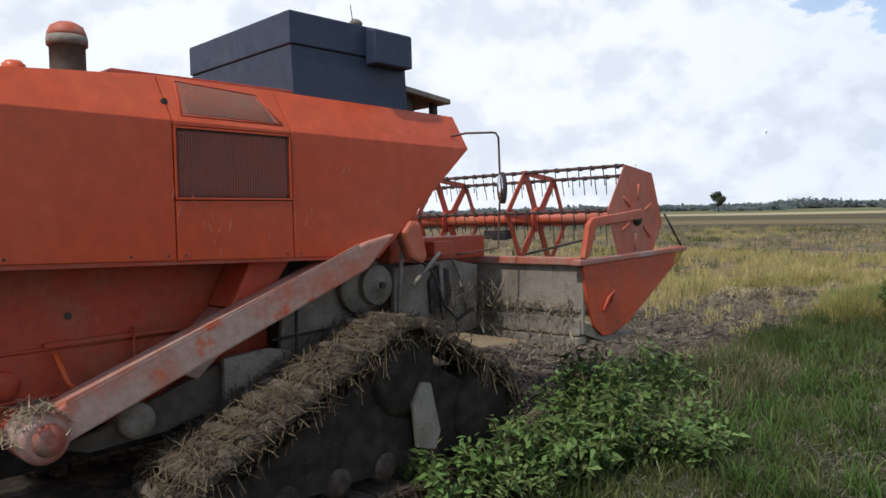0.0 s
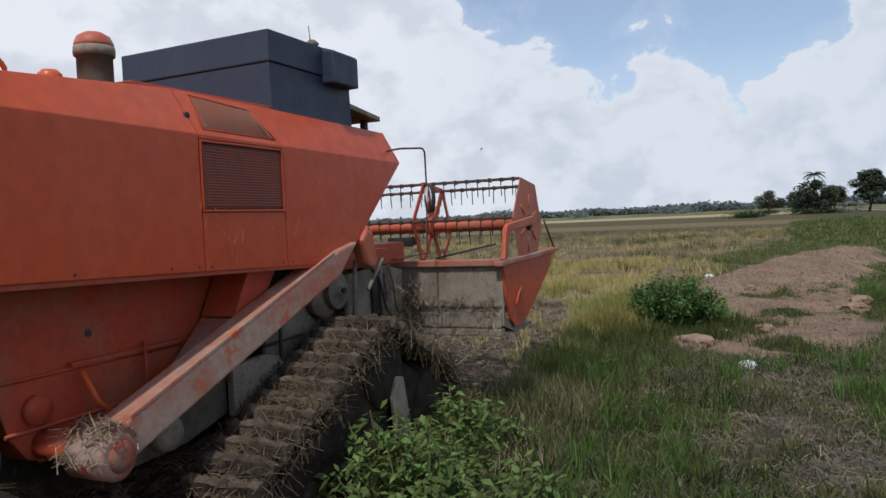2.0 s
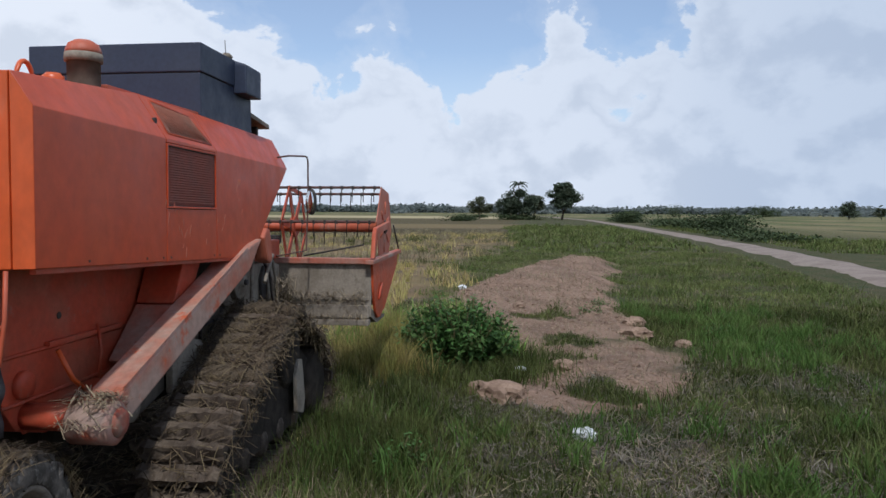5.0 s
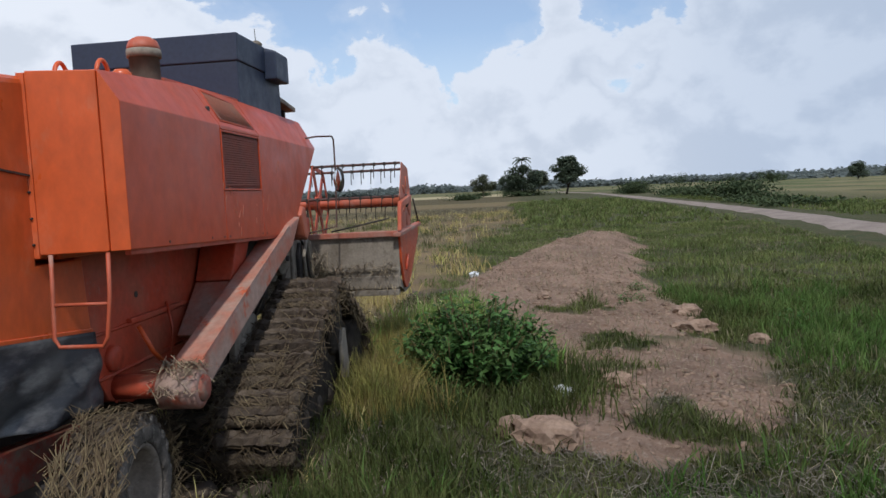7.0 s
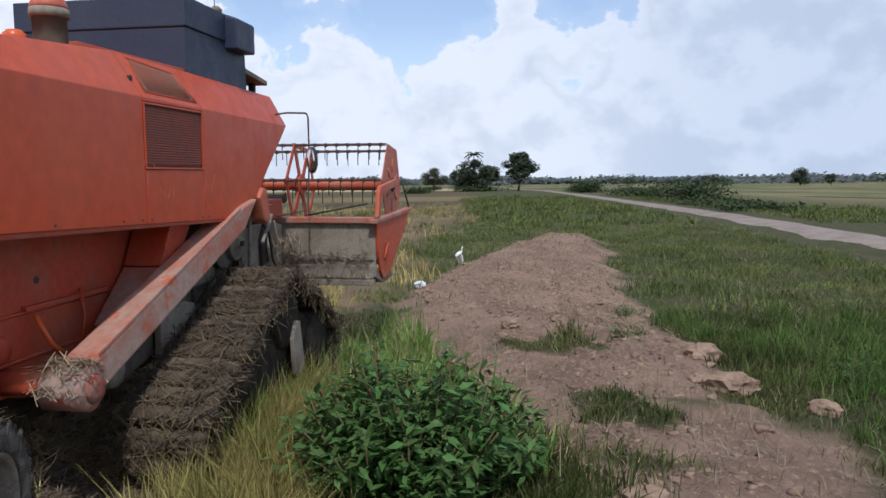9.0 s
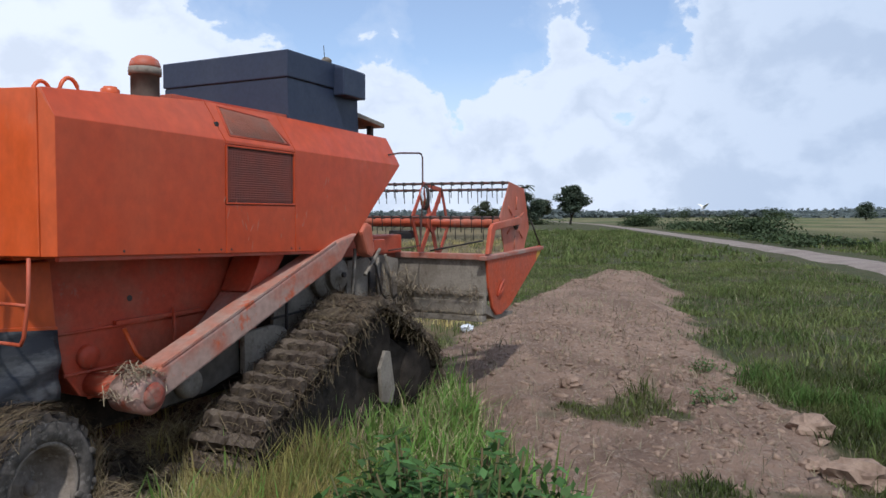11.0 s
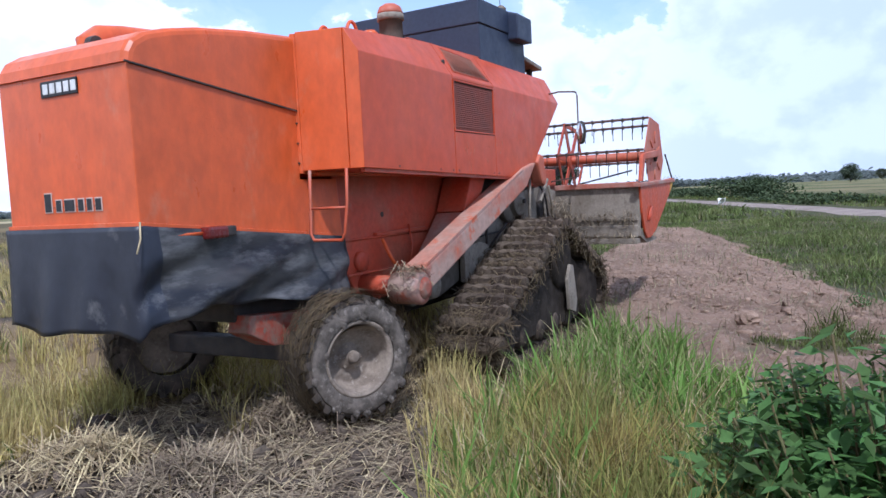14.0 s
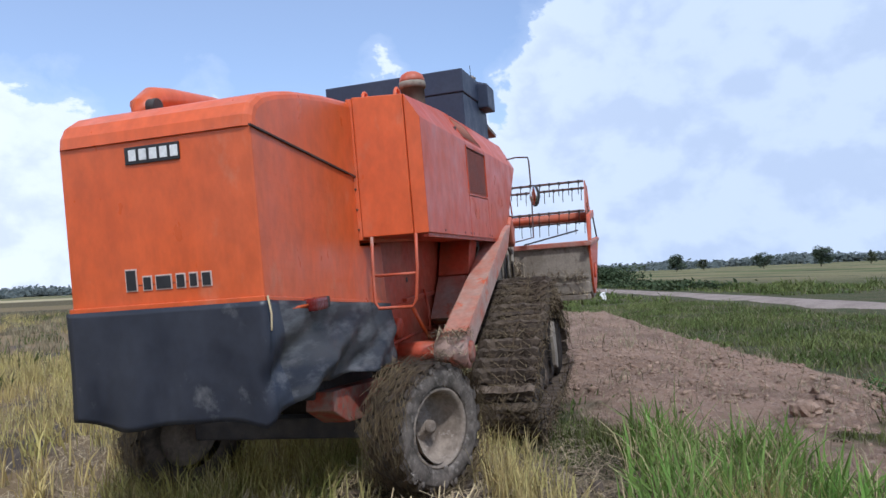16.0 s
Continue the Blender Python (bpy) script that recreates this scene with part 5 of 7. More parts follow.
def tracks():
    n = round(LOOP_S[-1] / 0.168)
    pitch = LOOP_S[-1] / n
    rng = np.random.default_rng(51)
    metal = []
    for v in range(4):
        prof = [(-0.074, -0.02), (0.074, -0.02), (0.074, 0.014), (0.05, 0.03), (0.034, 0.085), (-0.024, 0.09), (-0.05, 0.03), (-0.074, 0.014)]
        bm = bmesh.new()
        rings = []
        for y in np.linspace(-0.31, 0.31, 15):
            thin = 0.75 if abs(y) > 0.3 else 1.0
            rings.append([bm.verts.new((x * thin + rng.normal(0, 0.006), y + rng.normal(0, 0.005), z * thin + (rng.normal(0, 0.011) if z > 0 else 0))) for x, z in prof])
        for p, q in zip(rings, rings[1:]):
            for f in range(8):
                bm.faces.new((p[f - 1], p[f], q[f], q[f - 1]))
        bm.faces.new(rings[0]), bm.faces.new(rings[-1])
        bmesh.ops.recalc_face_normals(bm, faces=bm.faces)
        me = bpy.data.meshes.new("track_shoe")
        bm.to_mesh(me)
        bm.free()
        me.materials.append(SHOE)
        k = 40
        p = np.stack([rng.uniform(-0.07, 0.07, k), rng.uniform(-0.33, 0.33, k), rng.uniform(0.03, 0.085, k)], 1)
        V, F = litter(p, rng.uniform(0.08, 0.30, k), np.full(k, 0.006), rng, 0.35)
        tmp = arrays("track_straw", V, F, MUDSTRAW)
        sm = tmp.data
        bpy.data.objects.remove(tmp)
        metal.append((me, sm))
    mats = []
    for v in range(6):
        heavy = v < 4
        nx, ny = 7, 22
        gx, gy = np.meshgrid(np.linspace(-0.088, 0.088, nx), np.linspace(-0.345, 0.345, ny), indexing="ij")
        edge = np.minimum(1, (0.345 - np.abs(gy)) / 0.05 + 0.15) * np.minimum(1, (0.088 - np.abs(gx)) / 0.04 + 0.25)
        lump = 0.5 + 0.5 * waves(gx * 3 + v, gy + v * 5, 53, 9.0, 3)
        top = (0.055 + (0.075 if heavy else 0.04) * np.clip(lump, 0.05, 1.2)) * np.clip(edge, 0.1, 1) + rng.normal(0, 0.006, gx.shape)
        P = np.stack([gx + rng.normal(0, 0.007, gx.shape), gy + rng.normal(0, 0.010, gx.shape), top], -1)
        Q = np.stack([gx * 0.85, gy * 0.95, np.full(gx.shape, -0.01)], -1)
        V = np.concatenate([P.reshape(-1, 3), Q.reshape(-1, 3)])
        a, b = np.meshgrid(np.arange(nx - 1), np.arange(ny - 1), indexing="ij")
        c = (a * ny + b).ravel()
        rim = [(0, j) for j in range(ny)] + [(i, ny - 1) for i in range(1, nx)] + [(nx - 1, j) for j in range(ny - 2, -1, -1)] + [(i, 0) for i in range(nx - 2, 0, -1)]
        r = np.array([i * ny + j for i, j in rim])
        F = np.concatenate([np.stack([c, c + ny, c + ny + 1, c + 1], 1), np.stack([r, np.roll(r, -1), np.roll(r, -1) + nx * ny, r + nx * ny], 1)])
        tmp = arrays("mud_mat", V, F, MATMUD)
        mm = tmp.data
        bpy.data.objects.remove(tmp)
        k = 95 if heavy else 50
        p = np.stack([rng.uniform(-0.10, 0.10, k), rng.uniform(-0.37, 0.37, k), rng.uniform(0.05, 0.135 if heavy else 0.09, k)], 1)
        p[:, 2] *= np.where(np.abs(p[:, 1]) > 0.32, rng.uniform(-0.6, 0.8, k), 1)
        V, F = litter(p, rng.uniform(0.06, 0.28, k), rng.uniform(0.004, 0.008, k), rng, 0.3)
        tmp = arrays("mat_straw", V, F, MUDSTRAW)
        sm = tmp.data
        bpy.data.objects.remove(tmp)
        mats.append((mm, sm))
    for side, y in (("right", -0.19), ("left", 2.39)):
        tr = new("track")
        tr.parent = machine
        tagged(tr, "mud-caked steel crawler track matted with straw")
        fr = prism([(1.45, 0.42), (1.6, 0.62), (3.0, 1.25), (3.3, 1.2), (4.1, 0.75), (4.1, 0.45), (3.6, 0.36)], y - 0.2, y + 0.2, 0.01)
        part("track_frame", fr, MUDSHADE, tr, "muddy frame plate, darkened with the shade inside the track")
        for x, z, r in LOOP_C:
            part("track_wheel", turned([(0.05, -0.26), (r - 0.09, -0.25), (r - 0.03, -0.22), (r - 0.03, 0.22), (r - 0.09, 0.25), (0.05, 0.26)], (x, y, z), 22), MUDSHADE, tr)
        for x in (2.0, 2.45, 2.9, 3.35):
            part("track_roller", turned([(0.05, -0.22), (0.11, -0.2), (0.11, 0.2), (0.05, 0.22)], (x, y, 0.42), 16), SHOE, tr)
        if side == "right":
            part("track_guard", prism([(3.16, 0.52), (3.12, 0.86), (3.22, 1.02), (3.32, 1.0), (3.42, 0.6), (3.36, 0.46)], y - 0.29, y - 0.25, 0.01), DUST, tr, "pale dusty guard plate")
            k = 900
            u = rng.uniform(0, LOOP_S[-1], k)
            p = np.stack([np.interp(u, LOOP_S, LOOP_P[:, 0]), y - 0.30 + rng.normal(0, 0.03, k), np.interp(u, LOOP_S, LOOP_P[:, 1]) - rng.uniform(0, 0.12, k)], 1)
            V, F = litter(p, rng.uniform(0.1, 0.35, k), np.full(k, 0.006), rng, 0.9)
            tagged(arrays("hanging_straw", V, F, MUDSTRAW, tr), kind="stuff")
        for k in range(n):
            me, sm = metal[rng.integers(4)]
            sh, st = new("track_shoe", me), new("track_straw", sm)
            sh.parent = st.parent = tr
            tagged(st, kind="stuff")
            u = k * pitch / LOOP_S[-1]
            loaded = 0.85 if u < 0.30 or u > 0.96 else (0.6 if u < 0.70 else 0.1)
            if rng.random() < loaded:
                mm, ms = mats[rng.integers(6) if u < 0.2 else rng.integers(2, 6)]
                for name, data in (("mud_mat", mm), ("mat_straw", ms)):
                    ob = new(name, data)
                    ob.parent = tr
                    tagged(ob, kind="stuff" if name == "mat_straw" else "")
                    SHOES.append((ob, k * pitch, y))
                    ob.matrix_basis = loop_pose(k * pitch, y)
            SHOES.append((st, k * pitch, y))
            st.matrix_basis = loop_pose(k * pitch, y)
            SHOES.append((sh, k * pitch, y))
            sh.matrix_basis = loop_pose(k * pitch, y)


def wheel(y, side):
    """A muddy tractor-type tyre on a dished rim, about its own axle."""
    R, w = 0.46, 0.15
    s = -1 if side == "right" else 1
    prof = [(0.27, -w * 0.9), (0.30, -w), (0.37, -w * 1.08), (0.42, -w * 0.98), (0.44, -w * 0.7), (0.445, 0), (0.44, w * 0.7), (0.42, w * 0.98), (0.37, w * 1.08), (0.30, w), (0.27, w * 0.9)]
    bm = turned(prof, (0, 0, 0), 48, None, False)
    ob = part("rear_wheel", bm, TYRE, machine, "mud-caked rear tyre with straw wound round it")
    for h in (-1, 1):
        tmp = hull([(-0.03, 0.0, 0.43), (0.03, 0.0, 0.43), (-0.025, 0.0, 0.468), (0.025, 0.0, 0.468), (0.03, w * 1.02 * h, 0.40), (0.10, w * 1.02 * h, 0.40), (0.04, w * 0.95 * h, 0.455), (0.09, w * 0.95 * h, 0.455)])
        me = bpy.data.meshes.new("tread_lug")
        tmp.to_mesh(me)
        tmp.free()
        me.materials.append(TYRE)
        for k in range(22):
            lug = new("tread_lug", me)
            lug.parent = ob
            lug.matrix_basis = Matrix.Rotation(2 * math.pi * (k + (0.5 if h > 0 else 0)) / 22, 4, "Y")
    rim = turned([(0.05, s * 0.03), (0.05, s * 0.01), (0.10, s * -0.01), (0.11, s * -0.03), (0.20, s * -0.035), (0.235, s * 0.02), (0.25, s * 0.12), (0.27, s * 0.15), (0.29, s * 0.142), (0.285, s * 0.12), (0.26, s * -0.06)], (0, 0, 0), 36)
    rm = part("rim", rim, MUDRIM, ob, "dished rim filled with dried mud")
    part("muddy_sidewall", turned([(0.292, s * 0.150), (0.31, s * 0.164), (0.36, s * 0.168), (0.395, s * 0.160), (0.41, s * 0.150), (0.35, s * 0.14), (0.292, s * 0.150)], (0, 0, 0), 40, None, False), SIDEWALL, ob, "pale mud smeared on the sidewall")
    hb = turned([(0.025, s * 0.07), (0.045, s * 0.065), (0.05, s * 0.0)], (0, 0, 0), 12)
    for k in range(6):
        a = 2 * math.pi * k / 6
        hb = turned([(0.014, s * 0.0), (0.014, s * -0.04)], (0.085 * math.cos(a), 0, 0.085 * math.sin(a)), 6, hb)
    part("hub", hb, MUDRIM, ob)
    rng = random.Random(8)
    mud, rings = bmesh.new(), []
    for r in np.linspace(0.055, 0.245, 10):
        ring = []
        for k in range(44):
            a = 2 * math.pi * k / 44
            low = max(0.0, math.cos(a - 2.4)) ** 1.5 * smooth(0.08, 0.22, r) * 0.075
            rough = noise.noise(Vector((math.cos(a) * r, math.sin(a) * r, 0.3)) * 16) * 0.018 + noise.noise(Vector((math.cos(a) * r, math.sin(a) * r, 0.7)) * 45) * 0.007
            rim_y = float(np.interp(r, (0.05, 0.11, 0.20, 0.235, 0.25), (0.012, -0.03, -0.035, 0.02, 0.12)))
            ring.append(mud.verts.new((r * math.cos(a), s * (rim_y + 0.006 + float(low) + rough), r * math.sin(a))))
        rings.append(ring)
    for p, q in zip(rings, rings[1:]):
        for k in range(44):
            mud.faces.new((p[k - 1], p[k], q[k], q[k - 1]))
    bmesh.ops.recalc_face_normals(mud, faces=mud.faces)
    part("mud_fill", mud, MUDRIM, ob, "dried mud smeared over the rim", True)
    mud = bmesh.new()
    for k in range(70):
        a, r = rng.uniform(0, 6.283), rng.uniform(0.30, 0.42)
        q = rng.uniform(0.012, 0.035)
        bmesh.ops.create_icosphere(mud, subdivisions=1, radius=1, matrix=Matrix.LocRotScale((r * math.cos(a), s * 0.155, r * math.sin(a)), None, (q * 1.5, q * 0.5, q)))
    tagged(part("mud_crust", mud, SIDEWALL, ob), kind="stuff")
    g = np.random.default_rng(9)
    n = 2100
    a = g.uniform(0, 2 * np.pi, n)
    r = g.uniform(0.42, 0.51, n)
    p = np.stack([r * np.cos(a), g.uniform(-0.17, 0.17, n), r * np.sin(a)], 1)
    L = g.uniform(0.08, 0.3, n)
    t = np.stack([-np.sin(a), g.normal(0, 0.6, n), np.cos(a)], 1) * (L * 0.5)[:, None]
    sw = np.stack([np.zeros(n), np.full(n, 0.0025), np.zeros(n)], 1)
    V = np.stack([p - t - sw, p - t + sw, p + t + sw, p + t - sw], 1).reshape(-1, 3)
    F = np.arange(4 * n).reshape(-1, 4)
    tagged(arrays("wound_straw", V, F, MUDSTRAW, ob), kind="stuff")
    ROLLING.append((ob, (-0.18, y, 0.70)))
    ob.matrix_basis = pose(-0.18, y, 0.70)


flank()
scuffs()
core()
elevator()
running_gear()
hood()
skirt()
ladder()
roof_things()
cutter()
tracks()
wheel(0.10, "right")
wheel(2.10, "left")


# ---- plants, earth and litter ----
def verge_grass():
    rng = np.random.default_rng(61)
    zones = ((3, 22, -9.5, 0.2, 3300, 28, 0.18, 0.009), (22, 46, -22, 0.0, 1900, 26, 0.20, 0.016), (-6, 3, -9.5, 0.5, 700, 22, 0.25, 0.010), (46, 120, -36, -5, 1500, 22, 0.40, 0.05), (8, 22, -16, -9.5, 900, 24, 0.22, 0.014))
    for x0, x1, y0, y1, tufts, per, tall, wide in zones:
        c = np.stack([rng.uniform(x0, x1, tufts * 2), rng.uniform(y0, y1, tufts * 2)], 1)
        keep = (earth_at(c[:, 0], c[:, 1]) < rng.uniform(0.05, 0.6, len(c))) & (field_at(c[:, 0], c[:, 1]) < rng.uniform(0.2, 0.9, len(c))) & (swath_at(c[:, 0], c[:, 1]) < 0.35) & (np.abs(c[:, 1] - road_mid(c[:, 0])) > 3.2)
        bare = waves(c[:, 0], c[:, 1], 52, 1.5) + 0.4 * waves(c[:, 0], c[:, 1], 54, 5.0, 2)
        c = c[keep & (bare > rng.uniform(-1.1, 0.35, len(c)))]
        h = tall * (0.45 + 1.15 * smooth(-0.4, 0.9, waves(c[:, 0], c[:, 1], 21, 1.2))) * rng.uniform(0.55, 1.35, len(c))
        k = np.repeat(np.arange(len(c)), per)
        spread = 0.10 if x0 < 22 else 0.22
        p = c[k] + rng.normal(0, spread, (len(k), 2))
        V, F = blades(p, ground_z(p[:, 0], p[:, 1]), h[k] * rng.uniform(0.5, 1.1, len(k)), np.full(len(k), wide) * rng.uniform(0.6, 2.0, len(k)), rng.uniform(0.3, 0.99, len(k)), rng)
        tagged(arrays("grass", V, F, VERGE if x0 >= 22 else GRASS), "green verge grass with some dry blades", "grass", kind="stuff")
        # a short, dense undergrowth between the tufts
        n = 60000 if x0 == 3 else (45000 if x0 == 22 else (6000 if x0 < 3 else 12000))
        p = np.stack([rng.uniform(x0, x1, n), rng.uniform(y0, y1, n)], 1)
        ok = (earth_at(p[:, 0], p[:, 1]) < rng.uniform(0.0, 0.5, n)) & (field_at(p[:, 0], p[:, 1]) < 0.6) & (swath_at(p[:, 0], p[:, 1]) < 0.4) & (np.abs(p[:, 1] - road_mid(p[:, 0])) > 2.8)
        p = p[ok]
        V, F = blades(p, ground_z(p[:, 0], p[:, 1]), rng.uniform(0.05, 0.16, len(p)) * (tall / 0.25), np.full(len(p), wide), rng.uniform(0.2, 0.95, len(p)), rng)
        tagged(arrays("short_grass", V, F, VERGE if x0 >= 22 else GRASS), "short green undergrowth of the verge", "grass", kind="stuff")
        # bleached stems among the green
        n = {3: 17000, 8: 4000, 22: 15000, -6: 1500, 46: 1500}[x0]
        p = np.stack([rng.uniform(x0, x1, n), rng.uniform(y0, y1, n)], 1)
        p = p[(field_at(p[:, 0], p[:, 1]) < 0.6) & (swath_at(p[:, 0], p[:, 1]) < 0.4) & (waves(p[:, 0], p[:, 1], 35, 1.1) > rng.uniform(-1, 0.6, n)) & (np.abs(p[:, 1] - road_mid(p[:, 0])) > 2.8)]
        V, F = blades(p, ground_z(p[:, 0], p[:, 1]), tall * rng.uniform(0.4, 1.3, len(p)), np.full(len(p), wide * 0.75), rng.uniform(0.3, 0.98, len(p)), rng)
        tagged(arrays("dry_grass", V, F, DRYGRASS), "bleached dry grass stems among the green", "grass", kind="stuff")


def tall_grass():
    """The tall bright grass between the bank and the machine's last stretch, and the yellow strip along the field."""
    rng = np.random.default_rng(62)
    n = 420
    c = np.stack([rng.uniform(15.5, 21.5, n), rng.uniform(-2.9, 0.2, n)], 1)
    edge = -0.55 - 0.45 * (c[:, 0] - 17.5)
    c = c[(c[:, 1] < np.minimum(0.0, edge + 0.2)) & (earth_at(c[:, 0], c[:, 1]) < 0.4)]
    k = np.repeat(np.arange(len(c)), 36)
    p = c[k] + rng.normal(0, 0.11, (len(k), 2))
    tuft = rng.uniform(0.5, 1.25, len(c))
    V, F = blades(p, ground_z(p[:, 0], p[:, 1]), tuft[k] * rng.uniform(0.16, 0.56, len(k)), rng.uniform(0.010, 0.032, len(k)), rng.uniform(0.05, 0.95, len(k)), rng)
    tagged(arrays("tall_grass", V, F, TALL), "tall fresh green grass beside the earth bank", "grass", kind="stuff")
    # pale stalks standing among it
    m = 3000
    k = rng.integers(0, len(c), m)
    p = c[k] + rng.normal(0, 0.15, (m, 2))
    V, F = blades(p, ground_z(p[:, 0], p[:, 1]), rng.uniform(0.15, 0.58, m), rng.uniform(0.005, 0.011, m), rng.uniform(0.2, 0.98, m), rng)
    tagged(arrays("dry_grass", V, F, STRAW), "pale dry stalks among the tall green grass", "grass", kind="stuff")
    # lush bright tufts of broad blades in the verge
    for x0, x1, y0, y1, n in ((3.5, 12.5, -7.5, -0.4, 620), (12.5, 22, -9.0, -5.6, 380)):
        c = np.stack([rng.uniform(x0, x1, n), rng.uniform(y0, y1, n)], 1)
        c = c[(earth_at(c[:, 0], c[:, 1]) < 0.2) & (waves(c[:, 0], c[:, 1], 45, 1.0) > rng.uniform(-0.5, 0.5, n))]
        size = rng.uniform(0.6, 1.3, len(c))
        k = np.repeat(np.arange(len(c)), 42)
        p = c[k] + rng.normal(0, 0.09, (len(k), 2)) * size[k][:, None]
        V, F = blades(p, ground_z(p[:, 0], p[:, 1]), size[k] * rng.uniform(0.12, 0.36, len(k)), rng.uniform(0.007, 0.019, len(k)), rng.uniform(0.2, 0.98, len(k)), rng)
        tagged(arrays("lush_grass", V, F, LUSH), "lush broad-bladed green tufts in the verge", "grass", kind="stuff")
    # grey dead thatch between the tufts
    n = 26000
    p = np.stack([rng.uniform(3.0, 15.0, n), rng.uniform(-7.5, -0.3, n)], 1)
    p = p[(earth_at(p[:, 0], p[:, 1]) < 0.5) & (waves(p[:, 0], p[:, 1], 52, 1.5) < rng.uniform(-0.5, 0.7, n))]
    V, F = litter(np.column_stack([p, ground_z(p[:, 0], p[:, 1]) + rng.uniform(0, 0.07, len(p))]), rng.uniform(0.05, 0.26, len(p)), rng.uniform(0.004, 0.010, len(p)), rng, 0.35)
    tagged(arrays("dead_thatch", V, F, THATCH), "grey dead thatch lying between the tufts", "dry grass", kind="stuff")
    # grey dead thatch on the trodden path
    n = 3600
    p = np.stack([rng.uniform(5.0, 11.5, n), rng.normal(-3.45, 0.45, n)], 1)
    V, F = litter(np.column_stack([p, ground_z(p[:, 0], p[:, 1]) + rng.uniform(0, 0.05, n)]), rng.uniform(0.06, 0.28, n), rng.uniform(0.004, 0.009, n), rng, 0.25)
    tagged(arrays("dead_thatch", V, F, THATCH), "grey dead thatch trodden into the path", "dry grass", kind="stuff")
    # long broad sedge leaves beside the bush
    m = 130
    p = np.stack([rng.uniform(15.3, 17.6, m), rng.uniform(-2.7, -1.2, m)], 1)
    V, F = blades(p, ground_z(p[:, 0], p[:, 1]), rng.uniform(0.45, 0.85, m), rng.uniform(0.018, 0.036, m), rng.uniform(0.4, 0.95, m), rng)
    tagged(arrays("sedge", V, F, TALL), "long broad sedge leaves beside the bush", "sedge", kind="stuff")
    # brown withered stems behind the leafy weeds
    n = 5200
    p = np.stack([rng.uniform(5.2, 9.5, n), rng.uniform(-1.5, -0.2, n)], 1)
    p = p[waves(p[:, 0], p[:, 1], 44, 1.8) > rng.uniform(-0.8, 0.5, n)]
    V, F = blades(p, ground_z(p[:, 0], p[:, 1]), rng.uniform(0.1, 0.42, len(p)), rng.uniform(0.005, 0.011, len(p)), rng.uniform(0.2, 0.98, len(p)), rng)
    tagged(arrays("withered_grass", V, F, OLDSTRAW), "brown withered stems at the field's edge", "grass", kind="stuff")
    n = 260
    c = np.stack([rng.uniform(6.5, 15.0, n), rng.uniform(-1.5, -0.15, n)], 1)
    k = np.repeat(np.arange(n), 32)
    p = c[k] + rng.normal(0, 0.10, (len(k), 2))
    V, F = blades(p, ground_z(p[:, 0], p[:, 1]), rng.uniform(0.15, 0.42, len(k)), rng.uniform(0.006, 0.012, len(k)), rng.uniform(0.1, 0.85, len(k)), rng)
    tagged(arrays("tall_grass", V, F, GRASS), "rank green grass along the field's edge", "grass", kind="stuff")
    n = 230
    c = np.stack([rng.uniform(13.8, 17.4, n), rng.normal(-0.80, 0.22, n)], 1)
    size = rng.uniform(0.6, 1.25, n)
    k = np.repeat(np.arange(n), 46)
    p = c[k] + rng.normal(0, 0.09, (len(k), 2))
    V, F = blades(p, ground_z(p[:, 0], p[:, 1]), size[k] * rng.uniform(0.22, 0.62, len(k)), rng.uniform(0.006, 0.014, len(k)), rng.uniform(0.1, 0.8, len(k)), rng)
    tagged(arrays("standing_rice", V, F, RICE), "tall yellow-green rice stalks beside the bush", "rice stalks", kind="stuff")
    n = 64
    c = np.stack([rng.uniform(18.5, 20.7, n), rng.normal(0, 0.42, n)], 1)
    c[:, 1] += 1.75 - 0.5 * (c[:, 0] - 19.8)
    k = np.repeat(np.arange(n), 60)
    p = c[k] + rng.normal(0, 0.08, (len(k), 2))
    V, F = blades(p, ground_z(p[:, 0], p[:, 1]), rng.uniform(0.14, 0.44, len(k)), rng.uniform(0.005, 0.011, len(k)), rng.uniform(0.1, 0.9, len(k)), rng)
    tagged(arrays("rice_clumps", V, F, RICE), "yellow-green rice stalks left between the wheel tracks", "rice stalks", kind="stuff")
    n = 150
    c = np.stack([rng.uniform(14.8, 19.0, n), rng.uniform(2.4, 5.4, n)], 1)
    c = c[(waves(c[:, 0], c[:, 1], 58, 1.4) > -0.15) & (swath_at(c[:, 0], c[:, 1]) < 0.35)]
    size = rng.uniform(0.7, 1.3, len(c))
    k = np.repeat(np.arange(len(c)), 70)
    p = c[k] + rng.normal(0, 0.085, (len(k), 2))
    V, F = blades(p, ground_z(p[:, 0], p[:, 1]), size[k] * rng.uniform(0.16, 0.46, len(k)), rng.uniform(0.005, 0.011, len(k)), rng.uniform(0.1, 0.9, len(k)), rng)
    tagged(arrays("rice_clumps", V, F, YGRASS), "dense yellow clumps of rice left standing behind the machine", "rice stalks", kind="stuff")
    n = 420
    c = np.stack([rng.uniform(14.3, 20.5, n), rng.uniform(-1.0, 0.6, n)], 1)
    low = np.where(c[:, 0] < 15.5, -0.10, 0.15)
    c = c[(c[:, 1] < low) & (c[:, 1] > -0.95 + 0.9 * smooth(16, 18, c[:, 0]))]
    k = np.repeat(np.arange(len(c)), 34)
    p = c[k] + rng.normal(0, 0.08, (len(k), 2))
    V, F = blades(p, ground_z(p[:, 0], p[:, 1]), rng.uniform(0.14, 0.46, len(k)), rng.uniform(0.006, 0.012, len(k)), rng.uniform(0.05, 0.6, len(k)), rng)
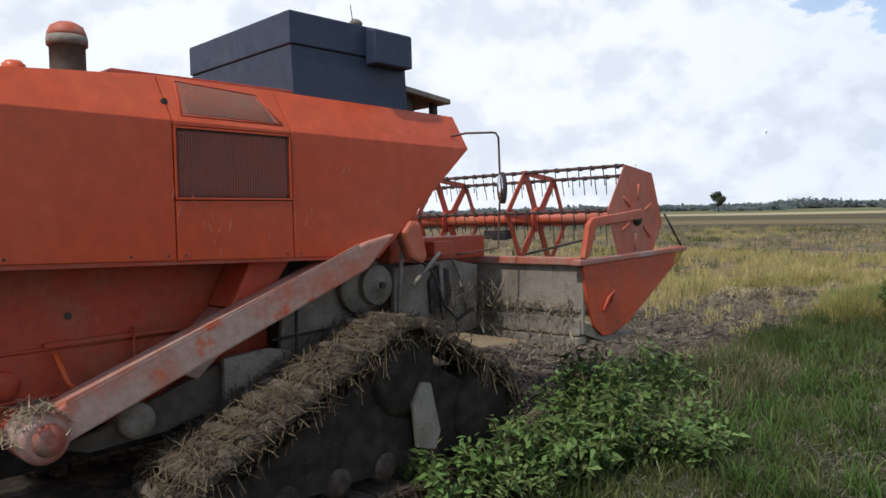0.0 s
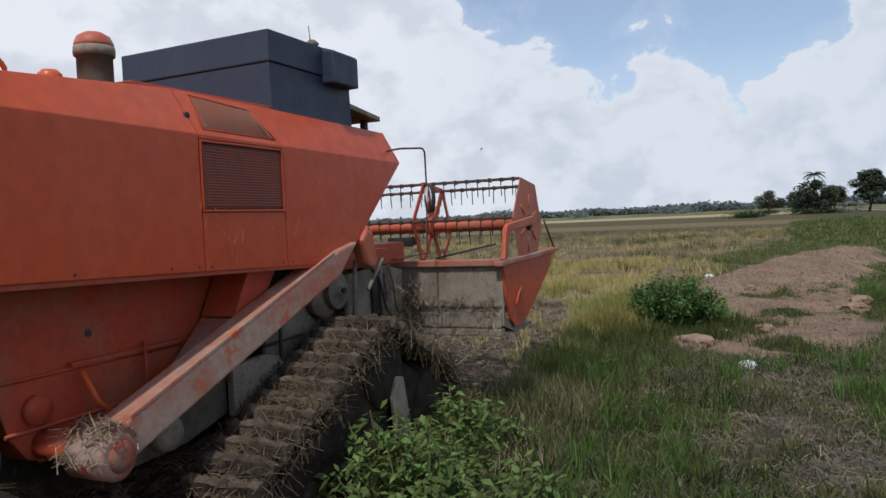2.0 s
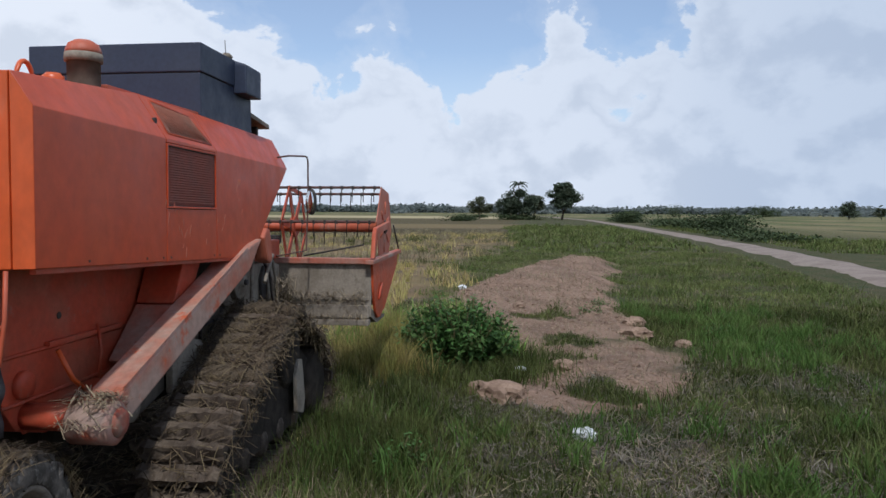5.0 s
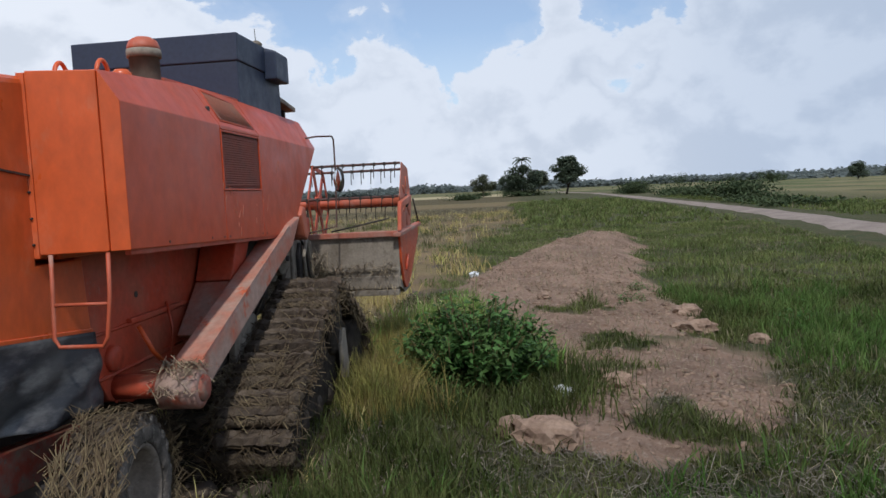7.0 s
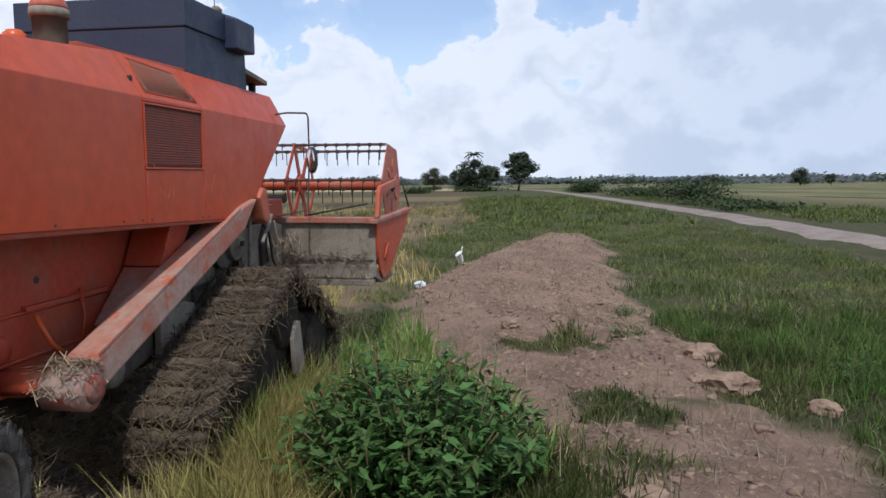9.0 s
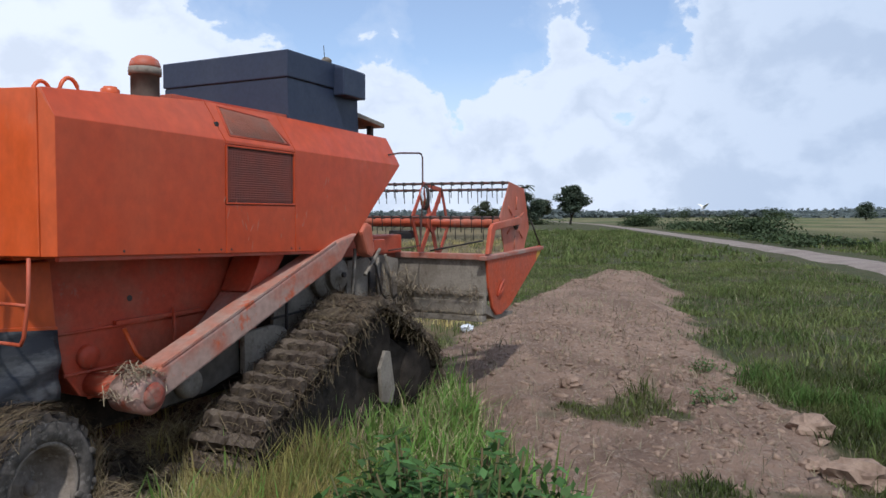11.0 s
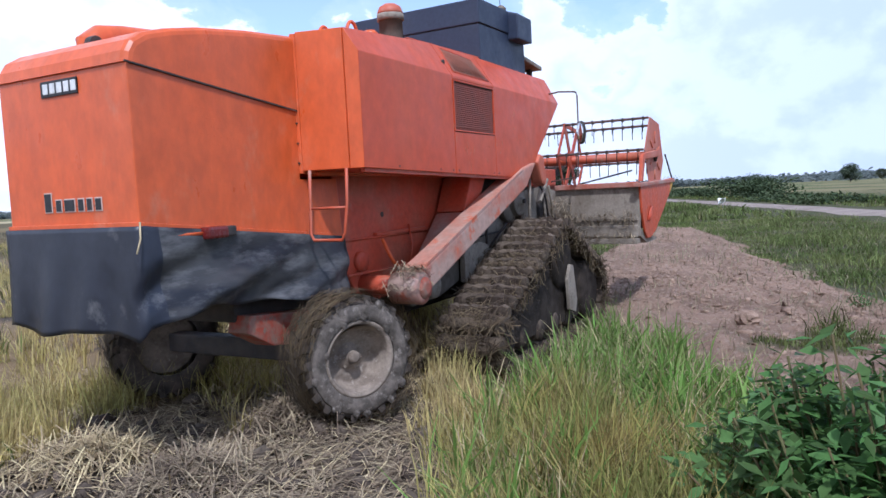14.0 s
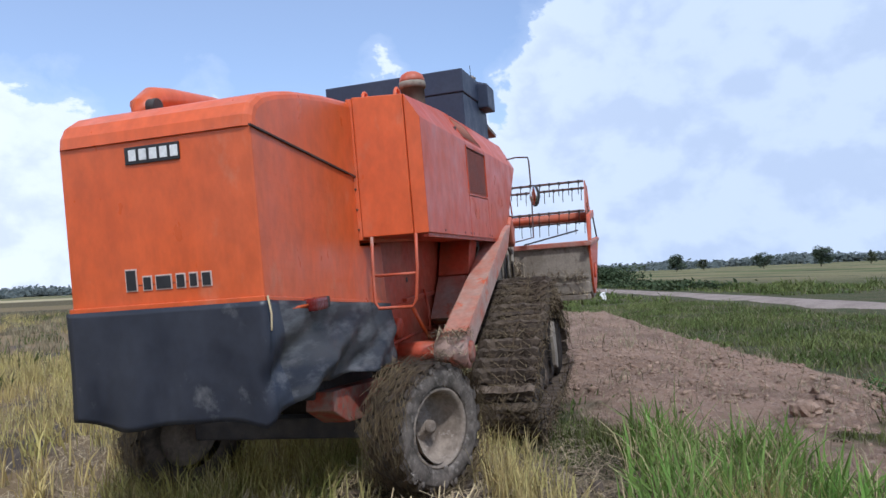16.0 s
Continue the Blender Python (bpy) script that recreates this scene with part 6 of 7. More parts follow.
    tagged(arrays("yellow_grass", V, F, YGRASS), "yellow-green rice stalks left standing along the field's edge", "rice stalks", kind="stuff")


def stubble():
    rng = np.random.default_rng(63)
    for x0, x1, y0, y1, n, per, tall, wide in ((12, 34, -0.6, 14, 4600, 22, 0.33, 0.012), (4, 12, -0.4, 0.3, 200, 20, 0.25, 0.008), (34, 90, -12, 45, 4200, 14, 0.34, 0.03), (8, 34, 3.0, 14, 500, 20, 0.3, 0.009)):
        c = np.stack([rng.uniform(x0, x1, n), rng.uniform(y0, y1, n)], 1)
        c[:, 1] = np.where(rng.random(n) < 0.3, np.round(c[:, 1] / 0.28) * 0.28 + rng.normal(0, 0.05, n), c[:, 1])
        c = c[(swath_at(c[:, 0], c[:, 1]) < rng.uniform(0.1, 1.15, len(c))) & (field_at(c[:, 0], c[:, 1]) > rng.uniform(0.2, 0.7, len(c))) & (waves(c[:, 0], c[:, 1], 25, 0.9) > rng.uniform(-0.6, 0.5, len(c)))]
        k = np.repeat(np.arange(len(c)), per)
        p = c[k] + rng.normal(0, 0.05 if x0 < 30 else 0.2, (len(k), 2))
        V, F = blades(p, ground_z(p[:, 0], p[:, 1]), tall * rng.uniform(0.4, 1.15, len(k)), np.full(len(k), wide), rng.uniform(0.05, 0.8, len(k)), rng)
        tagged(arrays("rice_stubble", V, F, YGRASS if x0 in (12, 4) else DRYGRASS), "yellow rice stubble in rows", "stubble", kind="stuff")


def field_tufts():
    """Green and yellow tufts scattered over the mown field."""
    rng = np.random.default_rng(66)
    for mat, n, seed, name in ((GRASS, 1000, 36, "green tufts growing through the mown field"), (YGRASS, 1300, 37, "yellow tufts left in the mown field")):
        c = np.stack([rng.uniform(10, 75, n), rng.uniform(-9, 26, n)], 1)
        c = c[(field_at(c[:, 0], c[:, 1]) > 0.3) & (swath_at(c[:, 0], c[:, 1]) < 0.3) & (waves(c[:, 0], c[:, 1], seed, 0.35) > rng.uniform(-0.2, 0.6, n)) & (earth_at(c[:, 0], c[:, 1]) < 0.3)]
        k = np.repeat(np.arange(len(c)), 34)
        p = c[k] + rng.normal(0, 0.22, (len(k), 2))
        V, F = blades(p, ground_z(p[:, 0], p[:, 1]), rng.uniform(0.15, 0.5, len(k)), rng.uniform(0.012, 0.03, len(k)), rng.uniform(0.1, 0.8, len(k)), rng)
        tagged(arrays("field_tufts", V, F, mat), name, "grass", kind="stuff")


def straw_litter():
    rng = np.random.default_rng(64)
    for n, x0, x1, y0, y1, mat in ((16000, 2, 17.5, -0.75, 3.0, OLDSTRAW), (14000, 15, 22, -1.2, 3.8, OLDSTRAW), (9000, 12, 34, 0.0, 13.0, STRAW), (6000, 15.5, 23, 0.0, 3.8, STRAW), (2500, 8, 24, -6.0, -0.8, OLDSTRAW), (1500, 6, 11.5, -4.2, -2.6, OLDSTRAW)):
        p = np.stack([rng.uniform(x0, x1, n), rng.uniform(y0, y1, n)], 1)
        p = p[waves(p[:, 0], p[:, 1], 27, 1.5) > rng.uniform(-0.9, 0.5, n)]
        z = ground_z(p[:, 0], p[:, 1]) + rng.uniform(0.0, 0.05, len(p))
        V, F = litter(np.column_stack([p, z]), rng.uniform(0.08, 0.4, len(p)), np.full(len(p), 0.006), rng, 0.2)
        tagged(arrays("straw_litter", V, F, mat), "loose cut straw trodden into the mud", "straw", kind="stuff")


ICO_V = np.array([(0, 1, 1.618), (0, -1, 1.618), (0, 1, -1.618), (0, -1, -1.618), (1, 1.618, 0), (-1, 1.618, 0), (1, -1.618, 0), (-1, -1.618, 0), (1.618, 0, 1), (-1.618, 0, 1), (1.618, 0, -1), (-1.618, 0, -1)]) / 1.9
ICO_F = np.array([(0, 1, 8), (0, 8, 4), (0, 4, 5), (0, 5, 9), (0, 9, 1), (1, 6, 8), (8, 6, 10), (8, 10, 4), (4, 10, 2), (4, 2, 5), (5, 2, 11), (5, 11, 9), (9, 11, 7), (9, 7, 1), (1, 7, 6), (3, 6, 7), (3, 10, 6), (3, 2, 10), (3, 11, 2), (3, 7, 11)])


def lumps(p, r, rng, flat=0.5, rough=0.5):
    n = len(p)
    a = rng.uniform(0, 6.283, n)
    V = ICO_V[None] * (1 + rng.normal(0, rough, (n, 12, 1)) * 0.7) * (r[:, None] * np.stack([rng.uniform(0.7, 1.4, n), rng.uniform(0.7, 1.3, n), rng.uniform(0.5, 1.0, n) * flat / 0.6], 1))[:, None, :]
    x = V[:, :, 0] * np.cos(a)[:, None] - V[:, :, 1] * np.sin(a)[:, None]
    y = V[:, :, 0] * np.sin(a)[:, None] + V[:, :, 1] * np.cos(a)[:, None]
    V = np.stack([x, y, V[:, :, 2]], -1) + p[:, None, :]
    F = ICO_F[None] + (np.arange(n) * 12)[:, None, None]
    return V.reshape(-1, 3), F.reshape(-1, 3)


def clods():
    rng = np.random.default_rng(65)
    n = 95000
    p = np.stack([rng.uniform(12, 38, n), rng.uniform(-9, -2, n)], 1)
    p = p[(earth_at(p[:, 0], p[:, 1]) > rng.uniform(0.3, 0.9, n)) & (waves(p[:, 0], p[:, 1], 29, 1.3) > rng.uniform(-0.7, 1.1, n))]
    r = np.clip(rng.lognormal(-4.5, 0.8, len(p)), 0.004, 0.06)
    V, F = lumps(np.column_stack([p, ground_z(p[:, 0], p[:, 1]) - r * 0.15]), r, rng, 0.45, 0.75)
    tagged(arrays("earth_clods", V, F, CLOD), "crumbled dry clods of the earth bank", "clods", kind="stuff")
    # dark mud lumps in the machine's swath
    n = 3500
    p = np.stack([rng.uniform(3, 21, n), rng.uniform(-0.8, 3.0, n)], 1)
    p = p[swath_at(p[:, 0], p[:, 1]) > 0.4]
    r = np.clip(rng.lognormal(-3.3, 0.6, len(p)), 0.012, 0.10)
    mud = material("wet_dark_mud", (0.075, 0.058, 0.045), (0.12, 0.095, 0.07), rough=0.8, scale=5, fine=30, bump=0.4, island=0.2)
    V, F = lumps(np.column_stack([p, ground_z(p[:, 0], p[:, 1]) + r * 0.1]), r, rng)
    tagged(arrays("mud_lumps", V, F, mud), "lumps of dark churned mud", "mud", kind="stuff")
    for x, y, s in ((13.1, -2.35, 0.24), (13.4, -2.1, 0.15), (17.5, -5.2, 0.2), (16.8, -5.8, 0.13), (18.9, -5.5, 0.2), (17.8, -5.0, 0.12), (14.9, -3.4, 0.13), (20.2, -3.3, 0.14)):
        g = np.random.default_rng(int(x * 100))
        bm = bmesh.new()
        bmesh.ops.create_icosphere(bm, subdivisions=3, radius=s)
        for v in bm.verts:
            k = 1 + 0.35 * noise.noise(v.co * (2.2 / s) + Vector((x, y, 0))) + 0.15 * noise.noise(v.co * (6 / s))
            v.co = Vector((v.co.x * k * 1.25, v.co.y * k, v.co.z * k * 0.7))
        ob = part("earth_clod", bm, CLOD)
        ob.matrix_basis = pose(x, y, float(ground_z(x, y)) + s * 0.28, 0, 0, g.uniform(0, 360))
        tagged(ob, "large dry clod of reddish earth", "clod", "clods on the bank")


def weed(x, y, r, h, leaves, size, seed, mat=None):
    """A broad-leaved weed: many thin stems from the root, leaves along them."""
    rng = np.random.default_rng(seed)
    top = new("weed_bush")
    top.location = (x, y, float(ground_z(x, y)))
    stems, P = None, []
    ns = max(14, int(leaves / 40))
    for k in range(ns):
        a, out = rng.uniform(0, 6.283), math.sqrt(rng.uniform(0, 1)) * r
        hh = h * (1 - 0.45 * (out / r) ** 2) * rng.uniform(0.6, 1.1)
        base = (math.cos(a) * out * 0.35, math.sin(a) * out * 0.35, -0.02)
        tip = (math.cos(a) * out, math.sin(a) * out, hh)
        mid = (base[0] * 0.4 + tip[0] * 0.6 + rng.normal(0, 0.04), base[1] * 0.4 + tip[1] * 0.6 + rng.normal(0, 0.04), hh * 0.55)
        stems = rod([base, mid, tip], 0.006, 4, stems)
        m = leaves // ns
        f = rng.uniform(0.15, 1.0, m) ** 0.8
        q = np.where(f[:, None] < 0.55, np.array(base) + (np.array(mid) - base) * (f[:, None] / 0.55), np.array(mid) + (np.array(tip) - mid) * ((f[:, None] - 0.55) / 0.45))
        P.append(q + rng.normal(0, 0.045, q.shape))
    tagged(part("stem_tangle", stems, STEM, top), kind="stuff")
    P = np.concatenate(P)
    V, F = leaf_cloud(P, rng.uniform(0.6, 1.25, len(P)) * size, rng)
    tagged(arrays("leaves", V, F, mat or LEAF, top), kind="stuff")
    return top


def weeds():
    # rank grass round the bush
    rng = np.random.default_rng(69)
    a, d = rng.uniform(0, 6.283, 5200), rng.normal(1.0, 0.28, 5200)
    p = np.stack([15.1 + d * np.cos(a) * 1.15, -1.95 + d * np.sin(a)], 1)
    V, F = blades(p, ground_z(p[:, 0], p[:, 1]), rng.uniform(0.12, 0.36, 5200), rng.uniform(0.007, 0.018, 5200), rng.uniform(0.1, 0.95, 5200), rng)
    tagged(arrays("tall_grass", V, F, GRASS), "rank green grass round the bush", "grass", kind="stuff")
    # straw heaped up by the wheels, mixed with clods of mud
    rng = np.random.default_rng(68)
    heaps = ((17.6, 1.3, 0.5, 0.22), (18.4, 0.7, 0.45, 0.20), (18.9, 1.9, 0.55, 0.18), (17.0, 2.5, 0.5, 0.2), (19.6, 1.0, 0.4, 0.16), (20.2, 0.3, 0.35, 0.15), (16.6, 1.7, 0.4, 0.2))
    for x, y, r, h in heaps:
        q = rng.normal(0, r * 0.5, (900, 2))
        d = np.hypot(q[:, 0], q[:, 1]) / r
        z = h * np.exp(-d * d * 1.6) * rng.uniform(0.1, 1.0, 900)
        P = np.column_stack([q + (x, y), ground_z(q[:, 0] + x, q[:, 1] + y) + z])
        V, F = litter(P, rng.uniform(0.12, 0.5, 900), rng.uniform(0.004, 0.010, 900), rng, 0.45)
        tagged(arrays("straw_heap", V, F, STRAW if rng.random() < 0.5 else OLDSTRAW), "tangled heap of muddy straw thrown up by the wheels", "straw", kind="stuff")
        q = rng.normal(0, r * 0.4, (40, 2))
        s = rng.uniform(0.03, 0.10, 40)
        V, F = lumps(np.column_stack([q + (x, y), ground_z(q[:, 0] + x, q[:, 1] + y) + s * 0.2]), s, rng, 0.6, 0.7)
        tagged(arrays("mud_clods", V, F, SHOE), "dark clods of churned mud under the straw", "mud", kind="stuff")
    tagged(weed(15.25, -1.85, 0.92, 1.08, 6800, 0.115, 71), "dense dark green broad-leaved bush beside the bank", "bush")
    pale = material("fresh_green_leaves", (0.110, 0.170, 0.046), (0.155, 0.20, 0.066), rough=0.55, scale=2, fine=20, bump=0, island=0.55, transl=0.25)
    for k, (x, y, r, h, n) in enumerate(((3.3, -0.75, 0.45, 0.40, 700), (3.9, -0.95, 0.5, 0.52, 900), (4.6, -1.25, 0.55, 0.60, 1000), (5.1, -0.85, 0.5, 0.80, 1100), (5.5, -0.55, 0.5, 0.72, 1000), (5.2, -1.5, 0.5, 0.46, 700), (6.1, -0.75, 0.5, 0.55, 900), (6.0, -1.35, 0.4, 0.34, 420), (6.7, -0.55, 0.45, 0.62, 800), (7.2, -0.75, 0.4, 0.42, 420))):
        tagged(weed(x, y, r * 1.15, h * 1.1, n, 0.108, 80 + k, pale), "leafy fresh green weed at the field's edge", "weed", "weeds at the field's edge")
    for k, (x, y, r, h, n) in enumerate(((16.4, -1.55, 0.35, 0.4, 350), (14.3, -1.4, 0.3, 0.4, 260), (17.9, -6.8, 0.3, 0.3, 220), (10.5, -1.3, 0.3, 0.35, 260), (19.4, -4.7, 0.25, 0.16, 160), (21.5, -5.3, 0.3, 0.18, 200))):
        tagged(weed(x, y, r, h, n, 0.06, 95 + k), "small green weed in the grass", "weed", "small weeds")


def scraps():
    for x, y, s, lab in ((11.45, -3.07, 0.12, "crumpled white plastic bag in the grass"), (14.6, -2.75, 0.11, "crumpled grey-white plastic scrap on the earth"), (25.6, -2.2, 0.13, "white plastic scrap in the stubble")):
        bm = bmesh.new()
        bmesh.ops.create_icosphere(bm, subdivisions=3, radius=s)
        for v in bm.verts:
            k = 1 + 0.5 * noise.noise(v.co * (3 / s) + Vector((x, y, 3))) + 0.25 * noise.noise(v.co * (8 / s))
            v.co = Vector((v.co.x * k * 1.2, v.co.y * k * 0.9, v.co.z * k * 0.6))
        ob = part("plastic_scrap", bm, PLASTIC)
        ob.matrix_basis = pose(x, y, float(ground_z(x, y)) + s * 0.45)
        tagged(ob, lab, "litter", "scraps of plastic")


verge_grass()
tall_grass()
stubble()
field_tufts()
straw_litter()
clods()
weeds()
scraps()


# ---- trees and distance ----
def tree(x, y, height, spread, seed, trunk=0.35, clumps=26, palm=False, mat=None, pale=False):
    rng = np.random.default_rng(seed)
    top = new("palm_tree" if palm else "tree")
    top.location = (x, y, 0.1)
    th = height * (0.85 if palm else trunk)
    bend = rng.normal(0, 0.03 * height, 2)
    r0 = height * (0.014 if palm else 0.028)
    bm = None
    pts = [(bend[0] * f, bend[1] * f, th * f - (0.3 if f == 0 else 0)) for f in (0, 0.35, 0.7, 1.0)]
    for a, b, r in zip(pts, pts[1:], (r0 * 1.15, r0 * 0.9, r0 * 0.7)):
        bm = rod([a, b], r, 8, bm)
    cen = []
    if palm:
        V, F = [], []
        for k in range(22):
            a, e = rng.uniform(0, 6.283), rng.uniform(-0.3, 1.1)
            L = height * 0.22
            for j in range(26):
                f = j / 26
                for s in (-1, 1):
                    px = math.cos(a) * L * f * math.cos(e * (1 - f)) + bend[0]
                    py = math.sin(a) * L * f * math.cos(e * (1 - f)) + bend[1]
                    pz = th + L * (math.sin(e) * f - 0.75 * f * f)
                    w = L * 0.22 * (1 - f * 0.6)
                    n = len(V)
                    V += [(px, py, pz), (px + math.cos(a) * L * 0.06, py + math.sin(a) * L * 0.06, pz), (px - s * math.sin(a) * w, py + s * math.cos(a) * w, pz - w * 0.7)]
                    F.append((n, n + 1, n + 2))
        part("trunk", bm, BARK, top)
        tagged(arrays("crown", np.array(V), np.array(F), mat or TREELEAF, top), kind="stuff")
        return top
    for k in range(clumps):
        a, u = rng.uniform(0, 6.283), rng.uniform(0, 1)
        zz = height * (trunk * 0.95 + (1 - trunk) * (0.12 + 0.80 * u))
        rr = spread * math.sqrt(max(0.05, 1 - (2 * u - 0.85) ** 2 * 0.75)) * rng.uniform(0.25, 0.95)
        cen.append((math.cos(a) * rr + bend[0], math.sin(a) * rr + bend[1], zz, rng.uniform(0.24, 0.42) * spread))
    for c in cen[:9]:
        bm = rod([pts[2], ((pts[3][0] + c[0]) / 2, (pts[3][1] + c[1]) / 2, (th + c[2]) / 2), c[:3]], r0 * 0.3, 5, bm)
    part("trunk", bm, BARK, top)
    P, Sz = [], []
    for cx, cy, cz, cr in cen:
        n = 150
        d = rng.normal(0, 1, (n, 3))
        d /= np.linalg.norm(d, axis=1)[:, None]
        P.append(np.array((cx, cy, cz)) + d * (cr * rng.uniform(0.3, 1.1, n) ** 0.6)[:, None] * np.array((1, 1, 0.75)))
        Sz.append(np.full(n, height * 0.075))
    P, Sz = np.concatenate(P), np.concatenate(Sz) * rng.uniform(0.6, 1.3, 150 * clumps)
    V, F = leaf_cloud(P, Sz, rng, slim=0.8)
    tagged(arrays("crown", V, F, mat or TREELEAF, top), kind="stuff")
    return top


GREYLEAF = material("grey_green_foliage", (0.10, 0.115, 0.07), (0.13, 0.14, 0.09), rough=0.85, scale=0.4, fine=4, bump=0, island=0.35, transl=0.2)
tagged(tree(206.5, -34.0, 10.2, 4.0, 101, 0.28, 40), "dark spreading tree beside the dirt road", "tree", "far trees")
tagged(tree(203, -22.5, 8.0, 4.8, 102, 0.15, 30), "rounded dark green tree in the far clump", "tree", "far trees")
tagged(tree(203, -18.8, 5.8, 4.0, 103, 0.12, 26), "rounded dark green tree in the far clump", "tree", "far trees")
tagged(tree(203, -22.0, 11.5, 3.0, 104, palm=True), "palm standing above the far clump of trees", "palm")
tagged(tree(214, -27.5, 7.0, 4.0, 105, 0.25, 22, mat=GREYLEAF), "grey-green tree behind the far clump", "tree", "far trees")
tagged(tree(226, -12.5, 6.5, 3.8, 106, 0.25, 22, mat=GREYLEAF), "grey-green tree behind the far clump", "tree", "far trees")
tagged(tree(271, -148, 6.2, 4.3, 107, 0.10, 26), "dark rounded tree across the fields", "tree", "far trees")
tagged(tree(276, -163, 4.4, 2.5, 108, 0.15, 16, mat=GREYLEAF), "small grey-green tree across the fields", "tree", "far trees")
tagged(tree(224, -152, 5.0, 3.4, 109, 0.12, 20), "dark rounded tree across the fields", "tree", "far trees")
tagged(tree(214, -165, 6.4, 3.7, 110, 0.14, 22), "dark rounded tree across the fields", "tree", "far trees")
tagged(tree(234, -202, 4.2, 2.6, 111, 0.2, 16, mat=GREYLEAF), "small grey-green tree across the fields", "tree", "far trees")
tagged(tree(470, 188, 13.0, 5.5, 112, 0.30, 20, mat=GREYLEAF), "hazy tree beyond the rice field", "tree", "far trees")
SHRUBROWS = ((200, -14.5, 202, -25, 44, 3.2), (150, -40, 186, -45, 80, 2.8), (112, -36.5, 134, -41, 80, 2.8), (92, -35, 106, -41, 55, 2.4), (60, -28, 92, -33.5, 36, 0.8), (330, -100, 420, -190, 160, 7.0), (120, -1, 260, -14, 70, 1.6))


SCRUB = material("dark_scrub_foliage", (0.048, 0.070, 0.032), (0.078, 0.098, 0.048), rough=0.85, scale=0.5, fine=4, bump=0, island=0.35, transl=0.25)


def far_shrubs():
    rng = np.random.default_rng(77)
    for x0, y0, x1, y1, n, h in SHRUBROWS:
        f = rng.uniform(0, 1, max(2, n // 18))[rng.integers(0, max(2, n // 18), n)] + rng.normal(0, 2.2, n) / math.hypot(x1 - x0, y1 - y0)
        p = np.stack([x0 + (x1 - x0) * f + rng.normal(0, 1.5, n), y0 + (y1 - y0) * f + rng.normal(0, 1.2, n)], 1)
        hh = h * (0.45 + 0.55 * smooth(-0.4, 0.6, waves(p[:, 0], p[:, 1], 31, 0.12))) * rng.uniform(0.5, 1.0, n)
        k = np.repeat(np.arange(n), 80)
        q = np.column_stack([p[k] + rng.normal(0, 0.9, (len(k), 2)), 0.1 + hh[k] * rng.uniform(0, 1, len(k)) ** 0.8])
        V, F = leaf_cloud(q, rng.uniform(0.22, 0.48, len(q)), rng, slim=0.7)
        tagged(arrays("roadside_scrub", V, F, SCRUB), "dark green scrub along the far side of the road", "scrub", kind="stuff")


def treeline():
    rng = np.random.default_rng(78)
    for d0, d1, h, n in ((820, 980, 10, 4200), (560, 700, 5.0, 900)):
        az = rng.uniform(radians(-62), radians(75), n)
        keep = waves(az * 30, az * 7, 41, 1.0) > (-2 if h > 8 else 0.25)
        az = az[keep]
        d = rng.uniform(d0, d1, len(az))
        hh = h * (0.55 + 0.45 * smooth(-0.7, 0.8, waves(az * 40, az * 3, 42, 1.0))) * rng.uniform(0.6, 1.15, len(az))
        k = np.repeat(np.arange(len(az)), 22)
        x, y = d * np.cos(az), d * np.sin(az)
        q = np.column_stack([x[k] + rng.normal(0, 3.5, len(k)), y[k] + rng.normal(0, 3.5, len(k)), hh[k] * rng.uniform(0.0, 1, len(k)) ** 0.7])
        # Leaf colour already includes the distance haze.
        V, F = leaf_cloud(q, rng.uniform(2.4, 5.0, len(q)), rng, slim=1.0)
        tagged(arrays("distant_treeline", V, F, FARLEAF), "line of distant trees, haze mixed into their grey-green", "treeline", kind="stuff")


far_shrubs()
treeline()


# ---- egrets ----
EGRETS = []


def egret(seed):
    """A white egret: body, neck and head, beak, legs and two wings that fold."""
    bm = bmesh.new()
    bmesh.ops.create_uvsphere(bm, u_segments=14, v_segments=10, radius=1, matrix=Matrix.LocRotScale((0, 0, 0.36), Euler((0, radians(-22), 0)), (0.20, 0.075, 0.085)))
    for v in bm.verts:
        if v.co.x < -0.12:
            v.co.z -= (-0.12 - v.co.x) * 0.5
    body = part("egret", bm, FEATHER, None, "", True)
    part("neck", rod([(0.15, 0, 0.42), (0.21, 0, 0.47), (0.20, 0, 0.54), (0.22, 0, 0.60), (0.25, 0, 0.615)], 0.026, 8), FEATHER, body)
    part("beak", hull([(0.27, 0.012, 0.61), (0.27, -0.012, 0.61), (0.27, 0, 0.63), (0.36, 0, 0.605)]), BEAK, body)
    for s in (-1, 1):
        part("leg", rod([(-0.03, 0.03 * s, 0.30), (-0.01, 0.03 * s, 0.15), (-0.02, 0.03 * s, 0.0), (0.05, 0.03 * s, 0.0)], 0.007, 5), BEAK, body)
    wings = []
    for s in (-1, 1):
        w = bmesh.new()
        top = [(0.12, 0, 0.0), (0.15, 0.18, 0.03), (0.10, 0.36, 0.02), (-0.02, 0.50, 0.0), (-0.10, 0.38, 0.0), (-0.13, 0.18, 0.01), (-0.12, 0.0, 0.0)]
        a = [w.verts.new((x, s * y, z + 0.006)) for x, y, z in top]
        b = [w.verts.new((x, s * y, z - 0.006)) for x, y, z in top]
        w.faces.new(a if s > 0 else a[::-1]), w.faces.new(b[::-1] if s > 0 else b)
        for k in range(len(top)):
            w.faces.new((a[k - 1], b[k - 1], b[k], a[k]))
        bmesh.ops.recalc_face_normals(w, faces=w.faces)
        ob = part("wing", w, FEATHER, body)
        wings.append((ob, s))
    tagged(body, "small white egret near the dirt road", "egret", "egrets")
    EGRETS.append((body, wings))


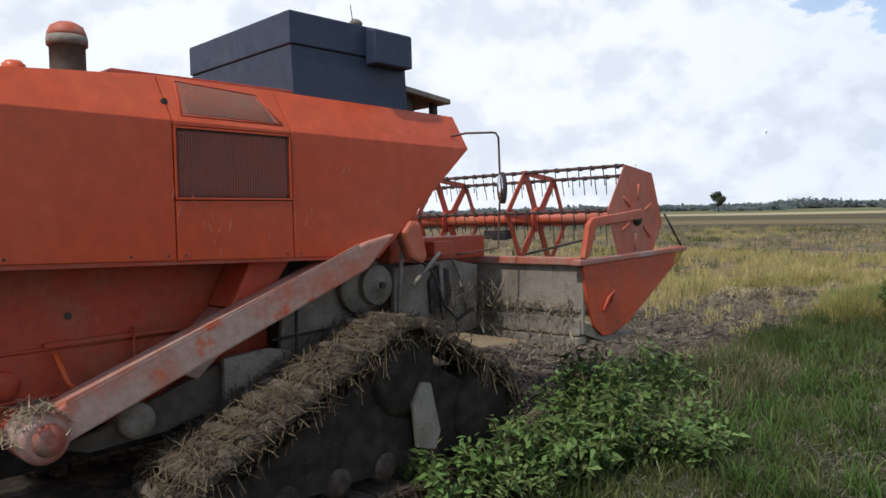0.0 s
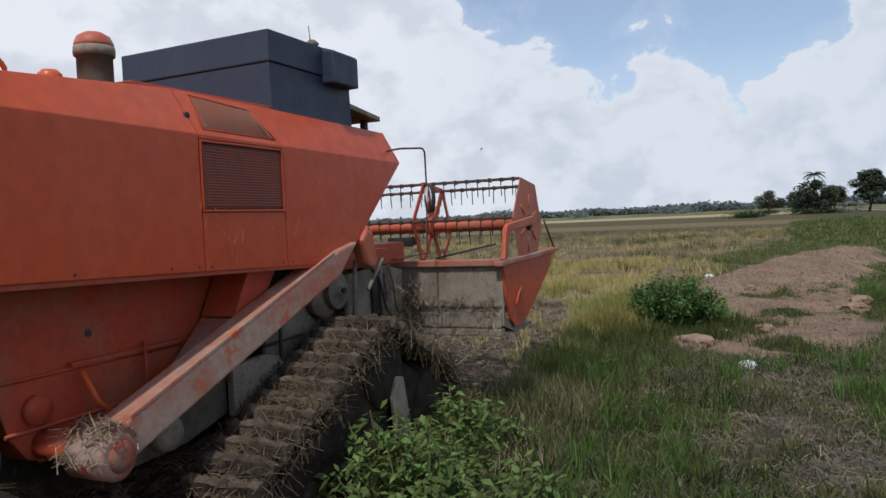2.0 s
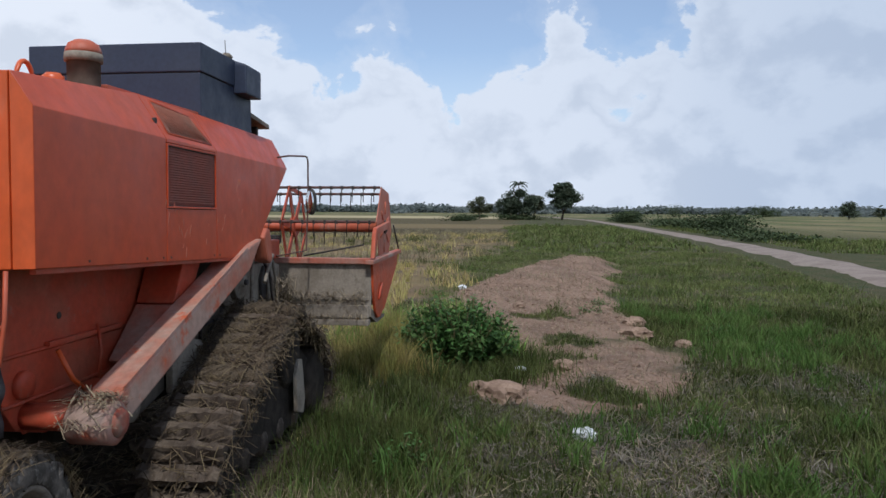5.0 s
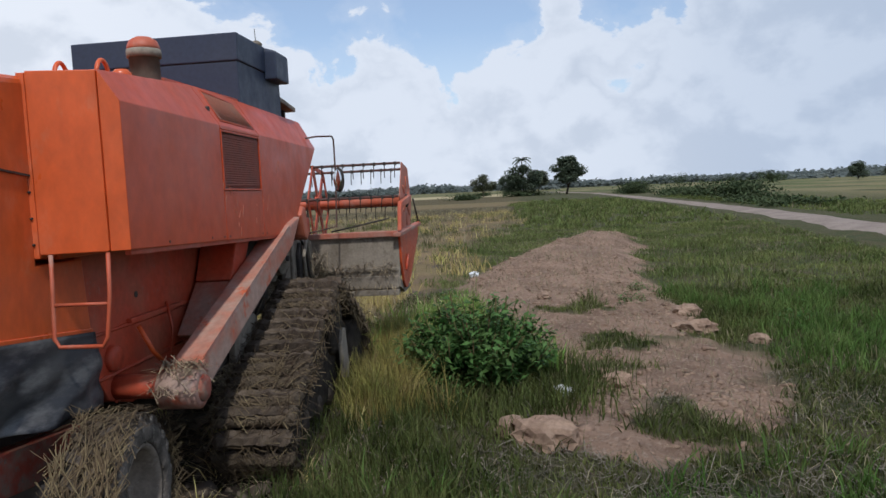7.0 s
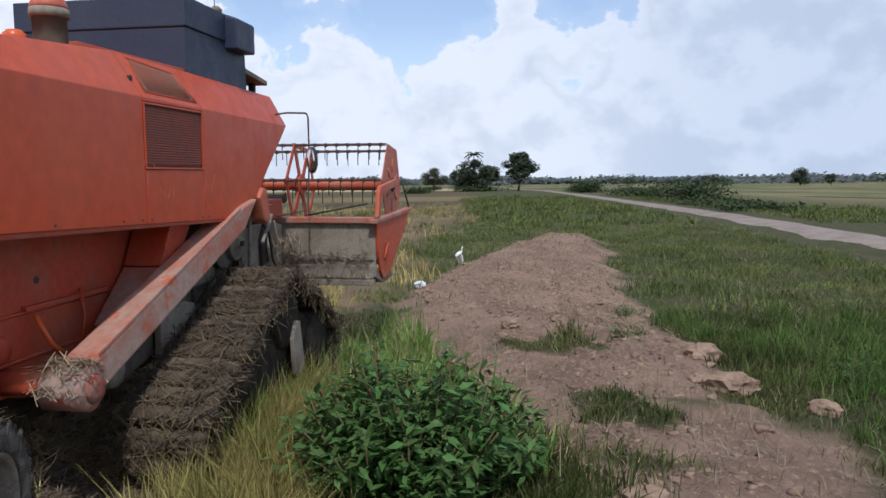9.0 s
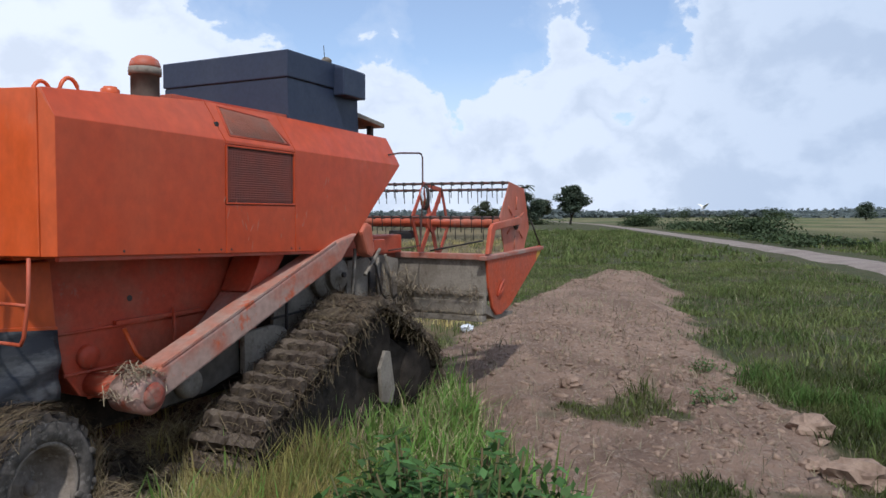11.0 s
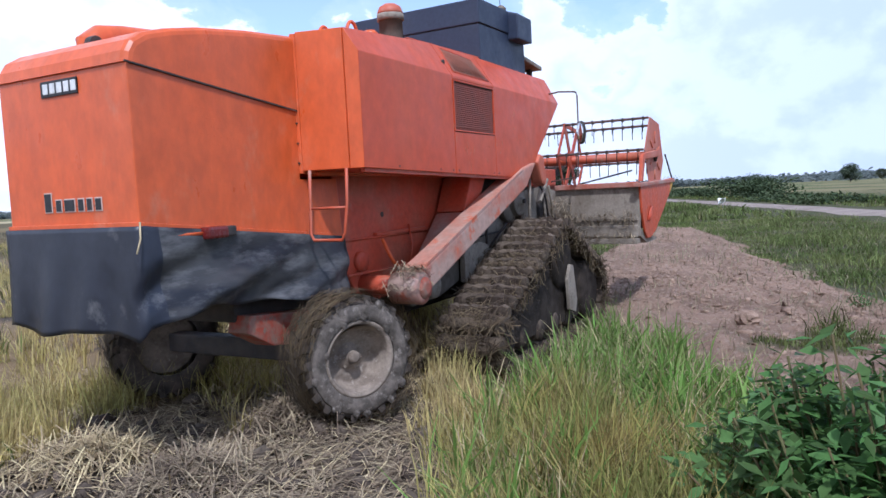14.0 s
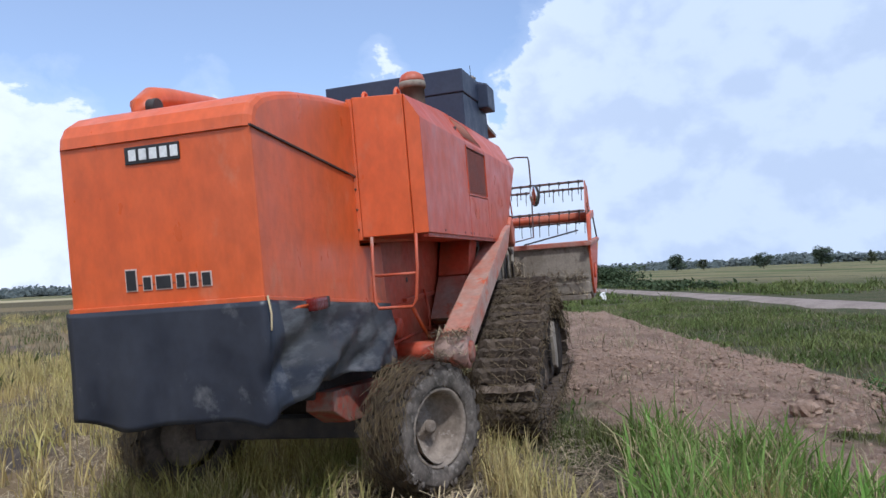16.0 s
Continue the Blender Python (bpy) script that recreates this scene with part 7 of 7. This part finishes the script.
egret(1)
EGRETS[0][0].scale = (0.68, 0.68, 0.68)
egret(2)


# ---- what moves ----
def motions():
    T = [r[0] for r in DRIVE]
    rows = [(t, pose(x, y, z, rx, ry, rz)) for t, x, y, z, rx, ry, rz in DRIVE]
    walk(machine, rows)
    dist = [0.0]
    for a, b in zip(DRIVE, DRIVE[1:]):
        dist.append(dist[-1] + math.hypot(b[1] - a[1], b[2] - a[2]))
    steps = [0.25 * k for k in range(65)]
    far = [float(np.interp(t, T, dist)) for t in steps]
    for ob, u, y in SHOES:
        walk(ob, [(t, loop_pose(u + d, y)) for t, d in zip(steps, far)])
    for ob, at in ROLLING:
        steer = [float(np.interp(t, (0, 4, 7, 9, 11.5, 12.3, 14, 16), (2, 4, 6, 16, 10, 0, -24, -26))) for t in steps]
        walk(ob, [(t, pose(*at, 0, 0, s) @ Matrix.Rotation(d / 0.46, 4, "Y")) for t, d, s in zip(steps, far, steer)])

    # egrets: place, heading and whether the wings are out
    one = [(0, (70, 20, 9), -60, 1), (6.8, (40, 6, 3.5), -70, 1), (7.5, (29.5, -1.15, 0.30), -75, 1), (8.1, (29.6, -3.0, 0.45), -80, 1), (8.4, (29.6, -3.3, 0.12), -80, 0), (8.9, (29.6, -3.3, 0.12), -50, 0),
           (9.3, (30.2, -4.0, 0.9), -30, 1), (10.8, (43.5, -11.2, 2.1), -50, 1), (11.0, (42.7, -12.6, 2.4), -70, 1), (11.5, (40.0, -16.7, 3.1), -80, 1), (13.0, (38, -36, 6), -80, 1), (16, (36, -80, 12), -80, 1)]
    two = [(0, (120, 60, 10), -75, 1), (10.8, (75, 12, 3), -60, 1), (12.5, (60, -8.2, 0.9), -70, 1), (13.0, (58, -13.9, 1.8), -75, 1), (13.5, (56, -15.9, 1.0), -80, 1), (14.0, (52.8, -15.9, 0.45), -100, 1), (14.3, (52.2, -16, 0.12), -120, 0), (16, (52.2, -16, 0.12), -140, 0)]
    for (body, wings), plan in zip(EGRETS, (one, two)):
        walk(body, [(t, pose(*p, 0, 0, h)) for t, p, h, _ in plan])
        ts = sorted({0.1 * k for k in range(161)})
        for j, (ob, s) in enumerate(wings):
            rr = []
            for k, t in enumerate(ts):
                up = max(p[3] for p in plan if p[0] <= t + 1e-6 and p[0] == max(q[0] for q in plan if q[0] <= t + 1e-6))
                ang = 28 * math.sin(k * 1.9) if up else -76
                rr.append((t, pose(0.0, s * 0.05, 0.40 if up else 0.385, s * ang, 0 if up else -18, 0 if up else -s * 62)))
            walk(ob, rr)


motions()
